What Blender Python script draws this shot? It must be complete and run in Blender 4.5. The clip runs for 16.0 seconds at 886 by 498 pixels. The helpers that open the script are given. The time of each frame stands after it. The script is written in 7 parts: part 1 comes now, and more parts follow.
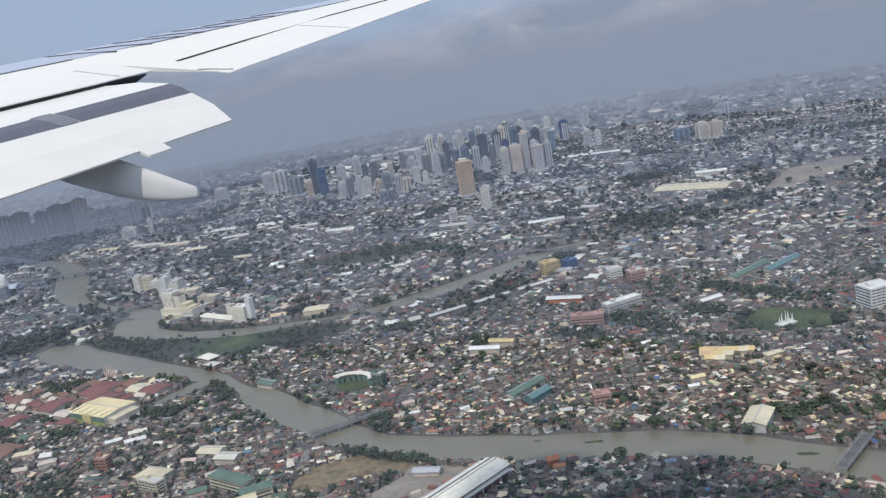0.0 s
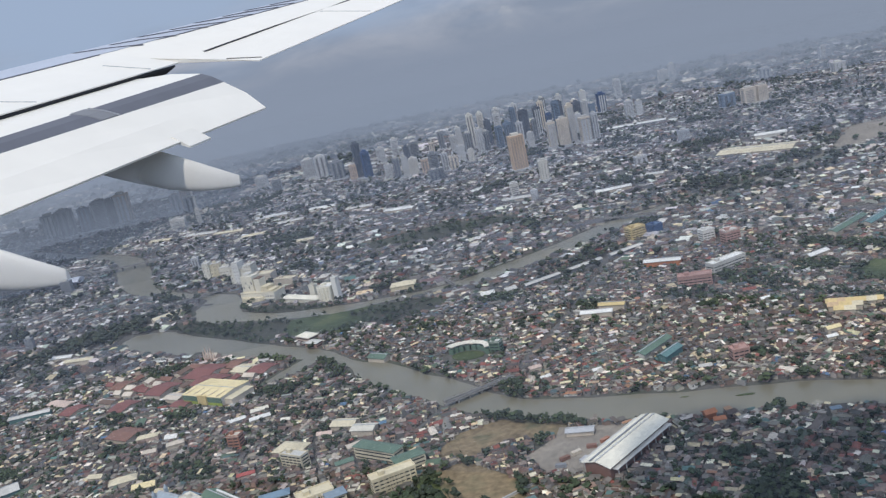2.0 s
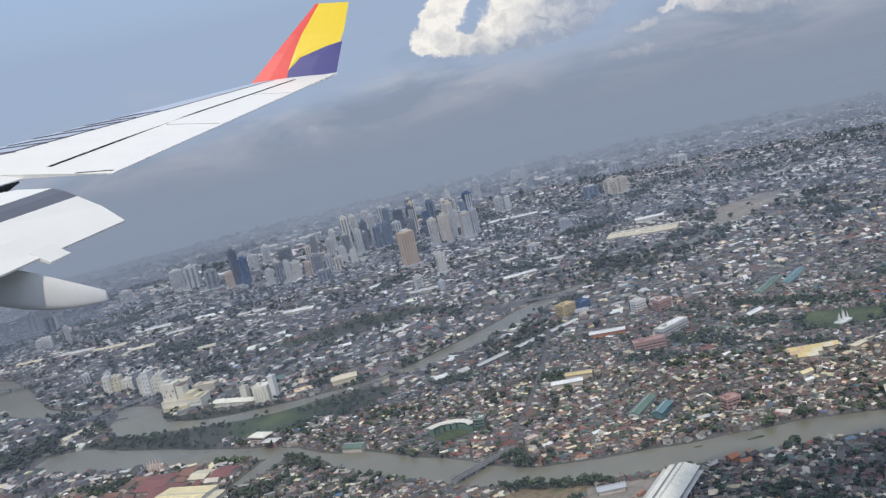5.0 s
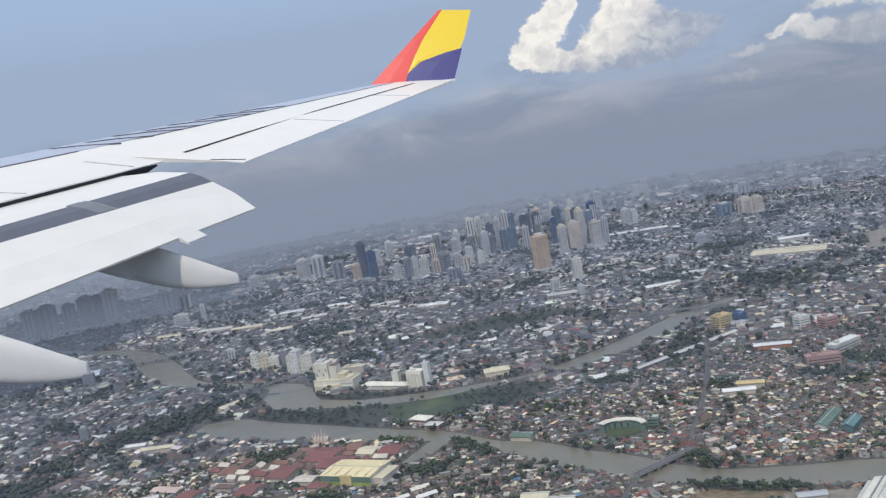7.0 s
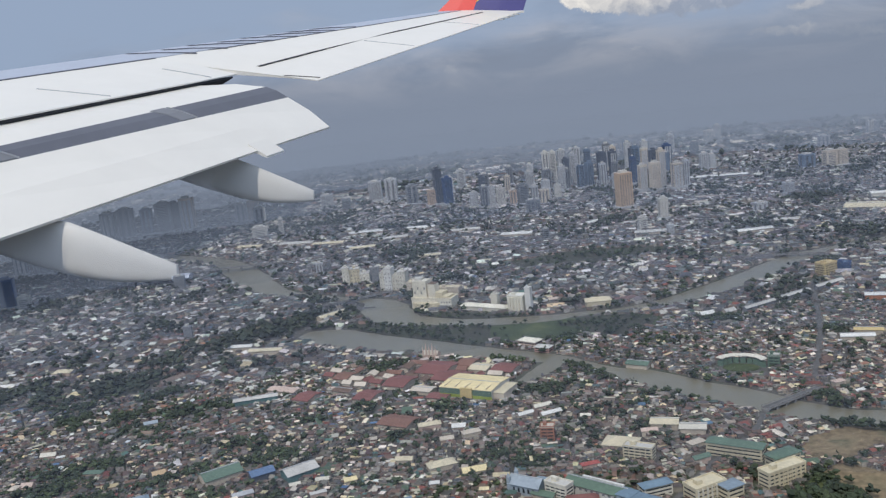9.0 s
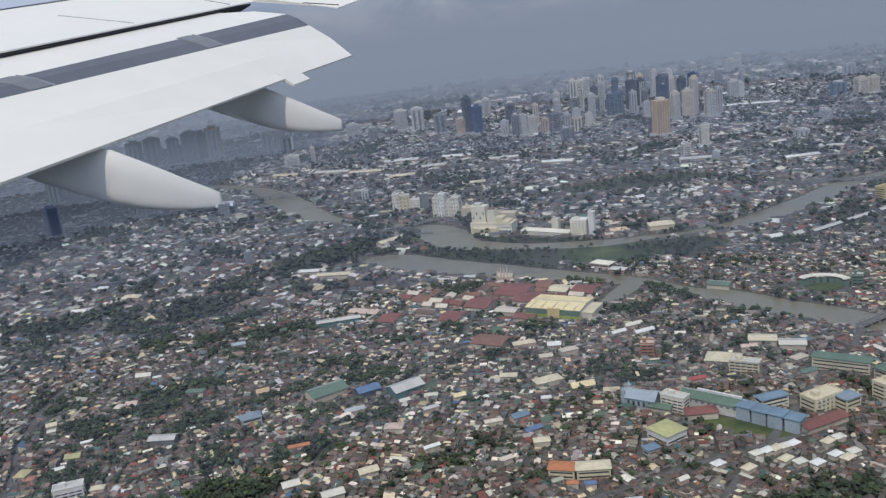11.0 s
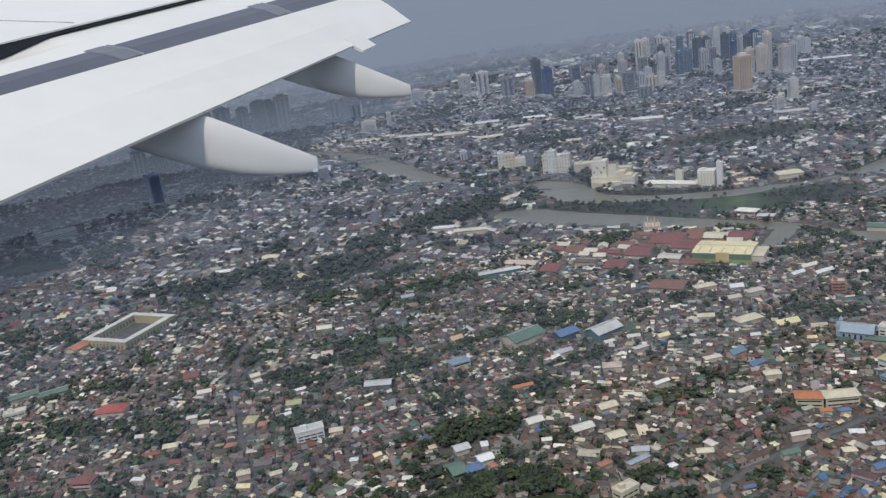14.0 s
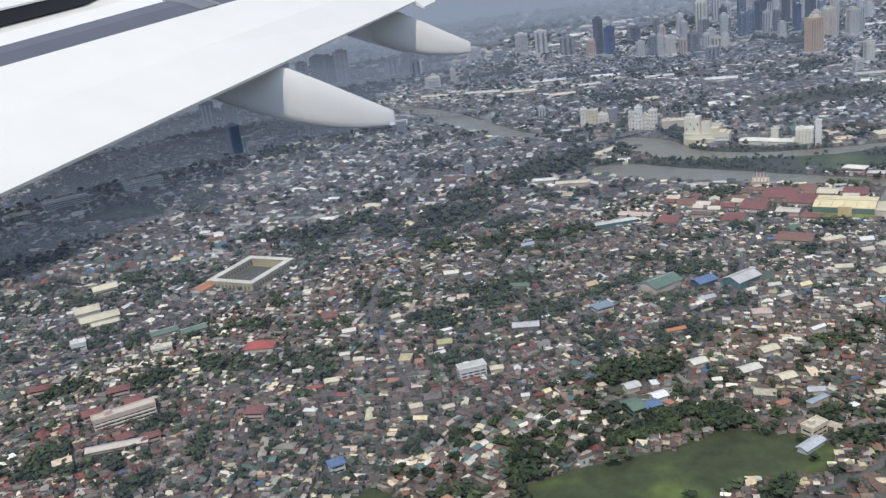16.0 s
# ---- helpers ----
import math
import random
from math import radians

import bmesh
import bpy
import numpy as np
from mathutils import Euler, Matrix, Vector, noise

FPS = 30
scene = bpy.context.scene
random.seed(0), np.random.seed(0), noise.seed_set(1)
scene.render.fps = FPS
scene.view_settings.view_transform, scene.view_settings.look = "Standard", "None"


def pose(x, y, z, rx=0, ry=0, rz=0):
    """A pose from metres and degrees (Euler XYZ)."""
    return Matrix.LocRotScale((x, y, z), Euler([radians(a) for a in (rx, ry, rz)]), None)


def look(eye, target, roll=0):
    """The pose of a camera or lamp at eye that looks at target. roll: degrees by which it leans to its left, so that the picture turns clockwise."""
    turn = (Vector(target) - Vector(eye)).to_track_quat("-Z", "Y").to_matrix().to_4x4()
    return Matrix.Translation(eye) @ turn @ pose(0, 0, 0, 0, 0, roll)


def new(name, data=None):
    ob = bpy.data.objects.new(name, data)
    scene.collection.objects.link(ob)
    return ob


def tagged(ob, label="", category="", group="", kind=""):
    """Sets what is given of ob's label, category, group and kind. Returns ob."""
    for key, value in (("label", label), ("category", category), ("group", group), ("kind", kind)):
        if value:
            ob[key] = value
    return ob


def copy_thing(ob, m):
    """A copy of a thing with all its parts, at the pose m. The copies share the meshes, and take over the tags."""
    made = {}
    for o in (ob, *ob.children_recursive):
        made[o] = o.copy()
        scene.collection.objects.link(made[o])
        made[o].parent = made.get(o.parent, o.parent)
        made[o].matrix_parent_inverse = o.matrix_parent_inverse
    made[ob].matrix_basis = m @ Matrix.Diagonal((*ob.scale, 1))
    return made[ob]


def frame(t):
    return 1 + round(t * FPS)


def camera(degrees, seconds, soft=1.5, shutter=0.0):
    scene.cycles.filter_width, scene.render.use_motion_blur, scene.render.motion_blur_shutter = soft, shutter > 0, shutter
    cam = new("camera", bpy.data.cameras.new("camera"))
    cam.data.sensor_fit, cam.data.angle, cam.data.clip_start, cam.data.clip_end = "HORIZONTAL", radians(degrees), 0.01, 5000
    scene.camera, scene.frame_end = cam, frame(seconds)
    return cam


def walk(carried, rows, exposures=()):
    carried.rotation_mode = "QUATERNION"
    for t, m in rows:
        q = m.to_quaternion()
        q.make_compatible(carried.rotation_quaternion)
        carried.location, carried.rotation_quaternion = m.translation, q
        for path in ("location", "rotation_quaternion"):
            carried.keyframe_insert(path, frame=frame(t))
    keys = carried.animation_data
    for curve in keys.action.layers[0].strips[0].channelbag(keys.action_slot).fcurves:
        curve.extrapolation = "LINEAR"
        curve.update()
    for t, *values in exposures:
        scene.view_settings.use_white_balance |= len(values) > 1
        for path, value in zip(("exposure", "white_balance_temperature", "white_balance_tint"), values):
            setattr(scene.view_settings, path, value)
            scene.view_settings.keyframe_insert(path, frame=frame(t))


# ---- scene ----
cam = camera(51.1, 16.0, 1.35)
PATH = [
    (0, (290.656, -28.166, 200.136), (290.698, -26.214, 199.699), -9.7),
    (0.5, (273.321, -27.029, 200.167), (273.329, -25.078, 199.726), -9.9),
    (1, (255.963, -25.882, 200.196), (255.937, -23.936, 199.735), -10.2),
    (1.5, (238.767, -24.504, 200.283), (238.725, -22.558, 199.821), -10.8),
    (2, (221.804, -22.806, 200.412), (221.836, -20.861, 199.948), -12.3),
    (2.5, (205.056, -20.885, 200.534), (205.177, -18.947, 200.052), -13.7),
    (3, (188.531, -18.813, 200.636), (188.764, -16.878, 200.188), -13.6),
    (3.5, (172.237, -16.692, 200.697), (172.571, -14.766, 200.272), -13.1),
    (3.7, (165.809, -15.872, 200.694), (166.186, -13.952, 200.279), -12.7),
    (5.8, (99.213, -7.777, 200.074), (99.698, -5.854, 199.812), -13.2),
    (6, (92.957, -7.097, 200.051), (93.423, -5.168, 199.799), -12.4),
    (6.5, (77.531, -5.623, 199.973), (77.899, -3.675, 199.707), -10.8),
    (7, (62.27, -4.332, 199.875), (62.567, -2.37, 199.624), -10.0),
    (7.5, (47.059, -3.159, 199.762), (47.315, -1.191, 199.51), -8.3),
    (8, (31.833, -2.022, 199.642), (32.073, -0.055, 199.371), -7.2),
    (8.5, (16.576, -0.857, 199.514), (16.795, 1.107, 199.204), -6.2),
    (9, (1.294, 0.359, 199.384), (1.499, 2.312, 199.006), -6.3),
    (9.2, (-4.827, 0.859, 199.337), (-4.625, 2.809, 198.941), -5.8),
    (11.3, (-69.35, 6.185, 197.81), (-69.143, 8.101, 197.275), -6.5),
    (11.5, (-75.826, 6.632, 197.763), (-75.653, 8.55, 197.221), -6.5),
    (12, (-92.787, 7.623, 197.658), (-92.628, 9.549, 197.145), -6.6),
    (12.5, (-110.321, 8.503, 197.53), (-110.178, 10.423, 196.989), -7.4),
    (13, (-128.208, 9.318, 197.412), (-128.054, 11.23, 196.845), -7.5),
    (13.5, (-146.168, 10.051, 197.337), (-145.993, 11.958, 196.758), -7.9),
    (14, (-164.161, 10.6, 197.269), (-163.967, 12.508, 196.7), -7.9),
    (14.5, (-182.256, 10.95, 197.202), (-182.056, 12.86, 196.642), -7.2),
    (15, (-200.527, 11.189, 197.144), (-200.326, 13.094, 196.567), -6.4),
    (15.5, (-219.021, 11.414, 197.116), (-218.83, 13.31, 196.508), -6.6),
    (16, (-237.691, 11.586, 197.085), (-237.526, 13.475, 196.448), -7.0),
]
walk(cam, [(t, look(eye, target, roll)) for t, eye, target, roll in PATH], [(0, 0.26), (1.0, 0.2), (3.7, 0.2), (6.5, 0.24), (7.0, 0.2), (7.5, -0.03), (8.5, 0.03), (9, 0.04), (11.5, 0.05), (14.5, 0.03), (16, 0.32)])

# ---- light and sky ----
SUN_AZ, SUN_EL = radians(203), radians(54)
sun_data = bpy.data.lights.new("sun", "SUN")
sun_data.energy, sun_data.angle, sun_data.color = 1.75, radians(0.6), (1.0, 0.945, 0.865)
sun = new("sun", sun_data)
to_sun = Vector((math.sin(SUN_AZ) * math.cos(SUN_EL), math.cos(SUN_AZ) * math.cos(SUN_EL), math.sin(SUN_EL)))
sun.matrix_world = look((0, 0, 900), Vector((0, 0, 900)) - to_sun)

HAZE = (0.216, 0.258, 0.338)
world = bpy.data.worlds.new("daylight")
scene.world = world
world.use_nodes = True
wn, wl = world.node_tree.nodes, world.node_tree.links
wn.clear()


def wnode(kind, **values):
    n = wn.new(kind)
    for k, v in values.items():
        n.inputs[k].default_value = v
    return n


w_out, w_bg = wn.new("ShaderNodeOutputWorld"), wnode("ShaderNodeBackground", Strength=1.0)
sky = wn.new("ShaderNodeTexSky")
sky.sky_type, sky.sun_disc, sky.sun_elevation, sky.sun_rotation = "NISHITA", False, SUN_EL, SUN_AZ
sky.dust_density, sky.air_density, sky.ozone_density, sky.altitude = 0.5, 1.0, 3.0, 300
sky_gain = wn.new("ShaderNodeVectorMath")
sky_gain.operation = "SCALE"
sky_gain.inputs["Scale"].default_value = 0.17
w_co = wn.new("ShaderNodeTexCoord")
w_sep = wn.new("ShaderNodeSeparateXYZ")
w_noise = wnode("ShaderNodeTexNoise", Scale=5.0, Detail=6.0, Roughness=0.55)
w_map = wn.new("ShaderNodeMapping")
w_map.inputs["Scale"].default_value = (1.0, 1.0, 3.6)
w_mul = wn.new("ShaderNodeMath")
w_mul.operation, w_mul.inputs[1].default_value = "MULTIPLY_ADD", 0.2
w_ramp = wn.new("ShaderNodeValToRGB")
w_ramp.color_ramp.interpolation = "EASE"
w_ramp.color_ramp.elements[0].position, w_ramp.color_ramp.elements[1].position = 0.07, 0.175
w_ramp.color_ramp.elements[0].color, w_ramp.color_ramp.elements[1].color = (1, 1, 1, 1), (0, 0, 0, 1)
w_mix = wn.new("ShaderNodeMix")
w_mix.data_type = "RGBA"
# thin bright cloud streaks inside the haze bank
w_noise2 = wnode("ShaderNodeTexNoise", Scale=7.5, Detail=8.0, Roughness=0.58, Distortion=0.4)
w_ramp2 = wn.new("ShaderNodeValToRGB")
w_ramp2.color_ramp.elements[0].position, w_ramp2.color_ramp.elements[1].position = 0.41, 0.62
w_ramp2.color_ramp.elements[0].color, w_ramp2.color_ramp.elements[1].color = (*HAZE, 1), (0.41, 0.425, 0.48, 1)
wl.new(w_co.outputs["Generated"], w_sep.inputs[0])
wl.new(w_co.outputs["Generated"], w_map.inputs[0])
wl.new(w_map.outputs[0], w_noise.inputs["Vector"])
wl.new(w_map.outputs[0], w_noise2.inputs["Vector"])
wl.new(w_noise.outputs["Fac"], w_mul.inputs[0])
wl.new(w_sep.outputs["Z"], w_mul.inputs[2])
wl.new(w_mul.outputs[0], w_ramp.inputs[0])
wl.new(w_noise2.outputs["Fac"], w_ramp2.inputs[0])
wl.new(sky.outputs[0], sky_gain.inputs[0])
wl.new(w_ramp.outputs["Color"], w_mix.inputs["Factor"])
# clear blue air low above the haze bank
w_low, w_blue = wn.new("ShaderNodeMapRange"), wn.new("ShaderNodeMix")
w_low.inputs["From Min"].default_value, w_low.inputs["From Max"].default_value = 0.12, 0.5
w_low.inputs["To Min"].default_value, w_low.inputs["To Max"].default_value = 1.0, 0.0
w_blue.data_type = "RGBA"
w_blue.inputs["B"].default_value = (0.295, 0.375, 0.515, 1)
wl.new(w_sep.outputs["Z"], w_low.inputs["Value"])
wl.new(w_low.outputs[0], w_blue.inputs["Factor"])
wl.new(sky_gain.outputs[0], w_blue.inputs["A"])
# bright whitish layer added over the unseen upper sky to lift fill light
w_high, w_fill = wn.new("ShaderNodeMapRange"), wn.new("ShaderNodeMix")
w_high.inputs["From Min"].default_value, w_high.inputs["From Max"].default_value = 0.22, 0.55
w_high.inputs["To Min"].default_value, w_high.inputs["To Max"].default_value = 0.0, 0.7
w_fill.data_type = "RGBA"
w_fill.inputs["B"].default_value = (0.66, 0.735, 0.86, 1)
wl.new(w_sep.outputs["Z"], w_high.inputs["Value"])
wl.new(w_high.outputs[0], w_fill.inputs["Factor"])
wl.new(w_blue.outputs["Result"], w_fill.inputs["A"])
wl.new(w_fill.outputs["Result"], w_mix.inputs["A"])
wl.new(w_ramp2.outputs["Color"], w_mix.inputs["B"])
# distant cumulus: azimuth, elevation, half-width, half-height in degrees, brightness, density
TALL_CLOUD = [(15.8, 3.3, 1.08, 0.75, 0.95, 1.0), (16.5, 4.3, 1.08, 0.9, 1.0, 1.0), (17.4, 5.3, 1.08, 0.8, 1.0, 1.0), (18.1, 6.0, 0.7, 0.5, 1.0, 1.0), (18.1, 2.8, 1.6, 0.45, 0.7, 1.0), (20.0, 3.5, 1.15, 1.0, 0.95, 1.0), (21.4, 4.7, 1.2, 1.1, 1.0, 1.0), (22.2, 5.8, 1.1, 0.7, 1.0, 1.0), (23.0, 3.6, 1.5, 1.1, 0.5, 0.8), (24.8, 3.5, 1.3, 0.8, 0.35, 0.6), (26.2, 3.3, 1.0, 0.5, 0.35, 0.5), (22.5, 2.2, 3.4, 0.55, 0.15, 0.55)]
SIDE_CLOUDS = [(28.4, 1.4, 1.0, 0.4, 0.6, 0.55), (29.8, 2.2, 0.5, 0.3, 0.85, 0.7), (31.2, 2.5, 0.9, 0.5, 0.9, 0.8), (32.8, 1.8, 1.4, 0.5, 0.6, 0.65), (34.2, 1.2, 1.6, 0.5, 0.4, 0.5), (33.8, 3.5, 2.0, 0.4, 0.8, 0.8), (37.0, 1.6, 2.5, 0.9, 0.5, 0.55), (36.2, 3.1, 1.6, 0.5, 0.85, 0.8)]
LOW_CLOUDS = [(26.5, 0.2, 1.3, 0.3, 0.45, 0.45), (28.0, 0.0, 0.5, 0.3, 0.65, 0.5), (31.0, -0.3, 3.0, 0.4, 0.35, 0.35), (18.7, -0.1, 0.5, 0.22, 0.5, 0.45), (18.3, -1.2, 1.4, 0.4, 0.4, 0.35), (7.6, -0.2, 0.6, 0.4, 0.55, 0.45), (8.0, -1.2, 0.8, 0.5, 0.4, 0.35)]


def wmath(op, a, b=0.0, c=0.0):
    n = wn.new("ShaderNodeMath")
    n.operation = op
    for i, v in enumerate((a, b, c)):
        if isinstance(v, (int, float)):
            n.inputs[i].default_value = v
        else:
            wl.new(v, n.inputs[i])
    return n.outputs[0]


def wvec(op, a, b=None, c=None):
    n = wn.new("ShaderNodeVectorMath")
    n.operation = op
    for i, v in enumerate((a, b, c)):
        if isinstance(v, tuple):
            n.inputs[i].default_value = v
        elif v is not None:
            wl.new(v, n.inputs[i])
    return n


sky_az = wmath("MULTIPLY", wmath("ARCTAN2", w_sep.outputs["X"], w_sep.outputs["Y"]), 57.296)
sky_el = wmath("MULTIPLY", wmath("ARCSINE", w_sep.outputs["Z"]), 57.296)
sky_at = wn.new("ShaderNodeCombineXYZ")
wl.new(sky_az, sky_at.inputs["X"]), wl.new(sky_el, sky_at.inputs["Y"])
billow = wnode("ShaderNodeTexNoise", Scale=0.9, Detail=8.0, Roughness=0.61)
lumps = wnode("ShaderNodeTexNoise", Scale=1.3, Detail=5.0, Roughness=0.5, Distortion=0.3)
wl.new(sky_at.outputs[0], billow.inputs["Vector"])
bent = wvec("MULTIPLY_ADD", wvec("SUBTRACT", billow.outputs["Color"], (0.5, 0.5, 0.5)).outputs[0], (1.9, 1.5, 0.0), sky_at.outputs[0]).outputs[0]
wl.new(bent, lumps.inputs["Vector"])
total, lit, dense = 0.0001, 0.0, 0.0
for az, el, ra, re, bright, thick in TALL_CLOUD + SIDE_CLOUDS + LOW_CLOUDS:
    q = wvec("MULTIPLY_ADD", bent, (1 / ra, 1 / re, 0.0), (-az / ra, -el / re, 0.0)).outputs[0]
    g = wmath("POWER", 0.42, wvec("DOT_PRODUCT", q, q).outputs["Value"])
    total = wmath("ADD", g, total)
    lit = wmath("MULTIPLY_ADD", g, bright, lit)
    dense = wmath("MULTIPLY_ADD", g, thick, dense)
lit, dense = wmath("DIVIDE", lit, total), wmath("DIVIDE", dense, total)
edge = wn.new("ShaderNodeMapRange")
edge.interpolation_type = "SMOOTHSTEP"
edge.inputs["From Min"].default_value = 0.30
wl.new(wmath("MULTIPLY_ADD", dense, -0.75, 1.24), edge.inputs["From Max"])
wl.new(total, edge.inputs["Value"])
cover = wmath("MULTIPLY", edge.outputs[0], dense)
glow = wmath("MULTIPLY_ADD", lumps.outputs["Fac"], 1.3, wmath("SUBTRACT", lit, 0.74))
c_ramp = wn.new("ShaderNodeValToRGB")
c_ramp.color_ramp.elements[0].position, c_ramp.color_ramp.elements[1].position = 0.1, 1.0
c_ramp.color_ramp.elements[0].color, c_ramp.color_ramp.elements[1].color = (0.29, 0.32, 0.39, 1), (0.80, 0.775, 0.735, 1)
wl.new(glow, c_ramp.inputs[0])
w_cloud = wn.new("ShaderNodeMix")
w_cloud.data_type = "RGBA"
wl.new(cover, w_cloud.inputs["Factor"]), wl.new(w_mix.outputs["Result"], w_cloud.inputs["A"]), wl.new(c_ramp.outputs["Color"], w_cloud.inputs["B"])
wl.new(w_cloud.outputs["Result"], w_bg.inputs["Color"])
wl.new(w_bg.outputs[0], w_out.inputs[0])


# ---- materials ----
def material(name, color=(0.5, 0.5, 0.5), rough=0.7, metal=0.0, vary=0.25, fine=2.0, broad=0.15, bump=0.0, tint=False, second=None, stripe=0.0, spread=0.0):
    """A surface with grain at two scales; tint: its colour comes from the mesh's own paint; second: a wear colour laid on in patches."""
    m = bpy.data.materials.new(name)
    m.use_nodes = True
    n, l = m.node_tree.nodes, m.node_tree.links
    b = n["Principled BSDF"]
    b.inputs["Roughness"].default_value, b.inputs["Metallic"].default_value = rough, metal
    co = n.new("ShaderNodeTexCoord")
    geo = n.new("ShaderNodeNewGeometry")
    n1, n2 = n.new("ShaderNodeTexNoise"), n.new("ShaderNodeTexNoise")
    n1.inputs["Scale"].default_value, n1.inputs["Detail"].default_value = fine, 5
    n2.inputs["Scale"].default_value, n2.inputs["Detail"].default_value = broad, 4
    l.new(geo.outputs["Position"], n1.inputs["Vector"])
    l.new(geo.outputs["Position"], n2.inputs["Vector"])
    add = n.new("ShaderNodeMath")
    add.operation = "ADD"
    l.new(n1.outputs["Fac"], add.inputs[0])
    l.new(n2.outputs["Fac"], add.inputs[1])
    rng = n.new("ShaderNodeMapRange")
    rng.inputs["From Min"].default_value, rng.inputs["From Max"].default_value = 0.65, 1.35
    rng.inputs["To Min"].default_value, rng.inputs["To Max"].default_value = 1 - vary, 1 + vary
    l.new(add.outputs[0], rng.inputs["Value"])
    scale = n.new("ShaderNodeVectorMath")
    scale.operation = "SCALE"
    l.new(rng.outputs[0], scale.inputs["Scale"])
    source = None
    if tint:
        at = n.new("ShaderNodeAttribute")
        at.attribute_name = "tint"
        source = at.outputs["Color"]
    if spread:
        info = n.new("ShaderNodeObjectInfo")
        hsv = n.new("ShaderNodeHueSaturation")
        mr = n.new("ShaderNodeMapRange")
        mr.inputs["To Min"].default_value, mr.inputs["To Max"].default_value = 1 - spread, 1 + spread
        l.new(info.outputs["Random"], mr.inputs["Value"])
        l.new(mr.outputs[0], hsv.inputs["Value"])
        if source:
            l.new(source, hsv.inputs["Color"])
        else:
            hsv.inputs["Color"].default_value = (*color, 1)
        source = hsv.outputs["Color"]
    if second:
        mix, ramp = n.new("ShaderNodeMix"), n.new("ShaderNodeValToRGB")
        mix.data_type = "RGBA"
        ramp.color_ramp.elements[0].position, ramp.color_ramp.elements[1].position = 0.5, 0.66
        l.new(n2.outputs["Fac"], ramp.inputs[0])
        l.new(ramp.outputs["Color"], mix.inputs["Factor"])
        if source:
            l.new(source, mix.inputs["A"])
        else:
            mix.inputs["A"].default_value = (*color, 1)
        mix.inputs["B"].default_value = (*second, 1)
        source = mix.outputs["Result"]
    if source:
        l.new(source, scale.inputs[0])
    else:
        scale.inputs[0].default_value = color
    l.new(scale.outputs[0], b.inputs["Base Color"])
    if bump:
        bp = n.new("ShaderNodeBump")
        bp.inputs["Strength"].default_value, bp.inputs["Distance"].default_value = bump, 0.3
        l.new(n1.outputs["Fac"], bp.inputs["Height"])
        l.new(bp.outputs[0], b.inputs["Normal"])
    return m


M = {}
M["ground"] = material("earth_and_alleys", (0.105, 0.10, 0.09), 0.95, vary=0.5, fine=0.35, broad=0.02, second=(0.05, 0.06, 0.035))
M["roof"] = material("sheet_roofing", tint=True, rough=0.55, vary=0.32, fine=0.8, broad=0.05)
M["wall"] = material("rendered_wall", tint=True, rough=0.9, vary=0.25, fine=0.7, broad=0.06)
M["glass"] = material("dark_window", (0.035, 0.045, 0.055), 0.15, vary=0.3)
M["leaf"] = material("foliage", tint=True, rough=0.8, vary=0.45, fine=1.1, broad=0.05)
M["bark"] = material("bark", (0.12, 0.09, 0.06), 0.95)
M["water"] = material("river_water", (0.178, 0.162, 0.112), 0.3, vary=0.16, fine=0.05, broad=0.012, bump=0.04)
M["road"] = material("asphalt", (0.115, 0.113, 0.11), 0.9, vary=0.3, fine=0.6)
M["concrete"] = material("concrete", (0.25, 0.24, 0.225), 0.9, vary=0.22, fine=0.5)
M["grass"] = material("grass", (0.05, 0.07, 0.028), 0.95, vary=0.45, fine=0.3, broad=0.035, second=(0.078, 0.094, 0.036))
M["scrub"] = material("scrub", (0.058, 0.058, 0.042), 0.95, vary=0.5, fine=0.3, broad=0.04, second=(0.038, 0.046, 0.024))
M["marsh"] = material("pond_plants", (0.052, 0.064, 0.028), 0.95, vary=0.4, fine=0.2, broad=0.03, second=(0.08, 0.105, 0.03))
M["dry"] = material("dry_field", (0.225, 0.17, 0.10), 0.95, vary=0.5, fine=0.3, broad=0.06, second=(0.115, 0.105, 0.06))
M["yard"] = material("dusty_yard", (0.25, 0.22, 0.18), 0.95, vary=0.35, fine=0.3, broad=0.06)
M["wing"] = material("white_wing_paint", (0.82, 0.782, 0.705), 0.42, vary=0.03, fine=0.02, broad=0.004)
M["wing_grey"] = material("grey_wing_metal", (0.125, 0.13, 0.155), 0.5, vary=0.1, fine=0.03, broad=0.006)
M["hinge"] = material("hinge_grey", (0.20, 0.205, 0.22), 0.5, vary=0.1, fine=0.03, broad=0.006)
# light grey instead of wing white, standing in for shade on the sides
M["fairing"] = material("shade_toned_fairing", (0.67, 0.65, 0.605), 0.4, vary=0.05, fine=0.03, broad=0.006)
M["wing_seam"] = material("pale_grey_seam", (0.42, 0.43, 0.45), 0.5, vary=0.1)
# near-black of panel joints, also painting the shade in the flap slot
M["wing_dark"] = material("joint_and_slot_shade", (0.02, 0.02, 0.024), 0.7, vary=0.1)
M["wing_edge"] = material("pale_leading_edge", (0.50, 0.53, 0.60), 0.4, metal=0.2, vary=0.05, fine=0.03)
M["fin_red"] = material("red_paint", (0.80, 0.09, 0.07), 0.4, vary=0.05)
M["fin_yellow"] = material("yellow_paint", (0.85, 0.60, 0.03), 0.4, vary=0.05)
M["fin_blue"] = material("navy_paint", (0.05, 0.045, 0.20), 0.4, vary=0.05)
M["cloud"] = material("cloud_white", (0.9, 0.9, 0.9), 1.0, vary=0.06, fine=0.01, broad=0.004)
cn, cl = M["cloud"].node_tree.nodes, M["cloud"].node_tree.links
c_mix, c_tl = cn.new("ShaderNodeMixShader"), cn.new("ShaderNodeBsdfTranslucent")
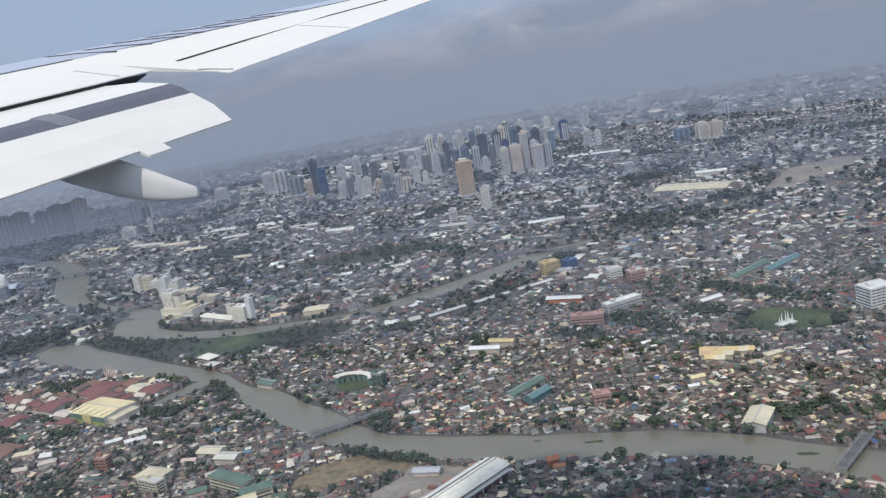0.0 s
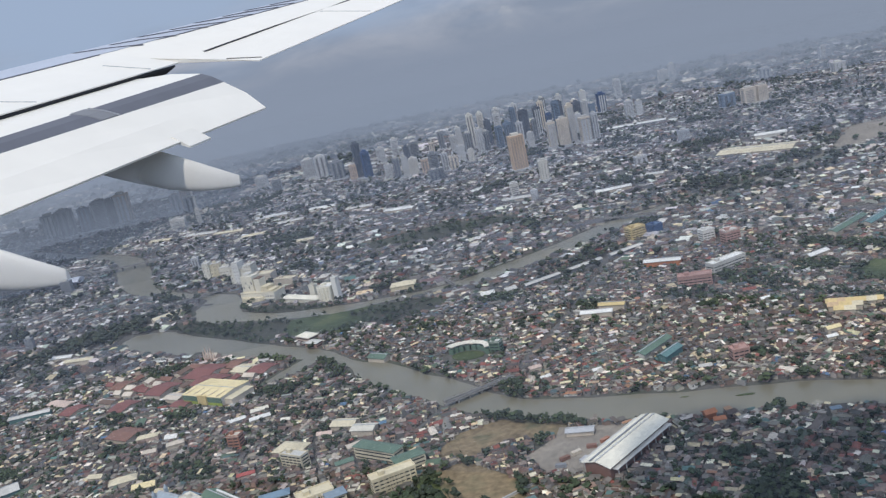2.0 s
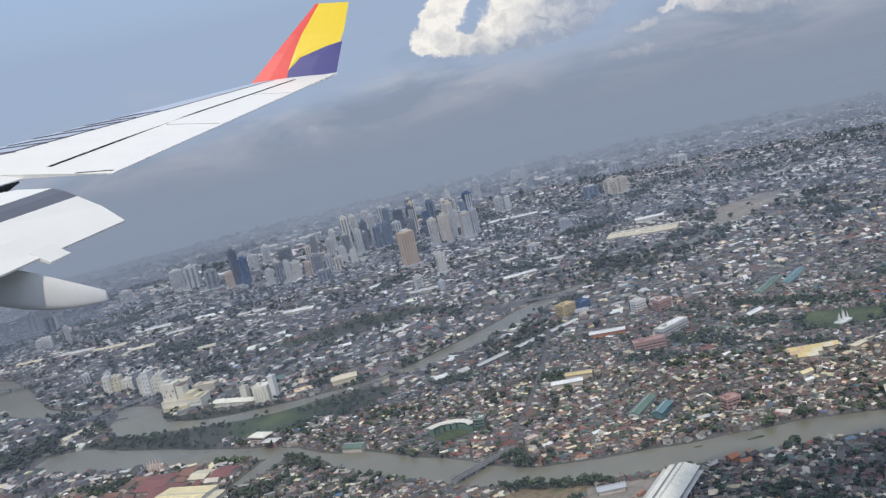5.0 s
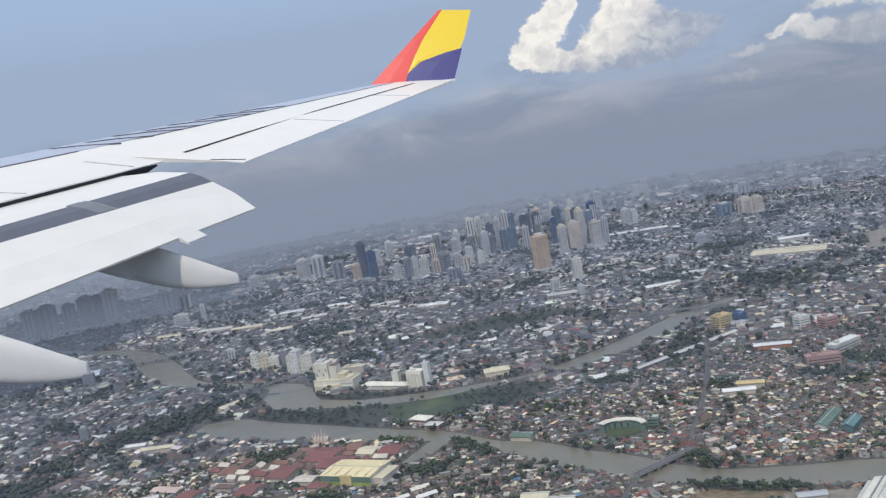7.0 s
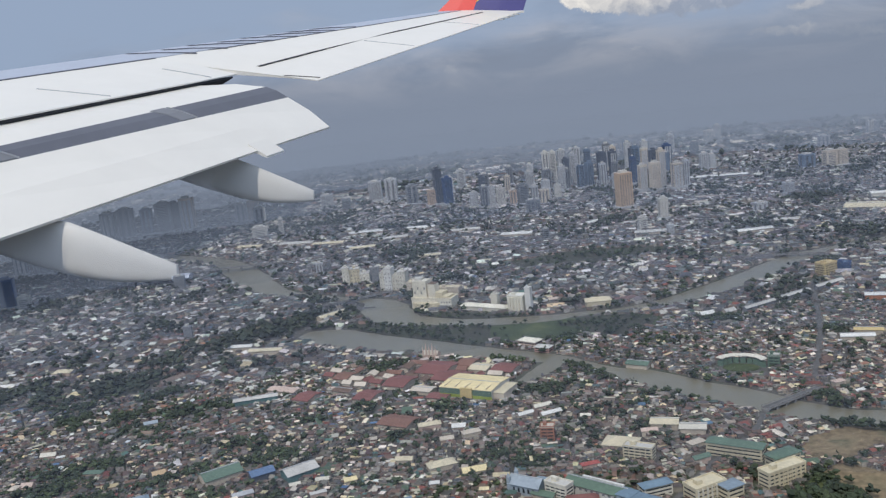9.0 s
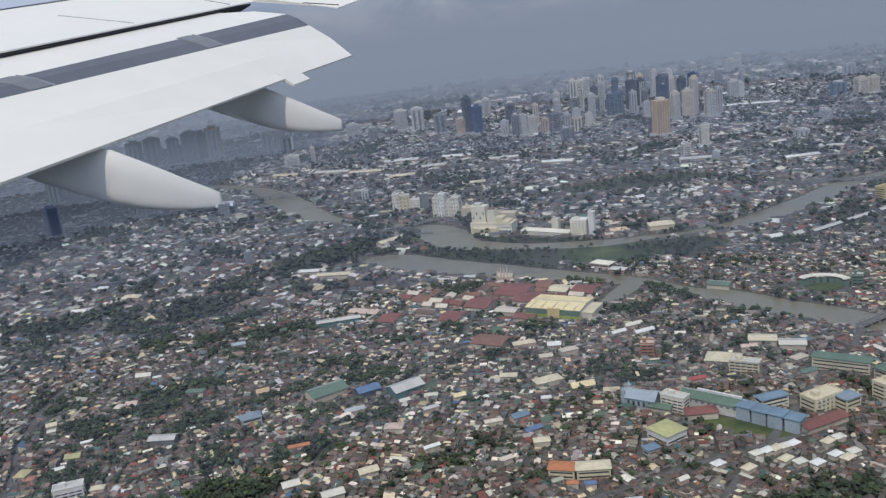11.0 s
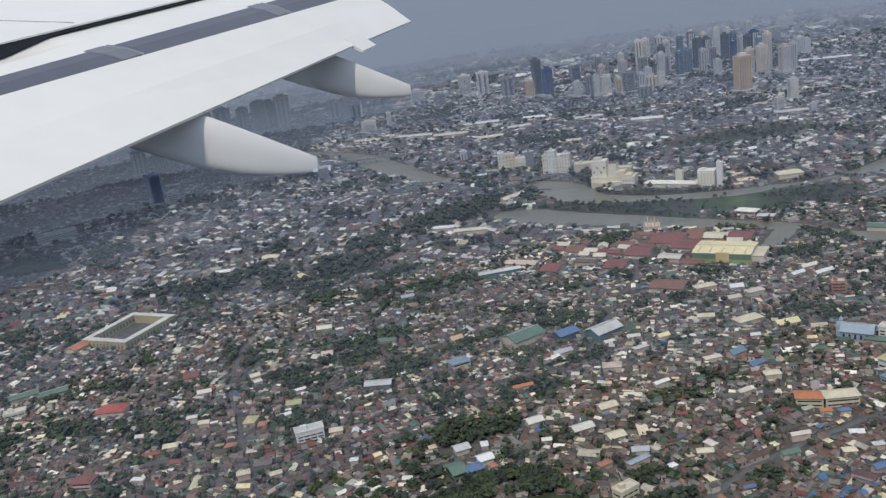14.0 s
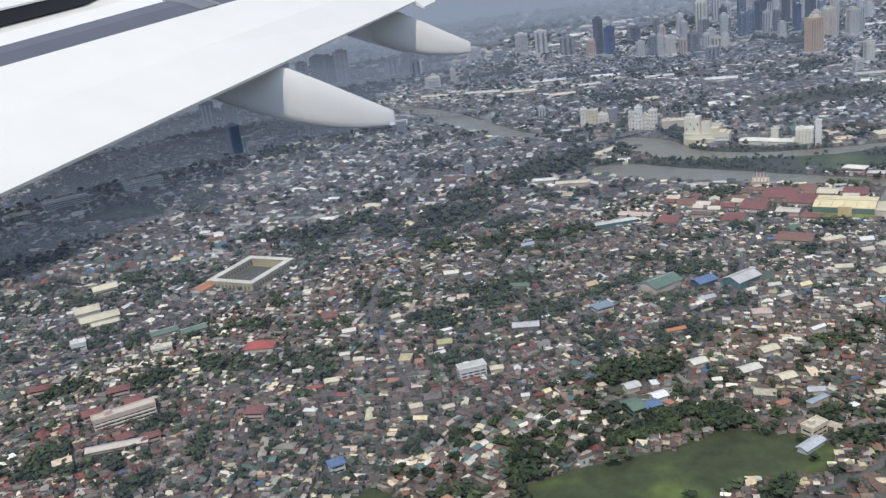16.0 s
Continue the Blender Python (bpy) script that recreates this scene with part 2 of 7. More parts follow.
c_mix.inputs[0].default_value, c_tl.inputs["Color"].default_value = 0.45, (0.92, 0.92, 0.94, 1)
cl.new(cn["Principled BSDF"].outputs[0], c_mix.inputs[1]), cl.new(c_tl.outputs[0], c_mix.inputs[2])
c_thin, c_clear = cn.new("ShaderNodeMixShader"), cn.new("ShaderNodeBsdfTransparent")
c_thin.inputs[0].default_value = 0.04
cl.new(c_mix.outputs[0], c_thin.inputs[1]), cl.new(c_clear.outputs[0], c_thin.inputs[2])
cl.new(c_thin.outputs[0], cn["Material Output"].inputs["Surface"])


PAINT = {}
PAINT["cream"] = (0.60, 0.53, 0.375)
PAINT["pale"] = (0.52, 0.505, 0.465)
PAINT["white"] = (0.68, 0.67, 0.63)
PAINT["tan"] = (0.5, 0.375, 0.275)
PAINT["beige"] = (0.56, 0.49, 0.4)
PAINT["grey"] = (0.21, 0.22, 0.235)
PAINT["slate"] = (0.095, 0.11, 0.14)
PAINT["bluegrey"] = (0.15, 0.195, 0.26)
PAINT["red"] = (0.2, 0.083, 0.072)
PAINT["rust"] = (0.21, 0.11, 0.08)
PAINT["green"] = (0.115, 0.175, 0.13)
PAINT["teal"] = (0.11, 0.2, 0.2)
PAINT["blue"] = (0.11, 0.17, 0.28)
PAINT["sky"] = (0.20, 0.255, 0.30)
PAINT["orange"] = (0.46, 0.18, 0.085)
PAINT["yellow"] = (0.58, 0.45, 0.22)
PAINT["pink"] = (0.42, 0.26, 0.22)
PAINT["brown"] = (0.15, 0.10, 0.075)
PAINT["lime"] = (0.30, 0.36, 0.08)
PAINT["navy"] = (0.05, 0.09, 0.19)
PAINT["peach"] = (0.50, 0.36, 0.22)
PAINT["bay"] = (0.17, 0.175, 0.19)
PAINT["olive"] = (0.46, 0.39, 0.22)
PAINT["paleblue"] = (0.31, 0.36, 0.40)
PAINT["azure"] = (0.15, 0.22, 0.28)
PAINT["moss"] = (0.40, 0.39, 0.19)
PAINT["brick"] = (0.36, 0.17, 0.11)
PAINT["ivory"] = (0.63, 0.595, 0.50)
PAINT["crimson"] = (0.36, 0.09, 0.075)
PAINT["salmon"] = (0.56, 0.43, 0.36)
PAINT["butter"] = (0.74, 0.62, 0.35)
PAINT["bone"] = (0.74, 0.70, 0.58)
PAINT["mist"] = (0.43, 0.44, 0.45)
for key, value in PAINT.items():
    M["p_" + key] = material(key + "_coat", value, 0.75, vary=0.2, fine=0.6, broad=0.07)


# ---- mesh tools ----
def mesh_object(name, bm, mats, parent=None, label=""):
    me = bpy.data.meshes.new(name)
    bm.to_mesh(me)
    bm.free()
    for m in mats:
        me.materials.append(m)
    ob = new(name, me)
    if parent:
        ob.parent = parent
    if label:
        ob["label"] = label
    return ob


def part(name, bm, mat, parent, label=""):
    return mesh_object(name, bm, [mat], parent, label)


def thing(name, label, category, m=None, group="", kind=""):
    ob = new(name)
    if m is not None:
        ob.matrix_world = m
    return tagged(ob, label, category, group, kind)


def box_bm(x0, x1, y0, y1, z0, z1, bevel=0.0):
    bm = bmesh.new()
    bmesh.ops.create_cube(bm, size=1)
    bmesh.ops.transform(bm, matrix=Matrix.Translation(((x0 + x1) / 2, (y0 + y1) / 2, (z0 + z1) / 2)) @ Matrix.Diagonal((x1 - x0, y1 - y0, z1 - z0, 1)), verts=bm.verts)
    if bevel:
        bmesh.ops.bevel(bm, geom=bm.edges, offset=bevel, segments=1, affect="EDGES")
    return bm


def prism_bm(points, z0, z1):
    bm = bmesh.new()
    low, top = [bm.verts.new((x, y, z0)) for x, y in points], [bm.verts.new((x, y, z1)) for x, y in points]
    n = len(points)
    bm.faces.new(top), bm.faces.new(low[::-1])
    for i in range(n):
        bm.faces.new((low[i], low[(i + 1) % n], top[(i + 1) % n], top[i]))
    bmesh.ops.recalc_face_normals(bm, faces=bm.faces)
    return bm


def gable_bm(w, d, z, rise, over=0.5, thick=0.25):
    """A pitched roof with its ridge along x, eaves at z."""
    bm = bmesh.new()
    a, b = w / 2 + over, d / 2 + over
    dz = rise * over / (d / 2)
    rows = []
    for x in (-a, a):
        rows.append([bm.verts.new(p) for p in ((x, -b, z - dz), (x, 0, z + rise), (x, b, z - dz), (x, b, z - dz - thick), (x, 0, z + rise - thick), (x, -b, z - dz - thick))])
    for i in range(6):
        bm.faces.new((rows[0][i], rows[0][(i + 1) % 6], rows[1][(i + 1) % 6], rows[1][i]))
    bm.faces.new(rows[0][::-1]), bm.faces.new(rows[1])
    bmesh.ops.recalc_face_normals(bm, faces=bm.faces)
    return bm


def gabled_wall_bm(w, d, h, rise):
    bm = bmesh.new()
    rows = []
    for x in (-w / 2, w / 2):
        rows.append([bm.verts.new(p) for p in ((x, -d / 2, 0), (x, d / 2, 0), (x, d / 2, h), (x, 0, h + rise - 0.02), (x, -d / 2, h))])
    for i in range(5):
        bm.faces.new((rows[0][i], rows[0][(i + 1) % 5], rows[1][(i + 1) % 5], rows[1][i]))
    bm.faces.new(rows[0][::-1]), bm.faces.new(rows[1])
    bmesh.ops.recalc_face_normals(bm, faces=bm.faces)
    return bm


def hip_bm(w, d, z, rise, over=0.5):
    bm = bmesh.new()
    a, b = w / 2 + over, d / 2 + over
    r = max(a - b, 0.2)
    e = [bm.verts.new(p) for p in ((-a, -b, z - 0.15), (a, -b, z - 0.15), (a, b, z - 0.15), (-a, b, z - 0.15))]
    f = [bm.verts.new(p) for p in ((-a, -b, z), (a, -b, z), (a, b, z), (-a, b, z))]
    t = [bm.verts.new((-r, 0, z + rise)), bm.verts.new((r, 0, z + rise))]
    for i in range(4):
        bm.faces.new((e[i], e[(i + 1) % 4], f[(i + 1) % 4], f[i]))
    bm.faces.new(e[::-1])
    bm.faces.new((f[0], f[1], t[1], t[0])), bm.faces.new((f[1], f[2], t[1])), bm.faces.new((f[2], f[3], t[0], t[1])), bm.faces.new((f[3], f[0], t[0]))
    bmesh.ops.recalc_face_normals(bm, faces=bm.faces)
    return bm


UNIT = {}


def unit_part(name, mat_key, parent, x0, x1, y0, y1, z0, z1):
    """A box-shaped piece on a shared unit mesh with eased edges."""
    if mat_key not in UNIT:
        bm = box_bm(-0.5, 0.5, -0.5, 0.5, -0.5, 0.5)
        me = bpy.data.meshes.new("block")
        bm.to_mesh(me)
        bm.free()
        me.materials.append(M[mat_key])
        UNIT[mat_key] = me
    ob = new(name, UNIT[mat_key])
    ob.parent = parent
    ob.location, ob.scale = ((x0 + x1) / 2, (y0 + y1) / 2, (z0 + z1) / 2), (x1 - x0, y1 - y0, z1 - z0)
    return ob


class Batch:
    """Many small solids in one mesh."""

    def __init__(self):
        self.v, self.loops, self.sizes, self.mat, self.tint, self.count = [], [], [], [], [], 0

    def add(self, verts, faces, mats, tints):
        """verts (n, k, 3); faces: index tuples into k; mats: one a face; tints (n, faces, 3)."""
        n, k, _ = verts.shape
        base = self.count + np.arange(n)[:, None] * k
        self.v.append(verts.reshape(-1, 3))
        flat = np.array([i for f in faces for i in f])
        self.loops.append((base + flat[None, :]).ravel())
        self.sizes.append(np.tile([len(f) for f in faces], n))
        self.mat.append(np.tile(mats, n))
        self.tint.append(tints.reshape(-1, 3))
        self.count += n * k

    def build(self, name, mats):
        me = bpy.data.meshes.new(name)
        v, loops, sizes = np.concatenate(self.v), np.concatenate(self.loops), np.concatenate(self.sizes)
        me.vertices.add(len(v)), me.loops.add(len(loops)), me.polygons.add(len(sizes))
        me.vertices.foreach_set("co", v.astype(np.float32).ravel())
        me.loops.foreach_set("vertex_index", loops.astype(np.int32))
        me.polygons.foreach_set("loop_start", np.concatenate([[0], np.cumsum(sizes)[:-1]]).astype(np.int32))
        me.polygons.foreach_set("use_smooth", np.zeros(len(sizes), bool))
        me.polygons.foreach_set("material_index", np.concatenate(self.mat).astype(np.int32))
        t = np.concatenate(self.tint)
        a = me.attributes.new("tint", "FLOAT_COLOR", "FACE")
        a.data.foreach_set("color", np.concatenate([t, np.ones((len(t), 1))], 1).astype(np.float32).ravel())
        for m in mats:
            me.materials.append(m)
        me.update(calc_edges=True)
        return new(name, me)


def value_noise(x, y, size, seed):
    g = np.random.RandomState(seed).rand(64, 64)
    u, w = x / size, y / size
    i, j = np.floor(u).astype(int), np.floor(w).astype(int)
    fu, fw = u - i, w - j
    fu, fw = fu * fu * (3 - 2 * fu), fw * fw * (3 - 2 * fw)
    a, b, c, d = g[i % 64, j % 64], g[(i + 1) % 64, j % 64], g[i % 64, (j + 1) % 64], g[(i + 1) % 64, (j + 1) % 64]
    return (a * (1 - fu) + b * fu) * (1 - fw) + (c * (1 - fu) + d * fu) * fw


# ---- ground and river ----
bm = bmesh.new()
bmesh.ops.create_grid(bm, x_segments=24, y_segments=24, size=6000)
bmesh.ops.translate(bm, verts=bm.verts, vec=(0, 1500, 0))
tagged(mesh_object("ground", bm, [M["ground"]]), "brown-grey city ground of dusty alleys reaching the horizon", "ground", kind="structure")

# centre lines of the river with its width: x, y, width
REACHES = {}
REACHES["river_near"] = [(640, 190, 26), (540, 262, 26), (458, 320, 25), (414, 356, 25), (378, 375, 26), (337, 388, 27), (295, 405, 26), (254, 426, 22), (229, 450, 24), (213, 476, 27), (193, 500, 27), (172, 535, 24), (160, 552, 10), (149, 569, 8), (139, 584, 11), (127, 594, 17), (109, 608, 21), (80, 633, 24), (48, 661, 30), (13, 690, 36), (-6, 709, 39), (-24, 728, 37), (-42, 742, 16)]
REACHES["river_loop"] = [(-50, 897, 14), (-30, 872, 12), (-4, 846, 12), (16, 828, 16), (25, 810, 32), (28, 788, 42), (32, 762, 40), (43, 742, 30), (61, 730, 21), (84, 714, 17), (106, 704, 18), (132, 695, 20), (154, 690, 17), (172, 690, 12), (198, 688, 9), (216, 687, 9), (240, 688, 18), (256, 693, 20), (293, 709, 26), (337, 732, 28), (388, 768, 24), (424, 786, 16), (500, 800, 12), (560, 822, 11), (630, 862, 10), (720, 915, 10)]
REACHES["river_bay"] = [(133, 589, 13), (124, 578, 15), (113, 566, 14), (101, 555, 8)]
REACHES["river_far"] = [(-46, 888, 14), (-62, 902, 20), (-82, 938, 28), (-104, 1000, 38), (-124, 1062, 36), (-146, 1122, 26), (-196, 1185, 22), (-262, 1252, 22), (-340, 1335, 26), (-440, 1420, 34)]


def smooth_line(points, step=4):
    p = np.array(points, float)
    out = []
    for i in range(len(p) - 1):
        a, b, c, d = p[max(i - 1, 0)], p[i], p[i + 1], p[min(i + 2, len(p) - 1)]
        for k in range(step):
            t = k / step
            out.append(0.5 * (2 * b + (c - a) * t + (2 * a - 5 * b + 4 * c - d) * t * t + (3 * b - a - 3 * c + d) * t ** 3))
    out.append(p[-1])
    return np.array(out)


RIVER = {k: smooth_line(v) for k, v in REACHES.items()}


def ribbon(line, half, z, low=None):
    """A strip along a line of x, y, width; low: skirt down to that height."""
    bm = bmesh.new()
    d = np.gradient(line[:, :2], axis=0)
    d /= np.linalg.norm(d, axis=1)[:, None]
    nrm = np.stack([-d[:, 1], d[:, 0]], 1)
    rows = []
    for p, q, h in zip(line, nrm, half):
        l, r = p[:2] + q * h, p[:2] - q * h
        row = [bm.verts.new((*l, z)), bm.verts.new((*r, z))]
        if low is not None:
            row = [bm.verts.new((*l, low)), *row, bm.verts.new((*r, low))]
        rows.append(row)
    for a, b in zip(rows, rows[1:]):
        for i in range(len(a) - 1):
            bm.faces.new((a[i], a[i + 1], b[i + 1], b[i]))
    bmesh.ops.recalc_face_normals(bm, faces=bm.faces)
    return bm


level = 0.10
for key, line in RIVER.items():
    rs = np.random.RandomState(len(key))
    wob = 1 + 0.05 * np.sin(np.arange(len(line)) * 1.7) + rs.uniform(-0.03, 0.03, len(line))
    bm = ribbon(line, line[:, 2] / 2 * wob, level)
    for f in bm.faces:
        if f.normal.z < 0:
            f.normal_flip()
    tagged(mesh_object(key.replace("near", "1").replace("loop", "2").replace("far", "3").replace("bay", "4"), bm, [M["water"]]), "murky olive-green river between built-up banks", "river", kind="structure")
    level += 0.03

FIELDS = {}
FIELDS["meadow"] = ("grass", "green meadow on the river spit", [(98, 656), (104, 690), (150, 686), (186, 678), (222, 664), (232, 650), (214, 628), (172, 636), (128, 634)])
FIELDS["spit"] = ("scrub", "narrow scrubby tongue of land between two reaches", [(-16, 753), (2, 757), (20, 739), (48, 720), (86, 698), (104, 692), (98, 656), (93, 640), (85, 643), (55, 677), (20, 706), (4, 731)])
FIELDS["island_bank"] = ("scrub", "dark scrubby bank below the cream factory", [(57, 745), (75, 729), (94, 717), (117, 712), (126, 714), (104, 733), (84, 748), (66, 760)])
FIELDS["dark_plot"] = ("scrub", "dark bare brown plot beside the meadow", [(151, 668), (160, 660), (166, 634), (183, 616), (216, 638), (228, 656), (206, 674), (178, 680)])
FIELDS["dry_field"] = ("dry", "dry brown cleared field by the river", [(204, 398), (216, 414), (238, 420), (262, 415), (272, 398), (262, 388), (240, 390), (222, 384), (206, 388)])
FIELDS["dry_field_lower"] = ("dry", "bare brown lot with a pale boundary wall", [(203, 380), (218, 382), (247, 344), (236, 330), (205, 345)])
FIELDS["yard"] = ("yard", "pale dusty yard beside the long white shed", [(266, 396), (296, 384), (300, 368), (272, 345), (254, 352), (244, 372), (262, 386)])
FIELDS["marsh"] = ("marsh", "green overgrown pond covered with plants", [(-196, 306), (-172, 313), (-133, 315), (-110, 323), (-86, 314), (-74, 298), (-88, 282), (-119, 287), (-130, 278), (-160, 272), (-190, 284)])
FIELDS["small_marsh"] = ("marsh", "small green wet clearing among houses", [(-262, 318), (-250, 324), (-238, 318), (-244, 308), (-258, 308)])
FIELDS["overgrown_lot"] = ("grass", "overgrown grassy lot between halls", [(88, 381), (100, 379), (106, 373), (121, 353), (118, 350), (100, 357), (88, 372)])
FIELDS["park"] = ("grass", "green park around a white monument", [(478, 522), (499, 535), (540, 500), (524, 474), (478, 488)])
FIELDS["far_meadow"] = ("grass", "large dull green open field", [(-480, 815), (-462, 855), (-424, 842), (-392, 790), (-440, 788)])
FIELDS["hotel_garden"] = ("grass", "overgrown green garden beside the long cream building", [(190, 366), (203, 380), (205, 345), (206, 322), (176, 330), (172, 352)])
FIELDS["airstrip"] = ("yard", "pale open strip of bare land", [(640, 880), (700, 965), (765, 980), (790, 955), (735, 900), (668, 868)])
FIELDS["far_green"] = ("scrub", "wide dull dark strip of scrub and grass", [(170, 872), (300, 860), (330, 890), (240, 930), (160, 915)])
z = 0.05
for key, (mat, label, pts) in FIELDS.items():
    bm = prism_bm(pts, -0.2, z)
    bmesh.ops.triangulate(bm, faces=[f for f in bm.faces if len(f.verts) > 4])
    tagged(mesh_object("field", bm, [M[mat]]), label, "field", kind="structure")
    z += 0.012

ROADS = {}
ROADS["road"] = [(251, 466, 4), (264, 492, 4), (277, 515, 4), (307, 565, 4), (345, 640, 4), (370, 690, 4), (440, 735, 4)]
ROADS["avenue"] = [(212, 451, 4), (196, 430, 4), (160, 400, 4), (110, 350, 4), (60, 300, 4), (20, 250, 4)]
ROADS["lane"] = [(-217, 330, 2), (-217, 345, 2), (-223, 385, 2), (-232, 430, 2), (-240, 500, 2.5), (-220, 580, 2.5), (-140, 660, 3)]
ROADS["street"] = [(-117, 325, 2), (-100, 380, 2), (-60, 430, 2.5), (-20, 500, 3), (10, 545, 3), (20, 590, 3)]
ROADS["drive"] = [(-110, 268, 3), (-84, 276, 3), (-68, 282, 3), (-30, 310, 3), (30, 330, 3), (120, 350, 3), (180, 345, 3), (250, 330, 3)]
ROADS["road_east"] = [(300, 470, 3), (360, 520, 3), (420, 560, 3), (480, 600, 3), (560, 640, 3), (700, 700, 3)]
ROADS["boulevard"] = [(20, 800, 5), (-60, 830, 5), (-150, 860, 5), (-280, 870, 5), (-420, 900, 5), (-600, 950, 5)]
z = 0.19
LINES = []
for key, pts in ROADS.items():
    line = smooth_line(pts)
    LINES.append(line)
    bm = ribbon(line, line[:, 2] / 2, z)
    for f in bm.faces:
        if f.normal.z < 0:
            f.normal_flip()
    tagged(mesh_object("road", bm, [M["road"]]), "grey asphalt street between crowded roofs", "road", kind="structure")
    z += 0.012


# ---- named buildings ----
FOOT = []


def footprint(x, y, w, d, ang, margin=2.0):
    FOOT.append((x, y, w / 2 + margin, d / 2 + margin, radians(ang)))


def bands(parent, w, d, h, first, step, glass, tall=0.62, proud=0.06):
    """One row of windows a storey, on the long and short sides."""
    z = first
    while z + tall < h - 0.2:
        unit_part("glazing", glass, parent, -w / 2 + 0.7, w / 2 - 0.7, -d / 2 - proud, -d / 2 + 0.05, z, z + tall)
        unit_part("glazing", glass, parent, -w / 2 + 0.7, w / 2 - 0.7, d / 2 - 0.05, d / 2 + proud, z, z + tall)
        unit_part("glazing", glass, parent, -w / 2 - proud, -w / 2 + 0.05, -d / 2 + 0.7, d / 2 - 0.7, z, z + tall)
        unit_part("glazing", glass, parent, w / 2 - 0.05, w / 2 + proud, -d / 2 + 0.7, d / 2 - 0.7, z, z + tall)
        z += step


def piers(parent, w, d, h, mat, gap):
    n = max(2, int(w / gap))
    for i in range(n + 1):
        x = -w / 2 + 0.3 + (w - 0.6) * i / n
        unit_part("pier", mat, parent, x - 0.22, x + 0.22, -d / 2 - 0.14, -d / 2 + 0.05, 0, h)
        unit_part("pier", mat, parent, x - 0.22, x + 0.22, d / 2 - 0.05, d / 2 + 0.14, 0, h)


def building(name, label, category, x, y, w, d, h, ang, walls, roof, style="gable", rise=2.0, windows=True, over=0.6, storey=1.9, vents=0, group=""):
    """A building with its own roof, window rows and, on long halls, roof vents."""
    top = thing(name, label, category, pose(x, y, 0, 0, 0, ang), group)
    footprint(x, y, w, d, ang)
    if style == "gable":
        part("wall", gabled_wall_bm(w, d, h, rise), M[walls], top)
        roof_part = part("roof", gable_bm(w, d, h + 0.04, rise, over), M[roof], top)
    elif style == "hip":
        part("wall", box_bm(-w / 2, w / 2, -d / 2, d / 2, 0, h), M[walls], top)
        roof_part = part("roof", hip_bm(w, d, h, rise, over), M[roof], top)
    else:
        part("wall", box_bm(-w / 2, w / 2, -d / 2, d / 2, 0, h), M[walls], top)
        roof_part = part("roof", box_bm(-w / 2 - 0.25, w / 2 + 0.25, -d / 2 - 0.25, d / 2 + 0.25, h + 0.003, h + 0.35, 0.06), M[roof], top)
        for sx in (-1, 1):
            unit_part("parapet", walls, roof_part, sx * w / 2 - 0.2, sx * w / 2 + 0.2, -d / 2 - 0.2, d / 2 + 0.2, h + 0.35, h + 0.95)
            unit_part("parapet", walls, roof_part, -w / 2 + 0.2, w / 2 - 0.2, sx * d / 2 - 0.2, sx * d / 2 + 0.2, h + 0.35, h + 0.9)
        unit_part("stair_head", walls, roof_part, -w * 0.3, -w * 0.3 + min(3, w * 0.25), -d * 0.15, d * 0.2, h + 0.35, h + 2.2)
    if windows:
        bands(top, w, d, h, 0.7, storey, "glass")
        if style == "flat":
            piers(top, w, d, h, walls, 2.9)
    if style == "gable" and w > 12 and roof not in ("p_red", "p_rust", "p_salmon"):
        unit_part("ridge_cap", "p_mist", roof_part, -w / 2 - over * 0.8, w / 2 + over * 0.8, -0.22, 0.22, h + rise, h + rise + 0.28)
    for i in range(vents):
        u = -w / 2 + w * (i + 0.5) / vents
        unit_part("roof_vent", "p_pale", roof_part, u - w / vents * 0.38, u + w / vents * 0.38, -0.6, 0.6, h + rise - 0.3, h + rise + 0.7)
    return top


# the long white shed by the river
shed = building("terminal", "long white ribbed roof of a riverside terminal with brick-red end", "terminal", 290, 355.5, 47, 13, 6.4, 42.5, "p_rust", "p_bone", "gable", 1.6, False, 1.0)
for side in (-1, 1):
    unit_part("lower_roof", "p_pale", shed, -22, 23, side * 6.6 if side < 0 else 7.6, side * 9.4 if side < 0 else 10.2, 4.6, 4.9)
    for i in range(8):
        unit_part("column", "p_pale", shed, -21 + 6 * i, -20.6 + 6 * i, side * 8.9 - 0.2, side * 8.9 + 0.2, 0, 4.6)
for i in range(15):
    unit_part("roof_rib", "p_pale", shed, -23 + 3.25 * i, -22.6 + 3.25 * i, -0.5, 0.5, 7.6, 8.5)
unit_part("ridge_vent", "p_grey", shed, -24, 24, 2.9, 3.7, 7.3, 7.75)

# cream superstore with its green and yellow front
hall = building("superstore", "large cream flat roof over green and yellow store front", "store", 69, 547, 36, 25, 7.5, -37, "p_pale", "p_butter", "gable", 1.1, False, 0.3)
unit_part("front_panel", "p_green", hall, -18.1, 18.1, -12.62, -12.4, 3.6, 6.9)
unit_part("front_panel", "p_lime", hall, -18.1, 18.1, -12.66, -12.4, 1.6, 3.6)
unit_part("sign_board", "p_yellow", hall, -3, 5, -13.7, -12.4, 2.0, 8.2)
unit_part("end_panel", "p_lime", hall, -18.22, -17.95, -12, 12, 1.2, 6.4)
for k in range(5):
    unit_part("roof_seam", "p_beige", hall, -14.6 + 7.2 * k, -14.3 + 7.2 * k, -12.4, -0.4, 8.0, 8.5)
unit_part("side_wing", "p_beige", hall, 18.1, 25, -10, 9, 0, 5.5)
unit_part("side_roof", "p_cream", hall, 18.12, 25.3, -10.3, 9.3, 5.503, 5.8)

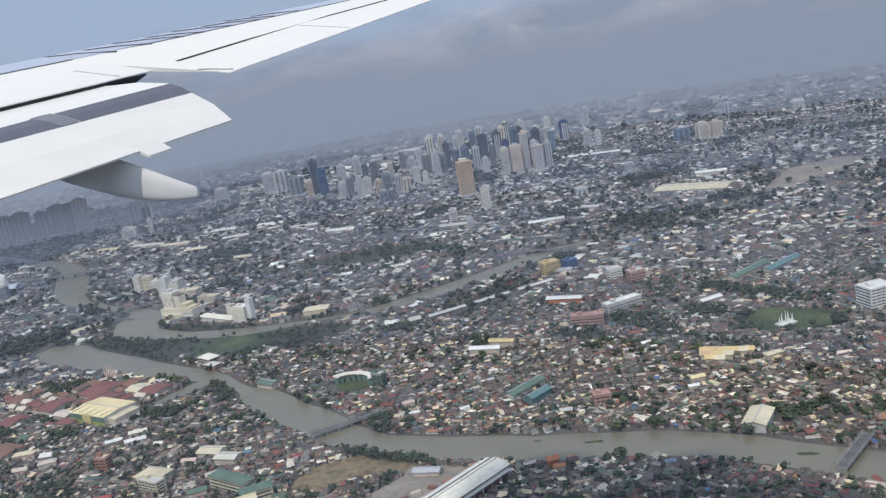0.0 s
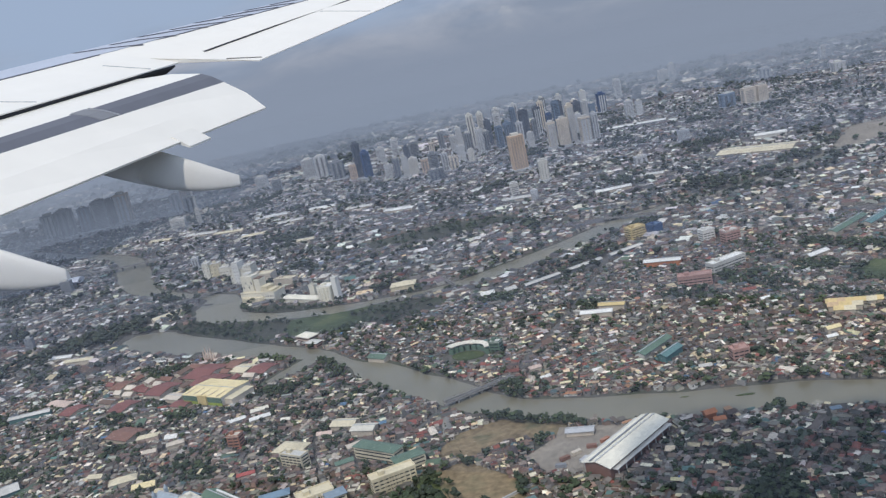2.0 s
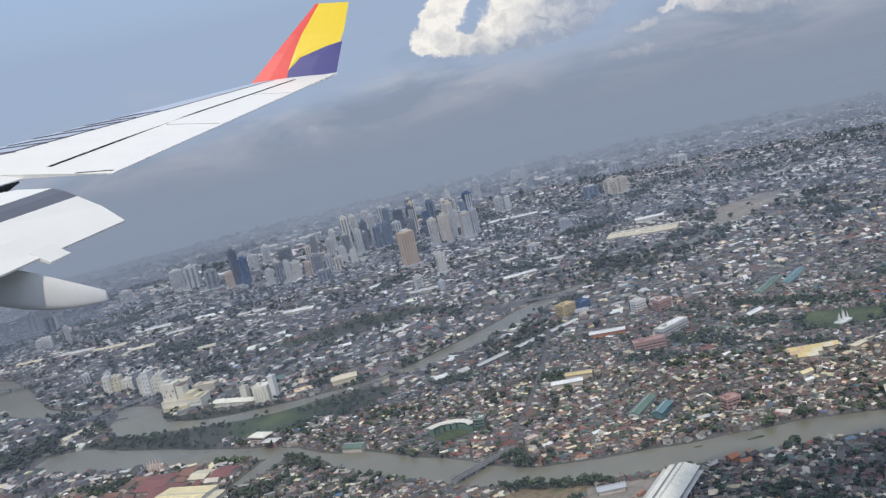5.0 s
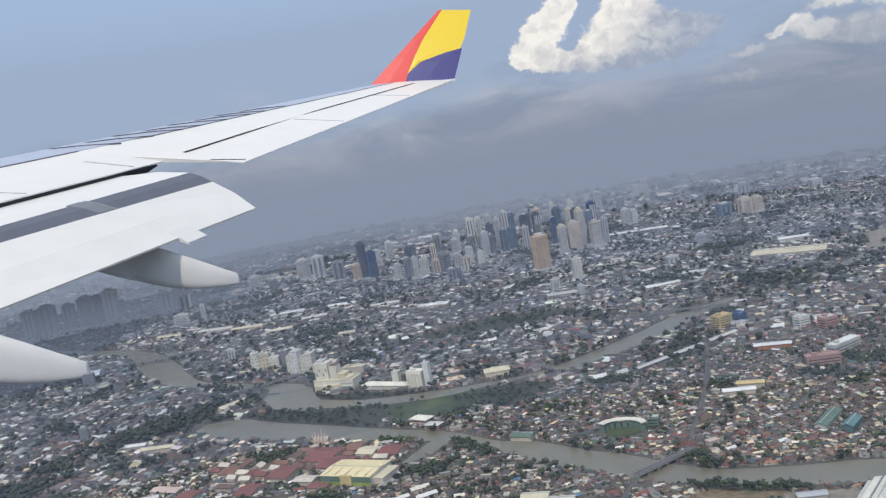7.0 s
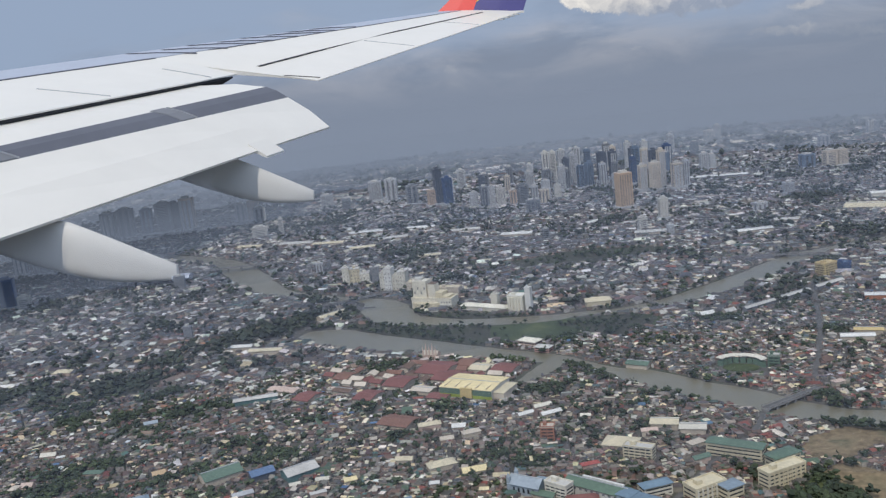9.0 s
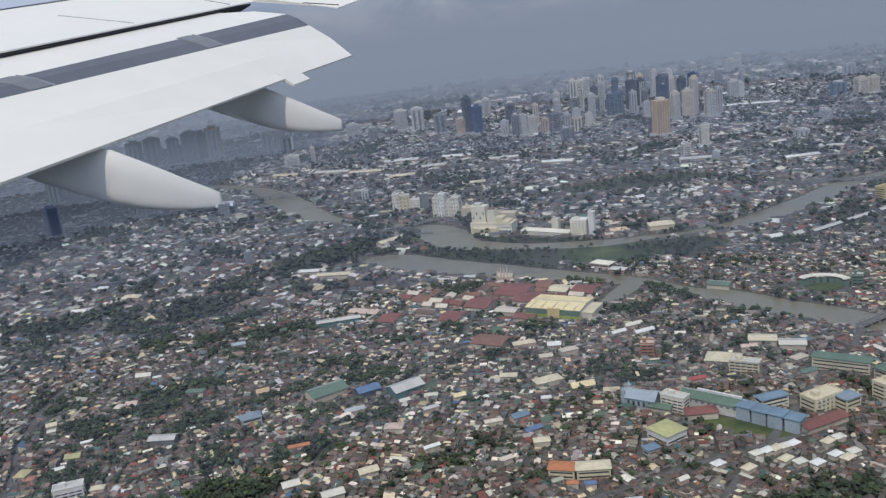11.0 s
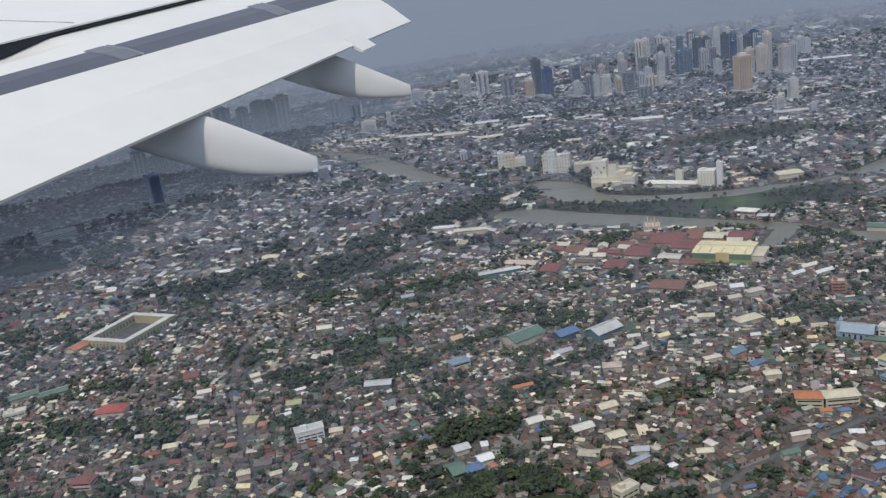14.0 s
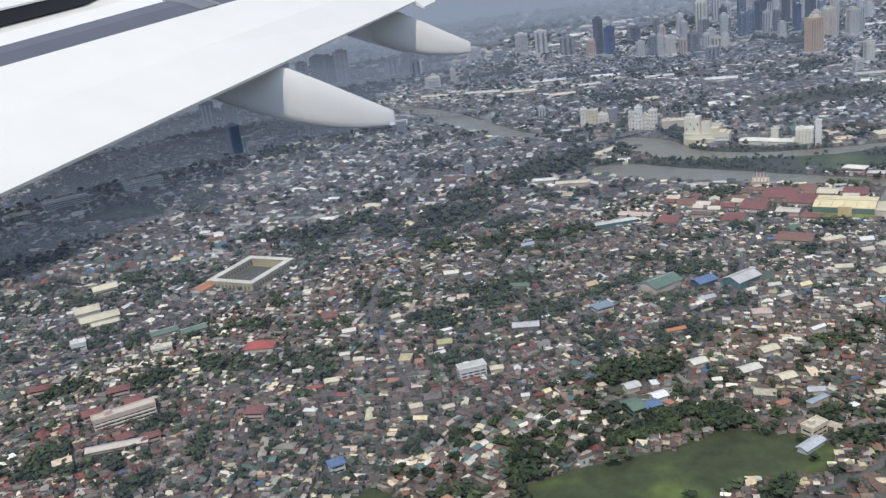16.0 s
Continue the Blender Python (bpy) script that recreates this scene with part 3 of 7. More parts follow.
# red-roofed warehouses round the store
for x, y, w, d, c in ((52, 600, 21, 25, "red"), (59, 579, 22, 19, "red"), (25, 583, 16, 20, "red"), (95, 580, 15, 16, "red"), (73, 603, 11, 14, "rust"), (80, 589, 13, 13, "cream"), (92, 585, 9, 8, "beige"), (18, 513, 20, 15, "rust"), (46, 545, 13, 9, "red"), (3, 565, 13, 17, "red"), (-11, 611, 11, 14, "rust"), (-36, 580, 12, 16, "red"), (38, 562, 14, 9, "beige"), (-52, 601, 22, 8, "salmon"), (41, 618, 13, 7, "rust"), (-12, 583, 13, 9, "brown")):
    word = {"red": "broad dull red-roofed", "rust": "rust-roofed", "cream": "cream-roofed", "beige": "beige-roofed", "salmon": "pale pink-roofed", "brown": "brown-roofed"}[c]
    building("warehouse", word + " warehouse beside the river", "warehouse", x, y, w, d, 2.8, -37, "p_beige", "p_" + c, "gable", min(1.9, d * 0.085), False, group="riverside warehouses")

rs = np.random.RandomState(91)
for i in range(90):
    u, v = rs.uniform(-72, 66), rs.uniform(-22, 22)
    x, y = 40 + u * 0.9 - v * 0.44, 596 + u * -0.2 + v * 0.9
    if any(abs((x - fx) * math.cos(fa) + (y - fy) * math.sin(fa)) < a_ + 2 and abs(-(x - fx) * math.sin(fa) + (y - fy) * math.cos(fa)) < b_ + 1 for fx, fy, a_, b_, fa in FOOT):
        continue
    c = ("red", "rust", "beige", "brown", "rust", "brown", "beige")[i % 7]
    building("warehouse", "small " + {"red": "red-roofed", "rust": "rust-roofed", "brown": "brown-roofed", "beige": "beige-roofed"}[c] + " shed among riverside warehouses", "warehouse", x, y, rs.uniform(6, 12), rs.uniform(4, 7), rs.uniform(2.0, 3.0), -37 + rs.choice([0, 0, 90]) + rs.normal(0, 5), "p_beige", "p_" + c, "gable", 1.4, False, group="riverside warehouses")

# church with pinkish spires
ch = thing("church", "pale orange church with a row of pointed spires", "church", pose(51, 630, 0, 0, 0, -30))
footprint(51, 630, 12, 8, -30)
part("nave", gabled_wall_bm(11, 6, 4.2, 2.0), M["p_salmon"], ch)
part("roof", gable_bm(11, 6, 4.24, 2.0, 0.3), M["p_beige"], ch)
for i, hh in enumerate((10, 13, 11, 13, 10)):
    bm = box_bm(-4.8 + i * 2.4 - 0.36, -4.8 + i * 2.4 + 0.36, -3.7, -2.86, 0, hh * 0.55)
    cone = bmesh.ops.create_cone(bm, cap_ends=True, segments=6, radius1=0.62, radius2=0.04, depth=hh * 0.45)
    bmesh.ops.translate(bm, verts=cone["verts"], vec=(-4.8 + i * 2.4, -3.28, hh * 0.775))
    part("spire", bm, M["p_salmon"], ch)

# the factory island
fac = building("factory", "large cream factory with stepped blocks by the river", "factory", 71, 776, 38, 15, 8.5, -32, "p_ivory", "p_cream", "flat", windows=False)
bm = bmesh.new()
drum = bmesh.ops.create_cone(bm, cap_ends=True, segments=28, radius1=9.5, radius2=9.5, depth=5.6)
bmesh.ops.scale(bm, vec=(1.35, 0.62, 1), verts=drum["verts"])
bmesh.ops.translate(bm, verts=drum["verts"], vec=(-5, -7.6, 2.8))
part("drum_front", bm, M["p_cream"], fac)
unit_part("left_block", "p_ivory", fac, -19, -6, -3, 7, 8.86, 23)
unit_part("left_block_head", "p_pale", fac, -17.5, -11, -1, 6, 23.003, 25)
unit_part("tower_block", "p_ivory", fac, -3.6, 3, -4, 4, 8.86, 20.5)
unit_part("tower_cap", "p_brown", fac, -3.4, 2.8, -3.8, 3.8, 20.503, 21.1)
unit_part("middle_step", "p_cream", fac, 3.1, 10, -5, 6, 8.86, 13.5)
unit_part("right_step", "p_cream", fac, 10.1, 16, -6, 6, 8.86, 10.6)
unit_part("link_block", "p_beige", fac, -5.9, -3.7, -1, 6, 8.86, 17)
unit_part("loading_canopy", "p_pale", fac, 6, 18.5, -9.2, -7.55, 3.4, 3.8)
for i in range(5):
    unit_part("window_bay", "p_bay", fac, 6.5 + 2.6 * i, 7.6 + 2.6 * i, -7.6, -7.4, 5.0, 6.3)
for i in range(4):
    unit_part("window_bay", "p_bay", fac, -17.6 + 3.1 * i, -16.5 + 3.1 * i, -3.08, -2.9, 11.5 + (i % 2) * 4, 14.0 + (i % 2) * 4)
building("factory_block", "cream factory block behind the stepped works", "factory", 88, 812, 22, 9, 7, -30, "p_beige", "p_cream", "flat", windows=False)
building("apartment_block", "dusty cream flat-roofed hall behind the factory", "apartments", 64, 838, 22, 12, 10, -20, "p_beige", "p_cream", "flat", windows=False)


def stepped_flats(label, x, y, ang, blocks):
    """Cream-white flats of several joined blocks with upright window strips."""
    top = thing("apartment_block", label, "apartments", pose(x, y, 0, 0, 0, ang), "cream flats by the river")
    x0, x1 = blocks[0][0], blocks[-1][1]
    footprint(x + (x0 + x1) / 2 * math.cos(radians(ang)), y + (x0 + x1) / 2 * math.sin(radians(ang)), x1 - x0, 12, ang)
    for a, b, front, h, paint in blocks:
        wall = unit_part("wall", paint, top, a, b - 0.03, front, 6, 0, h)
        unit_part("roof", "p_pale", top, a - 0.15, b + 0.1, front - 0.2, 6.2, h + 0.003, h + 0.5)
        unit_part("stair_head", paint, top, a + (b - a) * 0.3, a + (b - a) * 0.6, 0, 3, h + 0.503, h + 2.4)
        n = max(2, int((b - a) / 2.6))
        for i in range(n):
            u = a + (b - a) * (i + 0.5) / n
            for k in range(int(h / 3.6)):
                unit_part("window_bay", "p_bay", top, u - 0.45, u + 0.45, front - 0.06, front + 0.08, 1.4 + 3.6 * k, 2.9 + 3.6 * k)


stepped_flats("cream-white stepped flats with a lower front wing", 8, 908, -8, ((-14, -7, -5, 17.5, "p_ivory"), (-7, 3, -3, 15.5, "p_cream"), (3, 13, -6, 10.5, "p_ivory"), (13.1, 22, 0, 15, "p_grey")))
stepped_flats("tall cream-white flats in staggered blocks", 41, 860, -24, ((-13, -7, -2, 17, "p_ivory"), (-7, 0, -5, 21.5, "p_white"), (0, 6, -3, 14, "p_ivory"), (6, 14, -5, 18, "p_ivory")))
sl = building("silo_block", "cream white silo block with vertical ribs by the water", "silo", 133, 724, 13.5, 10, 13.5, -32, "p_bone", "p_white", "flat", windows=False)
for i in range(5):
    bm = bmesh.new()
    bmesh.ops.create_cone(bm, cap_ends=True, segments=10, radius1=1.3, radius2=1.3, depth=12.9)
    bmesh.ops.translate(bm, verts=bm.verts, vec=(-5.3 + i * 2.65, -5.0, 6.5))
    part("silo", bm, M["p_bone"], sl)
building("silo_tower", "slim white elevator tower beside the silos", "tower", 141.5, 717.5, 4.6, 5, 20, -32, "p_white", "p_white", "flat", windows=False)
building("warehouse", "long low cream curved-roof warehouse by the water", "warehouse", 109, 742, 45, 9, 3.6, -42, "p_ivory", "p_bone", "hip", 2.0, False)
building("silo_tower", "small cream tower behind the curved warehouse", "tower", 119, 748, 6, 5, 10.5, -36, "p_ivory", "p_pale", "flat", windows=False)
building("warehouse", "cream yellow riverside warehouse with pitched roof", "warehouse", 196, 708, 20, 12, 5, -8, "p_cream", "p_cream", "hip", 2.2, False)
building("long_shed", "long cream-roofed shed near the weir", "shed", -19, 786, 26, 8, 3.4, 34, "p_beige", "p_cream", "gable", 1.2, False)
building("villa", "white and pink riverside villa block", "house", 122, 628, 15, 9, 4.4, -48, "p_salmon", "p_bone", "hip", 1.5)
building("villa", "small white annex with pink walls by the river", "house", 128, 611, 11, 7, 3.6, -40, "p_pink", "p_pale", "hip", 1.2)
building("boat_shed", "green-roofed shed at the waterside", "shed", 176, 551, 14, 8, 3.2, -40, "p_beige", "p_green", "gable", 1.2, False)

# courtyard school
cy = thing("courtyard_building", "square cream courtyard building with arcaded olive walls", "school", pose(-313.5, 597, 0, 0, 0, 57))
footprint(-313.5, 597, 46, 36, 57)
for a, b, c, e in ((-23, 23, -18, -14.2), (-23, 23, 14.2, 18), (-23, -19.2, -14.2, 14.2), (19.2, 23, -14.2, 14.2)):
    unit_part("wing", "p_olive", cy, a, b, c, e, 0, 5.4)
    unit_part("roof", "p_ivory", cy, a - 0.35, b + 0.35, c - 0.35, e + 0.35, 5.403, 5.9)
for i in range(15):
    u = -21 + 3 * i
    for v in (-18.05, -14.15, 14.15, 18.05):
        unit_part("window_bay", "p_bay", cy, u - 0.6, u + 0.6, v - 0.08, v + 0.08, 1.2, 3.6)
for i in range(11):
    v = -15 + 3 * i
    for u in (-23.05, 23.05):
        unit_part("window_bay", "p_bay", cy, u - 0.08, u + 0.08, v - 0.6, v + 0.6, 1.2, 3.6)
building("annex", "low building with a bright red roof by the courtyard school", "house", -343, 582, 13, 9, 4, 57, "p_beige", "p_orange", "gable", 1.4, False)

# green-roofed school, the long cream block and neighbours
building("school", "cream school block with a long green roof", "school", 176, 407, 27, 7.5, 6.6, -41, "p_cream", "p_green", "hip", 1.8)
building("school", "cream school block with a green roof and gallery", "school", 191, 389, 15, 7.5, 6.6, 17, "p_cream", "p_green", "hip", 1.8)
hb = building("long_block", "long cream concrete block with rows of balconies", "office", 183, 374, 21.5, 7, 7.6, 17, "p_cream", "p_cream", "flat", storey=1.8)
for i in range(9):
    unit_part("fin", "p_cream", hb, -10.7 + 2.6 * i, -10.3 + 2.6 * i, -4.1, -3.45, 0, 7.6)
building("court_hall", "dark green roof of a covered court", "hall", -80, 474, 20, 13, 4, 25, "p_beige", "p_green", "gable", 2.2, False)
building("court_hall", "white and teal roof of a covered court", "hall", -38, 463, 17, 11, 4, 25, "p_teal", "p_pale", "gable", 2.0, False)
building("blue_shed", "deep blue roofed shed among houses", "shed", -58, 467, 12, 8, 4, 20, "p_slate", "p_blue", "gable", 1.3, False)
building("teal_house", "pale blue roofed house between trees", "house", -119, 454, 10, 7, 4, 15, "p_pale", "p_sky", "hip", 2)
building("market_shed", "long pale grey roof of a market shed", "shed", -162, 446, 13, 6, 3.6, -12, "p_grey", "p_pale", "gable", 0.9, False)
building("white_block", "white banded apartment block with open galleries", "apartments", -197, 403, 13, 6, 6, 8, "p_white", "p_pale", "flat", storey=1.5)
building("orange_house", "bright orange roof of a two-storey house", "house", 18, 351, 11, 7, 4.4, -25, "p_cream", "p_orange", "hip", 1.4)
building("cream_house", "cream-roofed long two-storey house", "house", 30, 347, 14, 7, 4.6, -12, "p_cream", "p_cream", "hip", 1.3)
building("blue_house", "house with a vivid blue roof", "house", -130, 345, 7, 5, 4, 15, "p_white", "p_blue", "hip", 1.2)
building("green_house", "green-roofed house beside a vivid blue one", "house", -137, 347, 6, 9, 4, 15, "p_green", "p_green", "gable", 1.3)
building("blue_house", "small house with a vivid blue canopy", "house", -262, 341, 6, 5, 4, 15, "p_white", "p_blue", "hip", 1.0)
building("red_hall", "broad crimson arched roof among trees", "hall", -300.5, 474, 15, 9, 3.2, -10, "p_beige", "p_crimson", "hip", 2.6, False)
ps = building("school", "long salmon school block with three open galleries", "school", -360, 415, 28.5, 6, 6.2, 20.5, "p_salmon", "p_beige", "flat", storey=1.75)
for k in range(3):
    unit_part("gallery_rail", "p_ivory", ps, -14, 14, -3.75, -2.95, 0.25 + 1.75 * k, 0.75 + 1.75 * k)
for x, y, w, d, a in ((-377, 424, 9, 7, 20), (-369, 446, 10, 6, 10), (-359, 431, 8, 6, 20), (-298, 399, 9, 7, -15), (-344, 391, 8, 5, 20), (-356, 394, 7, 5, 20), (-412, 462, 9, 6, 5)):
    building("red_roof_house", "two-storey house with a faded red hipped roof", "house", x, y, w, d, 3.6, a, "p_salmon", "p_red", "hip", 1.5, group="faded red-roofed houses")
building("classroom_row", "low salmon classroom row below the school", "school", -358, 388, 26, 4.5, 3.2, 4, "p_salmon", "p_beige", "gable", 0.9)
building("white_house", "white two-storey house with dark windows", "house", -405, 514, 8, 6.5, 5.2, 15, "p_white", "p_white", "flat", storey=1.9)
building("white_house", "white U-shaped house behind trees", "house", -355, 491, 11, 5, 4, 10, "p_ivory", "p_ivory", "flat", storey=1.9)
building("cream_hall", "cream gabled hall at the edge of the quarter", "hall", -411, 609, 15, 11, 5, 20, "p_cream", "p_cream", "gable", 1.6)
building("pond_house", "cream two-storey house by the green pond", "house", -78, 309, 9, 5, 4.4, 25, "p_cream", "p_beige", "flat", storey=1.9)
building("pond_shed", "long grey shed roof beside the green pond", "shed", -84, 300, 11, 4, 2.4, 28, "p_mist", "p_mist", "gable", 0.7, False)
for x, y, w, c in ((-63, 379, 8, "cream"), (-79, 364, 9, "ivory"), (-97, 378, 7, "ivory"), (-124, 354, 6, "white"), (-132, 366, 6, "pale"), (-68, 352, 7, "cream")):
    building("hall", "low hall with a pale cream sheet roof", "hall", x, y, w, 5, 2.8, 12, "p_beige", "p_" + c, "gable", 0.9, False, group="pale-roofed low halls")
building("cream_hall", "cream stepped hall behind low houses", "hall", -402, 553, 22, 11, 5, 20, "p_cream", "p_cream", "gable", 1.6, False)
building("cream_hall", "long cream roofed hall behind low houses", "hall", -412, 566, 14, 12, 6, 20, "p_beige", "p_cream", "hip", 2.0, False)
building("long_shed", "long cream yellow roof among low houses", "shed", -397, 545, 15, 5, 3.6, 16, "p_beige", "p_cream", "gable", 1.0, False)
building("shed", "pale green shed roofs among trees", "shed", -358, 517, 15, 7, 3, 20, "p_beige", "p_green", "gable", 1.0, False)
building("shed", "pale green shed roofs among trees", "shed", -341, 514, 14, 7, 3, 20, "p_beige", "p_green", "gable", 1.0, False)

# the cluster of halls near the cream block
cb = building("church", "pale blue gabled church with twin turrets", "church", 71, 403, 16, 8, 5.4, -42, "p_paleblue", "p_paleblue", "gable", 2.8, False)
for sy in (-1, 1):
    bm = box_bm(-8.6, -7.0, sy * 3.6 - 0.8, sy * 3.6 + 0.8, 0, 8.2)
    cone = bmesh.ops.create_cone(bm, cap_ends=True, segments=4, radius1=1.15, radius2=0.05, depth=2.0)
    bmesh.ops.translate(bm, verts=cone["verts"], vec=(-7.8, sy * 3.6, 9.2))
    part("turret", bm, M["p_paleblue"], cb)
unit_part("door", "p_brick", cb, -8.12, -7.9, -1.0, 1.0, 0, 2.6)
for i in range(5):
    for sy in (-1, 1):
        unit_part("window", "glass", cb, -5.5 + 2.6 * i, -4.5 + 2.6 * i, sy * 4.06 - 0.06, sy * 4.06 + 0.06, 1.6, 3.8)
building("annex", "pale blue annex behind the blue church", "house", 81, 404, 9, 6, 4, -42, "p_paleblue", "p_sky", "gable", 1.4)
building("green_annex", "low green roof beside the blue church", "shed", 77, 394, 11, 5, 3, -42, "p_beige", "p_green", "gable", 1.0, False)
building("gallery_block", "cream block with stacked open galleries", "apartments", 84, 393, 12, 6, 7.5, -50, "p_ivory", "p_pale", "flat", storey=1.6)
lh = building("long_hall", "long green-roofed hall with grey walls and a white ridge", "hall", 101, 388, 31, 9, 5.6, -49, "p_pale", "p_green", "gable", 1.8, False)
unit_part("ridge_light", "p_white", lh, -9, 13, 1.2, 2.3, 7.2, 7.9)
for i in range(9):
    unit_part("window", "p_bay", lh, -13.6 + 3.1 * i, -12.2 + 3.1 * i, -4.56, -4.4, 3.4, 4.4)
building("red_house", "broad red hipped roof beside a grassy lot", "house", 92, 382, 14, 7.5, 3.4, -10, "p_beige", "p_red", "hip", 1.9, False)
for i, (x, y) in enumerate(((110.5, 374), (115, 368), (119.5, 362), (124.5, 356))):
    bb = building("blue_block", "pale blue block with an azure roof in a stepped row", "school", x, y, 6.6, 7.5, 6.8 - 0.3 * (i % 2), -52, "p_paleblue", "p_azure", "hip", 1.1, False, group="pale blue blocks in a row")
    for k in range(3):
        unit_part("window", "p_bay", bb, 3.28, 3.42, -2.6 + 2.0 * k, -1.6 + 2.0 * k, 1.4, 5.2)
building("azure_school", "cream school wing with an azure roof", "school", 126, 381, 14, 6, 5.6, 8, "p_ivory", "p_azure", "hip", 1.4, storey=1.7)
ct = building("teal_block", "cream block with tall fins and a teal roof edge", "school", 146, 373, 17, 9, 6.4, 18, "p_cream", "p_cream", "flat", storey=2.0)
building("teal_wing", "cream wing with a teal hipped roof", "school", 156, 368, 9, 7, 6.2, 18, "p_cream", "p_sky", "hip", 1.0)
for i in range(7):
    unit_part("fin", "p_ivory", ct, -8 + 2.6 * i, -7.4 + 2.6 * i, -5.2, -4.4, 0, 6.3)
building("hall", "white-walled hall with a yellow-green hipped roof", "hall", 70.5, 368.5, 12, 12.5, 4.4, 24.4, "p_white", "p_moss", "hip", 1.6, storey=3.0)
for i, (x, y) in enumerate(((98, 339), (103.5, 340), (107.5, 340.5), (111.5, 341), (116, 342), (107, 331), (111, 327), (117, 324), (130, 339), (136, 341), (127, 328), (130, 324), (135, 328), (80, 336), (90, 329))):
    building("pale_roof_house", "small house with a pale cream hipped roof in a row", "house", x, y, 4.6 + 0.5 * (i % 3), 3.6, 2.3, 15 + 6 * (i % 3), "p_beige", ("p_ivory", "p_white", "p_cream")[i % 3], "hip", 0.8, False, 0.4, group="small pale-roofed houses")
building("shed", "long brick-red roof by the pale blue blocks", "shed", 137, 355.5, 23, 6.5, 3, 16, "p_beige", "p_red", "gable", 1.2, False)
building("gymnasium", "broad cream domed roof among houses", "hall", 128, 438, 17, 12, 2.6, -32, "p_beige", "p_cream", "hip", 2.8, False)
building("office_block", "long office with dark bands between cream floors", "office", 132, 421, 15, 6, 6.4, -38, "p_cream", "p_pale", "flat", storey=1.6)
building("brick_block", "brick-red block with square windows", "apartments", 95, 461, 7.5, 6, 7.5, -20, "p_brick", "p_beige", "flat", storey=1.8)
building("cream_hall", "wide cream roof of a hall among houses", "hall", 157, 453, 14, 9, 3.8, -25, "p_beige", "p_cream", "gable", 1.2, False)
building("cream_hall", "cream roof of a smaller hall among houses", "hall", 168, 441, 13, 8, 3.8, -25, "p_beige", "p_ivory", "gable", 1.0, False)
building("blue_house", "small house with a muted blue roof", "house", 59, 357, 6, 4.5, 3, 15, "p_pale", "p_azure", "hip", 0.9)

# yard beside the long white shed
building("yard_shed", "low grey shed roof in a dusty yard", "shed", 274, 384, 13, 5, 2.6, -18, "p_beige", "p_mist", "gable", 0.8, False)
for x, y, a, c in ((262, 362, 20, "rust"), (268, 365, 24, "beige"), (276, 368, -15, "rust"), (283, 371, 30, "brick"), (287, 366, 10, "grey"), (270, 357, 40, "mist"), (259, 356, -20, "grey"), (280, 360, 35, "brown")):
    box = thing("container", {"rust": "rusty", "beige": "beige", "brick": "brick-red", "grey": "grey", "mist": "pale grey", "brown": "brown"}[c] + " steel box standing in a dusty yard", "container", pose(x, y, 0, 0, 0, a), "boxes in the yard")
    unit_part("body", "p_" + c, box, -2.4, 2.4, -1.0, 1.0, 0.1, 1.7)
    unit_part("door", "p_mist", box, 2.36, 2.46, -0.9, 0.9, 0.2, 1.6)
bw = thing("boundary_wall", "low pale boundary wall along a bare lot", "wall", pose(240, 343, 0, 0, 0, 26))
unit_part("wall", "p_pale", bw, -19, 19, -0.2, 0.2, 0, 1.3)
unit_part("coping", "p_mist", bw, -19.1, 19.1, -0.3, 0.3, 1.303, 1.5)
building("orange_house", "small bright orange riverside house", "house", 333, 371, 5, 4, 3.4, 10, "p_orange", "p_orange", "gable", 1.0, False)
rs = np.random.RandomState(47)
for x, y, a, ln in ((356, 386, -14, 5.0), (440, 337.5, -22, 5.5), (330, 398, -20, 2.2), (250, 446, 25, 2.0)):
    fl = thing("floating_plants", "dark mat of water plants drifting on the river", "plants", pose(x, y, 0, 0, 0, a), "drifting plant mats")
    ring = [(ln * rs.uniform(0.7, 1.1) * math.cos(k * math.pi / 7), ln * 0.22 * rs.uniform(0.6, 1.3) * math.sin(k * math.pi / 7)) for k in range(14)]
    part("mat", prism_bm(ring, -0.05, 0.32), M["grass"], fl)

# across the near reach
building("green_hall", "long green-roofed hall in a dense quarter", "hall", 334, 465, 27, 6.5, 3.6, 40, "p_pale", "p_green", "gable", 1.2, False)
building("teal_hall", "bright teal hall in a dense quarter", "hall", 339, 450, 16, 5.5, 4.4, 40, "p_teal", "p_teal", "gable", 1.2, False)
building("pink_house", "bright pink flat-topped house", "house", 370, 429, 9, 7, 6, 0, "p_pink", "p_pink", "flat")
building("cream_shed", "cream roofed riverside warehouse with grey wall", "warehouse", 433, 374, 19, 10.5, 4.4, 56, "p_pale", "p_cream", "gable", 1.2, False)
for u, v, w, c in ((-19, 3, 8, "yellow"), (-10.5, 3.4, 8, "peach"), (-2, 3, 8, "yellow"), (6.6, 3.2, 8, "yellow"), (15, 2.6, 7, "cream"), (21.5, 4, 5, "yellow"), (-17, -6, 9, "peach"), (-7, -6.4, 9, "yellow"), (3, -6, 8, "cream"), (-12, -15, 8, "yellow"), (-3, -16, 8, "cream")):
    building("market_hall", "yellow-orange market roof in a close row", "market", 450 + u * 0.56 + v * 0.3, 464 - u * 0.27 + v * 0.6, w * 0.62, 4.2, 3.6, -26, "p_beige", "p_" + c, "gable", 1.4, False, group="yellow market roofs")
building("yellow_block", "yellow square block beside the upper river", "office", 390, 706, 14, 10, 10, 20, "p_yellow", "p_yellow", "flat")
building("blue_block", "deep blue block next to a yellow one", "office", 408, 712, 10, 9, 7, 20, "p_navy", "p_blue", "flat", windows=False)
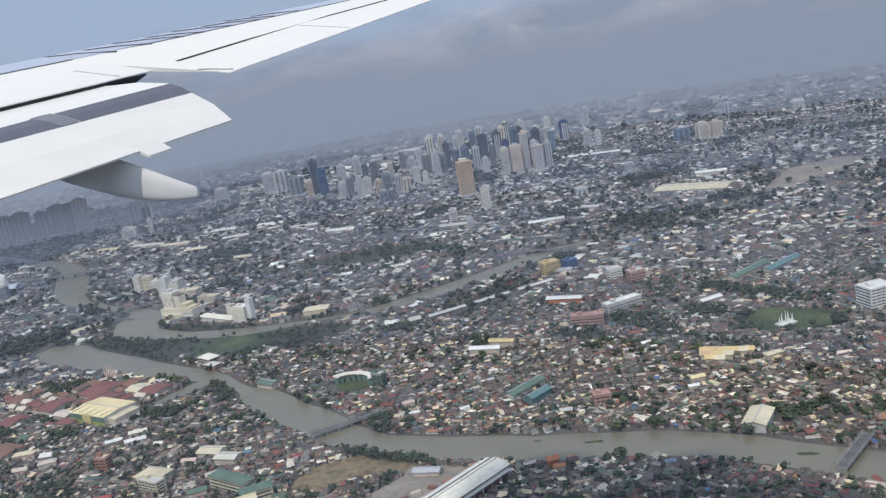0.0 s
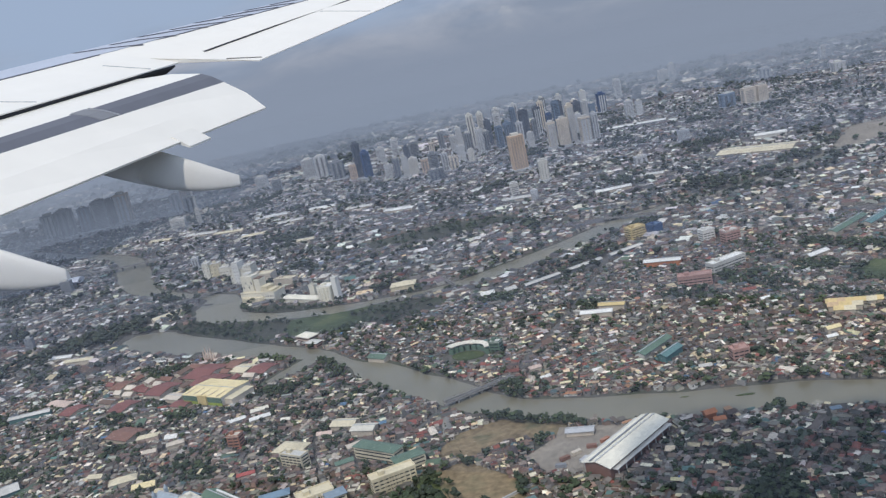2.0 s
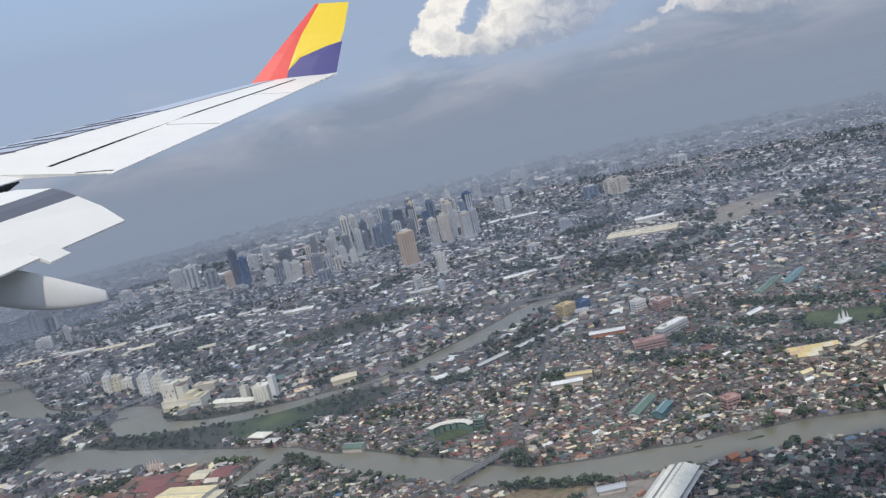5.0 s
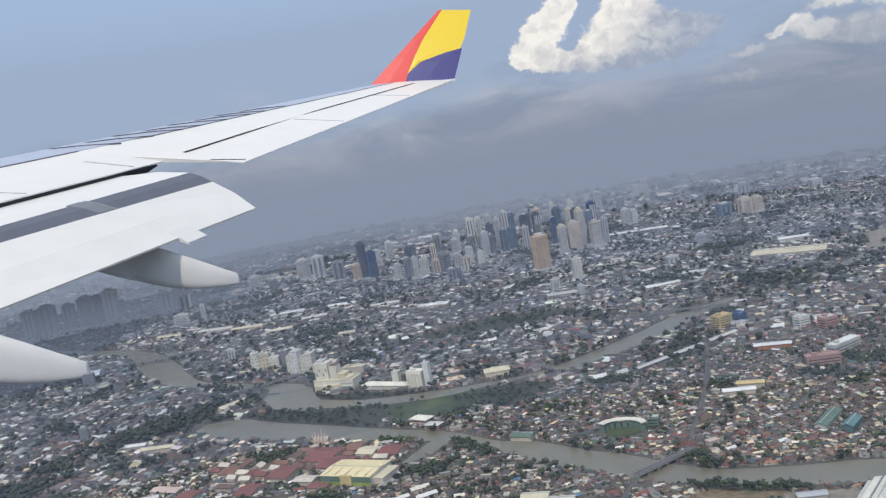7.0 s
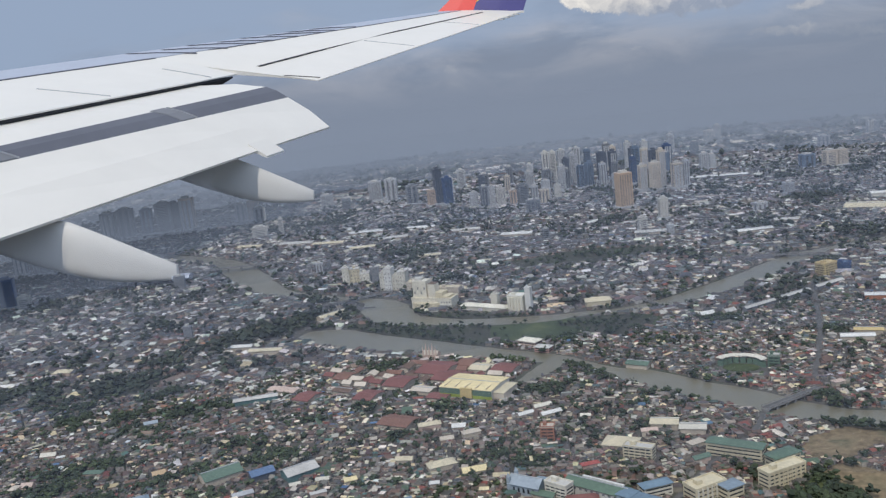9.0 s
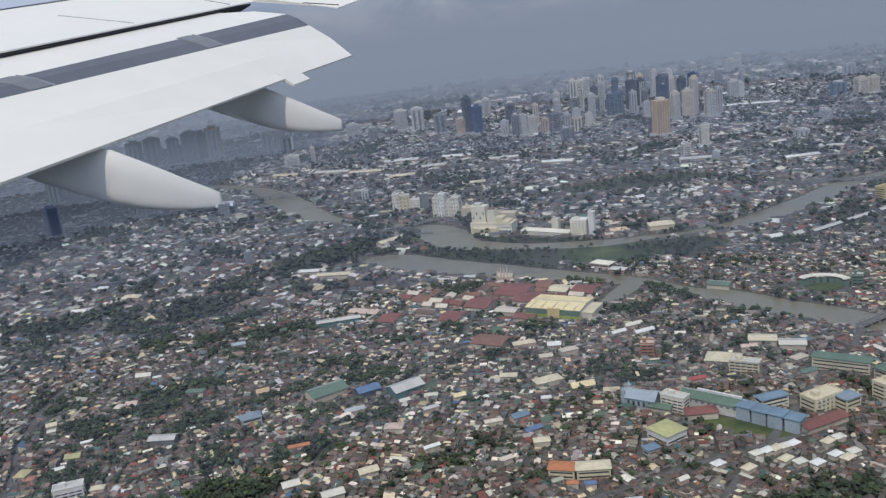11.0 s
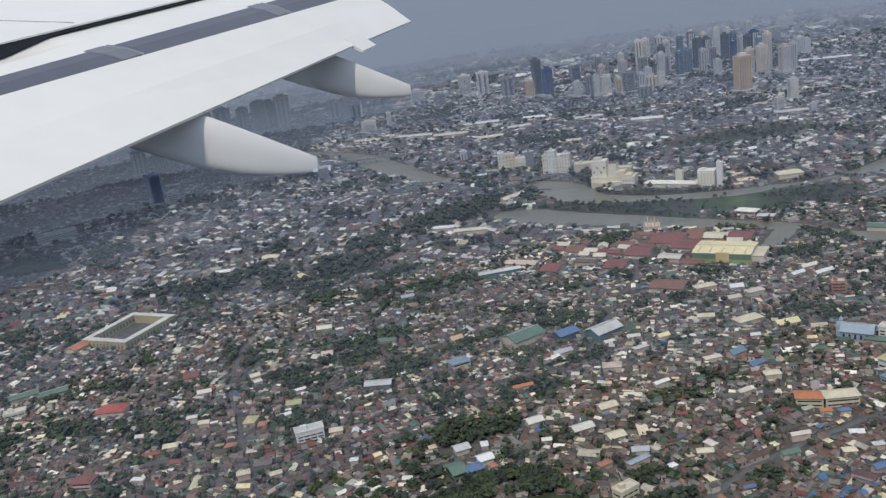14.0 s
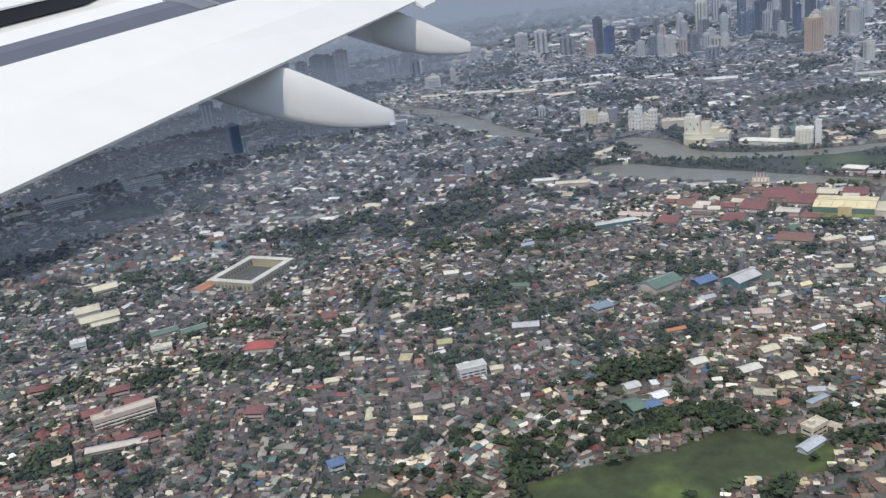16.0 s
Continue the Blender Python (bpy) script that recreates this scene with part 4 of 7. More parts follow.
building("white_hall", "white office block at the city edge", "office", 557, 501, 17, 14, 13, 10, "p_white", "p_white", "flat")
building("shed", "long cream roof in a dense quarter", "shed", 319, 541, 20, 6, 4, -22, "p_beige", "p_white", "gable", 1.0, False)
building("shed", "long yellow roof in a dense quarter", "shed", 331, 548, 17, 5, 4.4, -30, "p_beige", "p_yellow", "gable", 1.0, False)
building("white_shed", "long white and orange roofed shed", "shed", 386, 618, 26, 7, 4.5, -26, "p_orange", "p_white", "gable", 1.0, False)
building("pink_block", "long pink apartment block", "apartments", 391, 561, 22, 8, 7, -18, "p_pink", "p_pink", "flat")
building("white_block", "long white block with grey wing", "apartments", 419, 580, 28, 8, 7, 22, "p_pale", "p_white", "flat")
building("white_block", "pale orange apartment block", "apartments", 445, 640, 12, 9, 9, 10, "p_pink", "p_pale", "flat")
building("white_block", "white apartment block above low roofs", "apartments", 432, 655, 10, 8, 9, 10, "p_white", "p_pale", "flat")
building("long_shed", "long green roofs far among houses", "shed", 520, 610, 44, 7, 4, 36, "p_beige", "p_green", "gable", 1.2, False)
building("long_shed", "long blue-green roofs far among houses", "shed", 545, 612, 40, 7, 4, 36, "p_beige", "p_teal", "gable", 1.2, False)
building("long_shed", "long thin white roof at the edge of the city", "shed", 474, 560, 16, 5, 4, 20, "p_beige", "p_white", "gable", 1.0, False)
for i in range(3):
    building("long_shed", "long white station roof", "shed", 300 + 36 * i, 640 + 15 * i, 30, 4, 3.5, 22, "p_grey", "p_pale", "gable", 0.8, False)
building("cream_warehouse", "huge flat cream warehouse roof far off", "warehouse", 588, 940, 78, 34, 4, -36, "p_beige", "p_cream", "gable", 1.5, False, vents=5)
building("white_warehouse", "long white warehouse roof far off", "warehouse", 555, 1303, 84, 16, 4, -20, "p_grey", "p_white", "gable", 1.2, False)
building("white_warehouse", "white stepped warehouse far off", "warehouse", 628, 1000, 34, 14, 6, -20, "p_pale", "p_white", "gable", 1.2, False)
for i, (x, y, w, d) in enumerate(((-60, 1180, 46, 14), (-20, 1150, 40, 12), (30, 1200, 44, 16), (60, 1130, 36, 12), (-120, 1200, 34, 12), (100, 1180, 36, 12), (150, 1120, 34, 10), (20, 1090, 30, 10), (200, 1050, 36, 14), (330, 960, 34, 12), (90, 990, 24, 10), (420, 900, 36, 9), (470, 930, 24, 9))):
    building("warehouse", "pale flat warehouse roof in the middle distance", "warehouse", x, y, w, d, 4, -24 + 7 * (i % 4), "p_beige", ("p_pale", "p_cream", "p_white")[i % 3], "gable", 1.2, False, group="distant warehouses")
building("white_shed", "long cream-roofed shed across the pool", "shed", -70, 700, 26, 7, 4, -16, "p_beige", "p_cream", "gable", 1.0, False)
building("white_shed", "U-shaped cream roofs among houses", "shed", -92, 720, 22, 6, 4, -16, "p_beige", "p_white", "gable", 1.0, False)
building("pale_shed", "long pale teal-walled shed among low houses", "shed", -70, 590, 28, 5, 3.5, 2, "p_teal", "p_pale", "gable", 0.8, False)
building("office_building", "group of white buildings by a far field", "office", -505, 880, 40, 12, 8, 24, "p_pale", "p_white", "flat")
building("office_building", "group of white buildings by a far field", "office", -440, 915, 36, 12, 8, 24, "p_white", "p_pale", "flat")
building("office_building", "low white buildings by a far field", "office", -540, 850, 22, 12, 6, 24, "p_pale", "p_cream", "flat")

# sports ground
sp = thing("sports_ground", "small green sports ground with a white curved stand roof", "stadium", pose(232, 523, 0, 0, 0, -30))
footprint(232, 523, 30, 22, -30)
part("pitch", prism_bm([(11 * math.cos(t * math.pi / 8), 7 * math.sin(t * math.pi / 8)) for t in range(16)], 0, 0.3), M["grass"], sp)
for i in range(9):
    a0, a1 = radians(18 * i + 8), radians(18 * (i + 1) + 8)
    bm = bmesh.new()
    ring = [(r * math.cos(a), r * 0.75 * math.sin(a)) for a in (a0, a1) for r in (11.5, 15.5)]
    lo = [bm.verts.new((x, y, 4.6 + (0.8 if k in (1, 3) else 0))) for k, (x, y) in enumerate(ring)]
    hi = [bm.verts.new((x, y, 4.9 + (0.8 if k in (1, 3) else 0))) for k, (x, y) in enumerate(ring)]
    for q in ((0, 1, 3, 2),):
        bm.faces.new([hi[j] for j in q]), bm.faces.new([lo[j] for j in q[::-1]])
    for j, k in ((0, 1), (1, 3), (3, 2), (2, 0)):
        bm.faces.new((lo[j], lo[k], hi[k], hi[j]))
    bmesh.ops.recalc_face_normals(bm, faces=bm.faces)
    part("stand_roof", bm, M["p_ivory"], sp)
    unit_part("stand", "p_green", sp, 13.4 * math.cos((a0 + a1) / 2) - 1.6, 13.4 * math.cos((a0 + a1) / 2) + 1.6, 10 * math.sin((a0 + a1) / 2) - 1.4, 10 * math.sin((a0 + a1) / 2) + 1.4, 0, 3.2)
building("green_block", "pale green block beside the sports ground", "apartments", 250, 516, 7, 6, 8, -30, "p_green", "p_pale", "flat")

# white monument in the park
mo = thing("monument", "white monument with slender pointed columns in a park", "monument", pose(499, 497, 0, 0, 0, 15))
footprint(499, 497, 12, 8, 15)
unit_part("plinth", "p_white", mo, -6, 6, -3, 3, 0, 1.2)
for i, hh in enumerate((4.5, 6.0, 8.0, 6.4, 4.8)):
    bm = bmesh.new()
    bmesh.ops.create_cone(bm, cap_ends=True, segments=8, radius1=0.75, radius2=0.08, depth=hh)
    bmesh.ops.translate(bm, verts=bm.verts, vec=(-4.6 + 2.3 * i, 0.8 * (i % 2), 1.2 + hh / 2))
    part("column", bm, M["p_white"], mo)



# ---- bridges and viaducts ----
def bridge(name, label, x0, y0, x1, y1, wide, z, rail, span):
    dx, dy = x1 - x0, y1 - y0
    ln = math.hypot(dx, dy)
    top = thing(name, label, "bridge", pose((x0 + x1) / 2, (y0 + y1) / 2, 0, 0, 0, math.degrees(math.atan2(dy, dx))))
    footprint((x0 + x1) / 2, (y0 + y1) / 2, ln, wide, math.degrees(math.atan2(dy, dx)), 1.0)
    unit_part("deck", "concrete", top, -ln / 2, ln / 2, -wide / 2, wide / 2, z - 0.7, z)
    unit_part("carriageway", "road", top, -ln / 2, ln / 2, -wide / 2 + 0.5, wide / 2 - 0.5, z + 0.004, z + 0.05)
    n = max(2, int(ln / span))
    for i in range(n + 1):
        u = -ln / 2 + ln * i / n
        unit_part("pier", "concrete", top, u - 0.5, u + 0.5, -wide / 2 + 0.4, wide / 2 - 0.4, 0, z - 0.7)
    for s in (-1, 1):
        unit_part("rail", "concrete", top, -ln / 2, ln / 2, s * wide / 2 - 0.14, s * wide / 2 + 0.14, z + rail - 0.25, z + rail)
        for i in range(2 * n + 1):
            u = -ln / 2 + ln * i / (2 * n)
            unit_part("post", "concrete", top, u - 0.14, u + 0.14, s * wide / 2 - 0.12, s * wide / 2 + 0.12, z, z + rail - 0.25)
    return top


bridge("road_bridge", "grey concrete road bridge over the murky river", 213, 452, 253, 469, 5, 2.6, 1.0, 7)
bridge("footbridge", "pale narrow bridge over the upper reach", 227, 717, 236, 681, 3, 2.4, 0.9, 7)
bridge("river_bridge", "low grey road bridge crossing behind the factory", -34, 822, 38, 846, 5, 2.6, 0.9, 8)
bridge("weir", "low dark weir with a row of gates", -42, 754, 12, 762, 2, 1.6, 1.2, 4)
bridge("river_bridge", "grey road bridge at the river's edge", 446, 318, 470, 342, 5, 2.6, 1.0, 7)
bridge("river_bridge", "long bridge across the upper river bend", 372, 792, 428, 768, 4, 2.6, 0.9, 8)
bridge("viaduct", "long pale elevated road above low roofs", -320, 1128, -165, 1063, 6, 5, 0.9, 14)
bridge("viaduct", "long pale elevated road above low roofs", -165, 1063, -60, 1052, 6, 5, 0.9, 14)


# ---- towers ----
def tower(x, y, w, h, paint, ang=0.0, depth=0.75, step=1.75, glass="glass", top_kind=0):
    word = {"tan": "brown-orange", "beige": "beige", "pale": "pale grey", "white": "white", "grey": "grey", "slate": "dark slate", "bluegrey": "blue-grey glass", "navy": "dark blue glass", "cream": "cream"}[paint]
    style = (int(x) * 7 + int(y) * 3) % 4
    look_word = ("narrow piers", "window bands", "two recessed bays", "balcony stacks")[style]
    t = thing("tower_block", word + " high-rise tower with " + look_word + ", hazy with distance", "tower", pose(x, y, 0, 0, 0, ang), "city towers")
    w, h = w * 0.72, h * 0.95
    d = w * depth
    footprint(x, y, w, d, ang, 4)
    # duller pale paints and softer bays put distance haze into the colours
    p = "p_" + {"white": "pale", "pale": "mist"}.get(paint, paint)
    bay = "p_bay" if paint in ("tan", "beige", "pale", "white", "cream") else "p_slate"
    base = min(5, h * 0.13)
    step = step * (1.0, 1.25, 1.5, 1.1)[style]
    unit_part("shaft", p, t, -w / 2, w / 2, -d / 2, d / 2, 0, h)
    unit_part("podium", "p_mist", t, -w * 0.7, w * 0.7, -d * 0.75, d * 0.75, 0, base)
    z = base + 0.6
    while z + 1.1 < h - 1:
        tall = step * (0.5, 0.42, 0.36, 0.45)[style]
        unit_part("glazing", "p_bay" if bay == "p_bay" else glass, t, -w / 2 - 0.12, w / 2 + 0.12, -d / 2 - 0.12, d / 2 + 0.12, z, z + tall)
        z += step
    if style == 0:
        n = 3 if w < 11 else 5
        for i in range(n + 1):
            u = -w / 2 + w * i / n
            unit_part("pier", p, t, u - 0.6, u + 0.6, -d / 2 - 0.35, d / 2 + 0.35, 0, h)
        for s in (-1, 1):
            unit_part("pier", p, t, -w / 2 - 0.35, w / 2 + 0.35, s * d * 0.44 - 0.6, s * d * 0.44 + 0.6, 0, h - 0.05)
    elif style == 1:
        for sx in (-1, 1):
            for sy in (-1, 1):
                unit_part("corner_pier", p, t, sx * w * 0.46 - w * 0.08, sx * w * 0.46 + w * 0.08, sy * d * 0.46 - d * 0.08, sy * d * 0.46 + d * 0.08, 0, h - 0.03)
    elif style == 2:
        for u in (-0.24, 0.2):
            unit_part("window_bay", bay, t, w * u - w * 0.07, w * u + w * 0.07, -d / 2 - 0.3, d / 2 + 0.3, base, h - 1.5)
        for u in (-0.42, 0.0, 0.42):
            unit_part("pier", p, t, w * u - w * 0.09, w * u + w * 0.09, -d / 2 - 0.25, d / 2 + 0.25, 0, h - 0.02)
        unit_part("side_bay", bay, t, -w / 2 - 0.3, w / 2 + 0.3, -d * 0.1, d * 0.12, base, h - 1.5)
    else:
        for u in (-0.36, -0.05, 0.3):
            unit_part("balcony_stack", "p_mist" if paint != "white" else "p_pale", t, w * u - w * 0.1, w * u + w * 0.1, -d / 2 - 0.6, d / 2 + 0.6, base, h - 2.2)
        for s in (-1, 1):
            unit_part("pier", p, t, -w / 2 - 0.3, w / 2 + 0.3, s * d * 0.36 - d * 0.12, s * d * 0.36 + d * 0.12, 0, h - 0.05)
    unit_part("parapet", p, t, -w / 2 - 0.5, w / 2 + 0.5, -d / 2 - 0.5, d / 2 + 0.5, h, h + 0.9)
    if style in (1, 2) and h > 34:
        unit_part("upper_floors", p, t, -w * 0.36, w * 0.3, -d * 0.36, d * 0.34, h + 0.9, h * 1.06)
        unit_part("plant_room", "p_pale", t, -w * 0.2, w * 0.12, -d * 0.2, d * 0.18, h * 1.06, h * 1.06 + 1.6)
    else:
        unit_part("plant_room", "p_pale" if top_kind == 0 else p, t, -w * 0.28, w * 0.25, -d * 0.3, d * 0.28, h + 0.9, h + 2.2 + h * 0.04)
    if top_kind == 2:
        unit_part("mast", "p_grey", t, -0.3, 0.3, -0.3, 0.3, h + 2, h * 1.16 + 2)
    return t


def high_rise(x, y, w, h, paint, ang, kind):
    tower(x, y, w, h, paint, ang, 0.75 if kind != 1 else 0.9, 1.9 if h > 20 else 1.7, "glass", kind)


high_rise(359, 1137, 24, 49, "tan", 8, 0)
high_rise(373, 1036, 14, 26, "white", 0, 0)
high_rise(425, 1256, 15, 40, "beige", 10, 0)
high_rise(440, 1248, 17, 43, "beige", 10, 0)
high_rise(455, 1262, 13, 58, "beige", 10, 1)
high_rise(469, 1240, 19, 39, "beige", 10, 0)
high_rise(484, 1246, 12, 41, "pale", 10, 0)
high_rise(330, 1440, 15, 56, "white", -10, 0)
high_rise(349, 1470, 13, 52, "white", -10, 1)
high_rise(333, 1352, 14, 41, "pale", -5, 0)
high_rise(344, 1362, 10, 34, "grey", -5, 0)
high_rise(363, 1356, 12, 38, "bluegrey", 15, 1)
high_rise(378, 1362, 13, 40, "bluegrey", 15, 1)
high_rise(392, 1338, 13, 39, "pale", 5, 0)
high_rise(408, 1394, 16, 50, "slate", 20, 1)
high_rise(455, 1372, 12, 55, "bluegrey", 20, 2)
high_rise(557, 1516, 17, 36, "navy", 10, 1)
high_rise(627, 1684, 16, 36, "pale", 0, 0)
high_rise(148, 1372, 14, 58, "slate", 15, 1)
high_rise(160, 1356, 15, 44, "navy", 15, 1)
high_rise(60, 1508, 26, 34, "pale", -10, 0)
high_rise(84, 1474, 26, 39, "pale", -10, 0)
high_rise(112, 1418, 26, 31, "grey", -5, 1)
high_rise(140, 1376, 22, 26, "tan", 5, 0)
high_rise(191, 1310, 15, 23, "pale", 0, 0)
high_rise(204, 1294, 13, 32, "grey", 5, 0)
high_rise(216, 1300, 11, 30, "pale", 5, 0)
high_rise(228, 1292, 16, 27, "white", -5, 0)
high_rise(244, 1286, 13, 22, "tan", -5, 0)
high_rise(257, 1278, 18, 30, "grey", 5, 1)
high_rise(272, 1270, 12, 27, "pale", 5, 0)
high_rise(284, 1262, 16, 21, "beige", 0, 0)
high_rise(252, 1206, 17, 17, "grey", -8, 0)
high_rise(262, 1212, 10, 16, "grey", -8, 0)
high_rise(300, 1320, 14, 26, "pale", 0, 0)
high_rise(312, 1300, 11, 20, "white", 0, 0)
high_rise(318, 1390, 15, 34, "grey", 10, 0)
high_rise(297, 1420, 14, 30, "pale", 0, 0)
high_rise(402, 1310, 12, 24, "pale", 0, 0)
high_rise(433, 1420, 14, 47, "slate", 10, 1)
high_rise(478, 1330, 13, 34, "pale", 0, 0)
high_rise(492, 1400, 14, 44, "slate", 10, 1)
high_rise(505, 1480, 14, 38, "beige", 0, 0)
high_rise(523, 1490, 13, 32, "pale", 0, 0)
high_rise(686, 1288, 26, 21, "bluegrey", 5, 0)
high_rise(709, 1266, 22, 26, "beige", 5, 0)
high_rise(730, 1270, 18, 25, "beige", 5, 0)
high_rise(-232, 1445, 28, 52, "tan", -5, 0)
high_rise(-252, 1452, 22, 46, "slate", -5, 1)
high_rise(-154, 1464, 24, 30, "pale", 0, 0)
high_rise(-133, 1449, 22, 35, "tan", 0, 0)
high_rise(-84, 1283, 8, 24, "white", 0, 0)
high_rise(-113, 1280, 26, 16, "white", 0, 0)
high_rise(-272, 1064, 30, 18, "beige", 15, 0)
high_rise(-351, 1448, 28, 43, "grey", -5, 0)
high_rise(-322, 1436, 30, 47, "grey", -5, 0)
high_rise(-292, 1438, 22, 43, "bluegrey", -5, 0)
high_rise(-266, 1441, 31, 49, "grey", -5, 0)
high_rise(-358, 1006, 19, 34, "navy", 5, 1)
high_rise(-339, 994, 16, 15, "white", 5, 0)
high_rise(-380, 1200, 24, 30, "grey", 0, 0)
high_rise(-410, 1215, 22, 34, "bluegrey", 0, 0)
high_rise(-122, 1420, 24, 26, "pale", 0, 0)
high_rise(-20, 1500, 26, 23, "pale", 0, 0)
high_rise(10, 1450, 18, 19, "grey", 0, 0)
high_rise(570, 1390, 15, 29, "pale", 0, 0)
high_rise(588, 1400, 12, 24, "pale", 0, 0)
high_rise(738, 1766, 24, 26, "white", 0, 0)
high_rise(760, 1780, 16, 34, "pale", 0, 0)
high_rise(640, 1600, 16, 26, "grey", 0, 0)
high_rise(235, 1480, 20, 28, "grey", 0, 0)
high_rise(180, 1500, 18, 27, "pale", 0, 0)
high_rise(205, 1530, 16, 34, "pale", 0, 0)
high_rise(385, 1560, 16, 44, "pale", 0, 0)
high_rise(420, 1590, 16, 42, "pale", 0, 0)
high_rise(465, 1560, 15, 46, "grey", 0, 0)
high_rise(830, 1500, 22, 20, "pale", 0, 0)
high_rise(905, 1400, 26, 16, "pale", 0, 0)
high_rise(980, 1600, 24, 24, "pale", 0, 0)
high_rise(560, 1100, 16, 14, "pale", 0, 0)
high_rise(330, 985, 12, 16, "white", 0, 0)
high_rise(345, 940, 9, 12, "pale", 0, 0)
high_rise(225, 1010, 10, 12, "grey", 0, 0)
high_rise(-180, 1000, 14, 14, "grey", 0, 0)
high_rise(-140, 780, 8, 11, "grey", 0, 0)
high_rise(-30, 980, 10, 12, "pale", 0, 0)
high_rise(480, 1010, 18, 10, "pale", 0, 0)
high_rise(352, 1400, 11, 46, "slate", 12, 1)
high_rise(370, 1425, 12, 50, "pale", 0, 0)
high_rise(398, 1440, 11, 52, "bluegrey", 12, 1)
high_rise(418, 1360, 10, 36, "grey", 5, 0)
high_rise(436, 1330, 10, 44, "navy", 15, 1)
high_rise(446, 1460, 12, 50, "beige", 0, 0)
high_rise(472, 1440, 12, 46, "slate", 10, 1)
high_rise(484, 1500, 13, 50, "pale", 0, 0)
high_rise(520, 1420, 11, 34, "bluegrey", 5, 0)
high_rise(540, 1580, 14, 40, "pale", 0, 0)
high_rise(310, 1470, 12, 36, "pale", 0, 0)
high_rise(282, 1500, 13, 33, "grey", 0, 0)
high_rise(262, 1420, 11, 28, "beige", 0, 0)
high_rise(222, 1420, 12, 31, "slate", 8, 1)


# ---- clouds and distance haze ----
def cloud(label, az, el, dist, wide, tall, seed, lean=0.0):
    """A heap of overlapping lumps with an even base: wide and tall in metres."""
    rs = np.random.RandomState(seed)
    bm = bmesh.new()
    a = radians(az)
    for i in range(46):
        u = rs.uniform(-1, 1)
        peak = (1 - abs(u) ** 1.6) * (0.65 + 0.35 * math.sin(u * 7 + seed))
        zz = rs.uniform(0, 1) ** 0.8 * peak
        r = wide * rs.uniform(0.10, 0.2) * (1.15 - 0.5 * zz)
        m = Matrix.Translation((u * wide * 0.42 + lean * zz * tall, rs.normal(0, 0.12) * wide, zz * tall)) @ Matrix.Diagonal((r, r, r * 0.85, 1))
        bmesh.ops.create_icosphere(bm, subdivisions=3, radius=1, matrix=m)
    for v in bm.verts:
        if v.co.z < 0:
            v.co.z *= 0.25
    bmesh.ops.rotate(bm, verts=bm.verts, matrix=Matrix.Rotation(-a, 3, "Z"))
    ob = mesh_object("cloud", bm, [M["cloud"]])
    fuse = ob.modifiers.new("fuse", "REMESH")
    fuse.mode, fuse.voxel_size, fuse.use_smooth_shade = "VOXEL", wide / 85, True
    soft = ob.modifiers.new("soft", "SMOOTH")
    soft.factor, soft.iterations = 0.7, 5
    for size, strength in ((0.13, 0.035), (0.05, 0.014)):
        tex = bpy.data.textures.new("billow", "CLOUDS")
        tex.noise_scale, tex.noise_depth = wide * size, 3
        push = ob.modifiers.new("billow", "DISPLACE")
        push.texture, push.texture_coords, push.strength, push.mid_level = tex, "LOCAL", wide * strength, 0.5
    ob.location = (40 + math.sin(a) * dist, math.cos(a) * dist, 200 + math.tan(radians(el)) * dist)
    tagged(ob, label, "cloud", "", "structure")
    return ob


# unseen cloud, placed and sized so its shadow falls beside the river
cloud("cumulus cloud out of view, casting shade beside the river", 0, 0, 100, 150, 60, 12).matrix_world = pose(161, -180, 700, 0, 0, -17)

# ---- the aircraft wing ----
# local metres from the seat, back-projected from the camera's view: x to tip, y forward, z up
# enlarged and set far off so it keeps its place in the camera's view
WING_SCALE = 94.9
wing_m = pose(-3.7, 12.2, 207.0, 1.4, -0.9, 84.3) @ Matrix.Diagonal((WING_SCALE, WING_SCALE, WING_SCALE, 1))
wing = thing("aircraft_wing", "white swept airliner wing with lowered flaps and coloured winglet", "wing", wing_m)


def lead(r):
    return 6.74 - 0.597 * (r - 16.6), 0.31 + 0.0722 * (r - 16.6)


def trail(r):
    if r >= 18.45:
        return 2.6 - 0.48 * (r - 17), -0.36 + 0.126 * (r - 18.42)
    return 3.45 - 0.351 * (r - 18.5), -0.1 + 0.054 * (r - 18.5)


def loft(rows, closed=True):
    bm = bmesh.new()
    rings = [[bm.verts.new(p) for p in row] for row in rows]
    n = len(rings[0])
    for a, b in zip(rings, rings[1:]):
        for i in range(n if closed else n - 1):
            bm.faces.new((a[i], a[(i + 1) % n], b[(i + 1) % n], b[i]))
    if closed:
        bm.faces.new(rings[0][::-1]), bm.faces.new(rings[-1])
    bmesh.ops.recalc_face_normals(bm, faces=bm.faces)
    return bm


def crown_at(r, t, inner):
    """Height of the upper skin over the straight chord; outboard of the flap it sags to meet the inner panel without a step."""
    near = 0.0 if inner else max(0.0, 1 - (r - 18.45) / 4.5)
    sag = 0.145 * near * ((t / 0.58) ** 2 if t < 0.58 else (1 - t) / 0.42)
    return (0.05 if inner else 0.035 + 0.010 * near) * 4 * t * (1 - t) * (1.25 - 0.5 * t) - sag


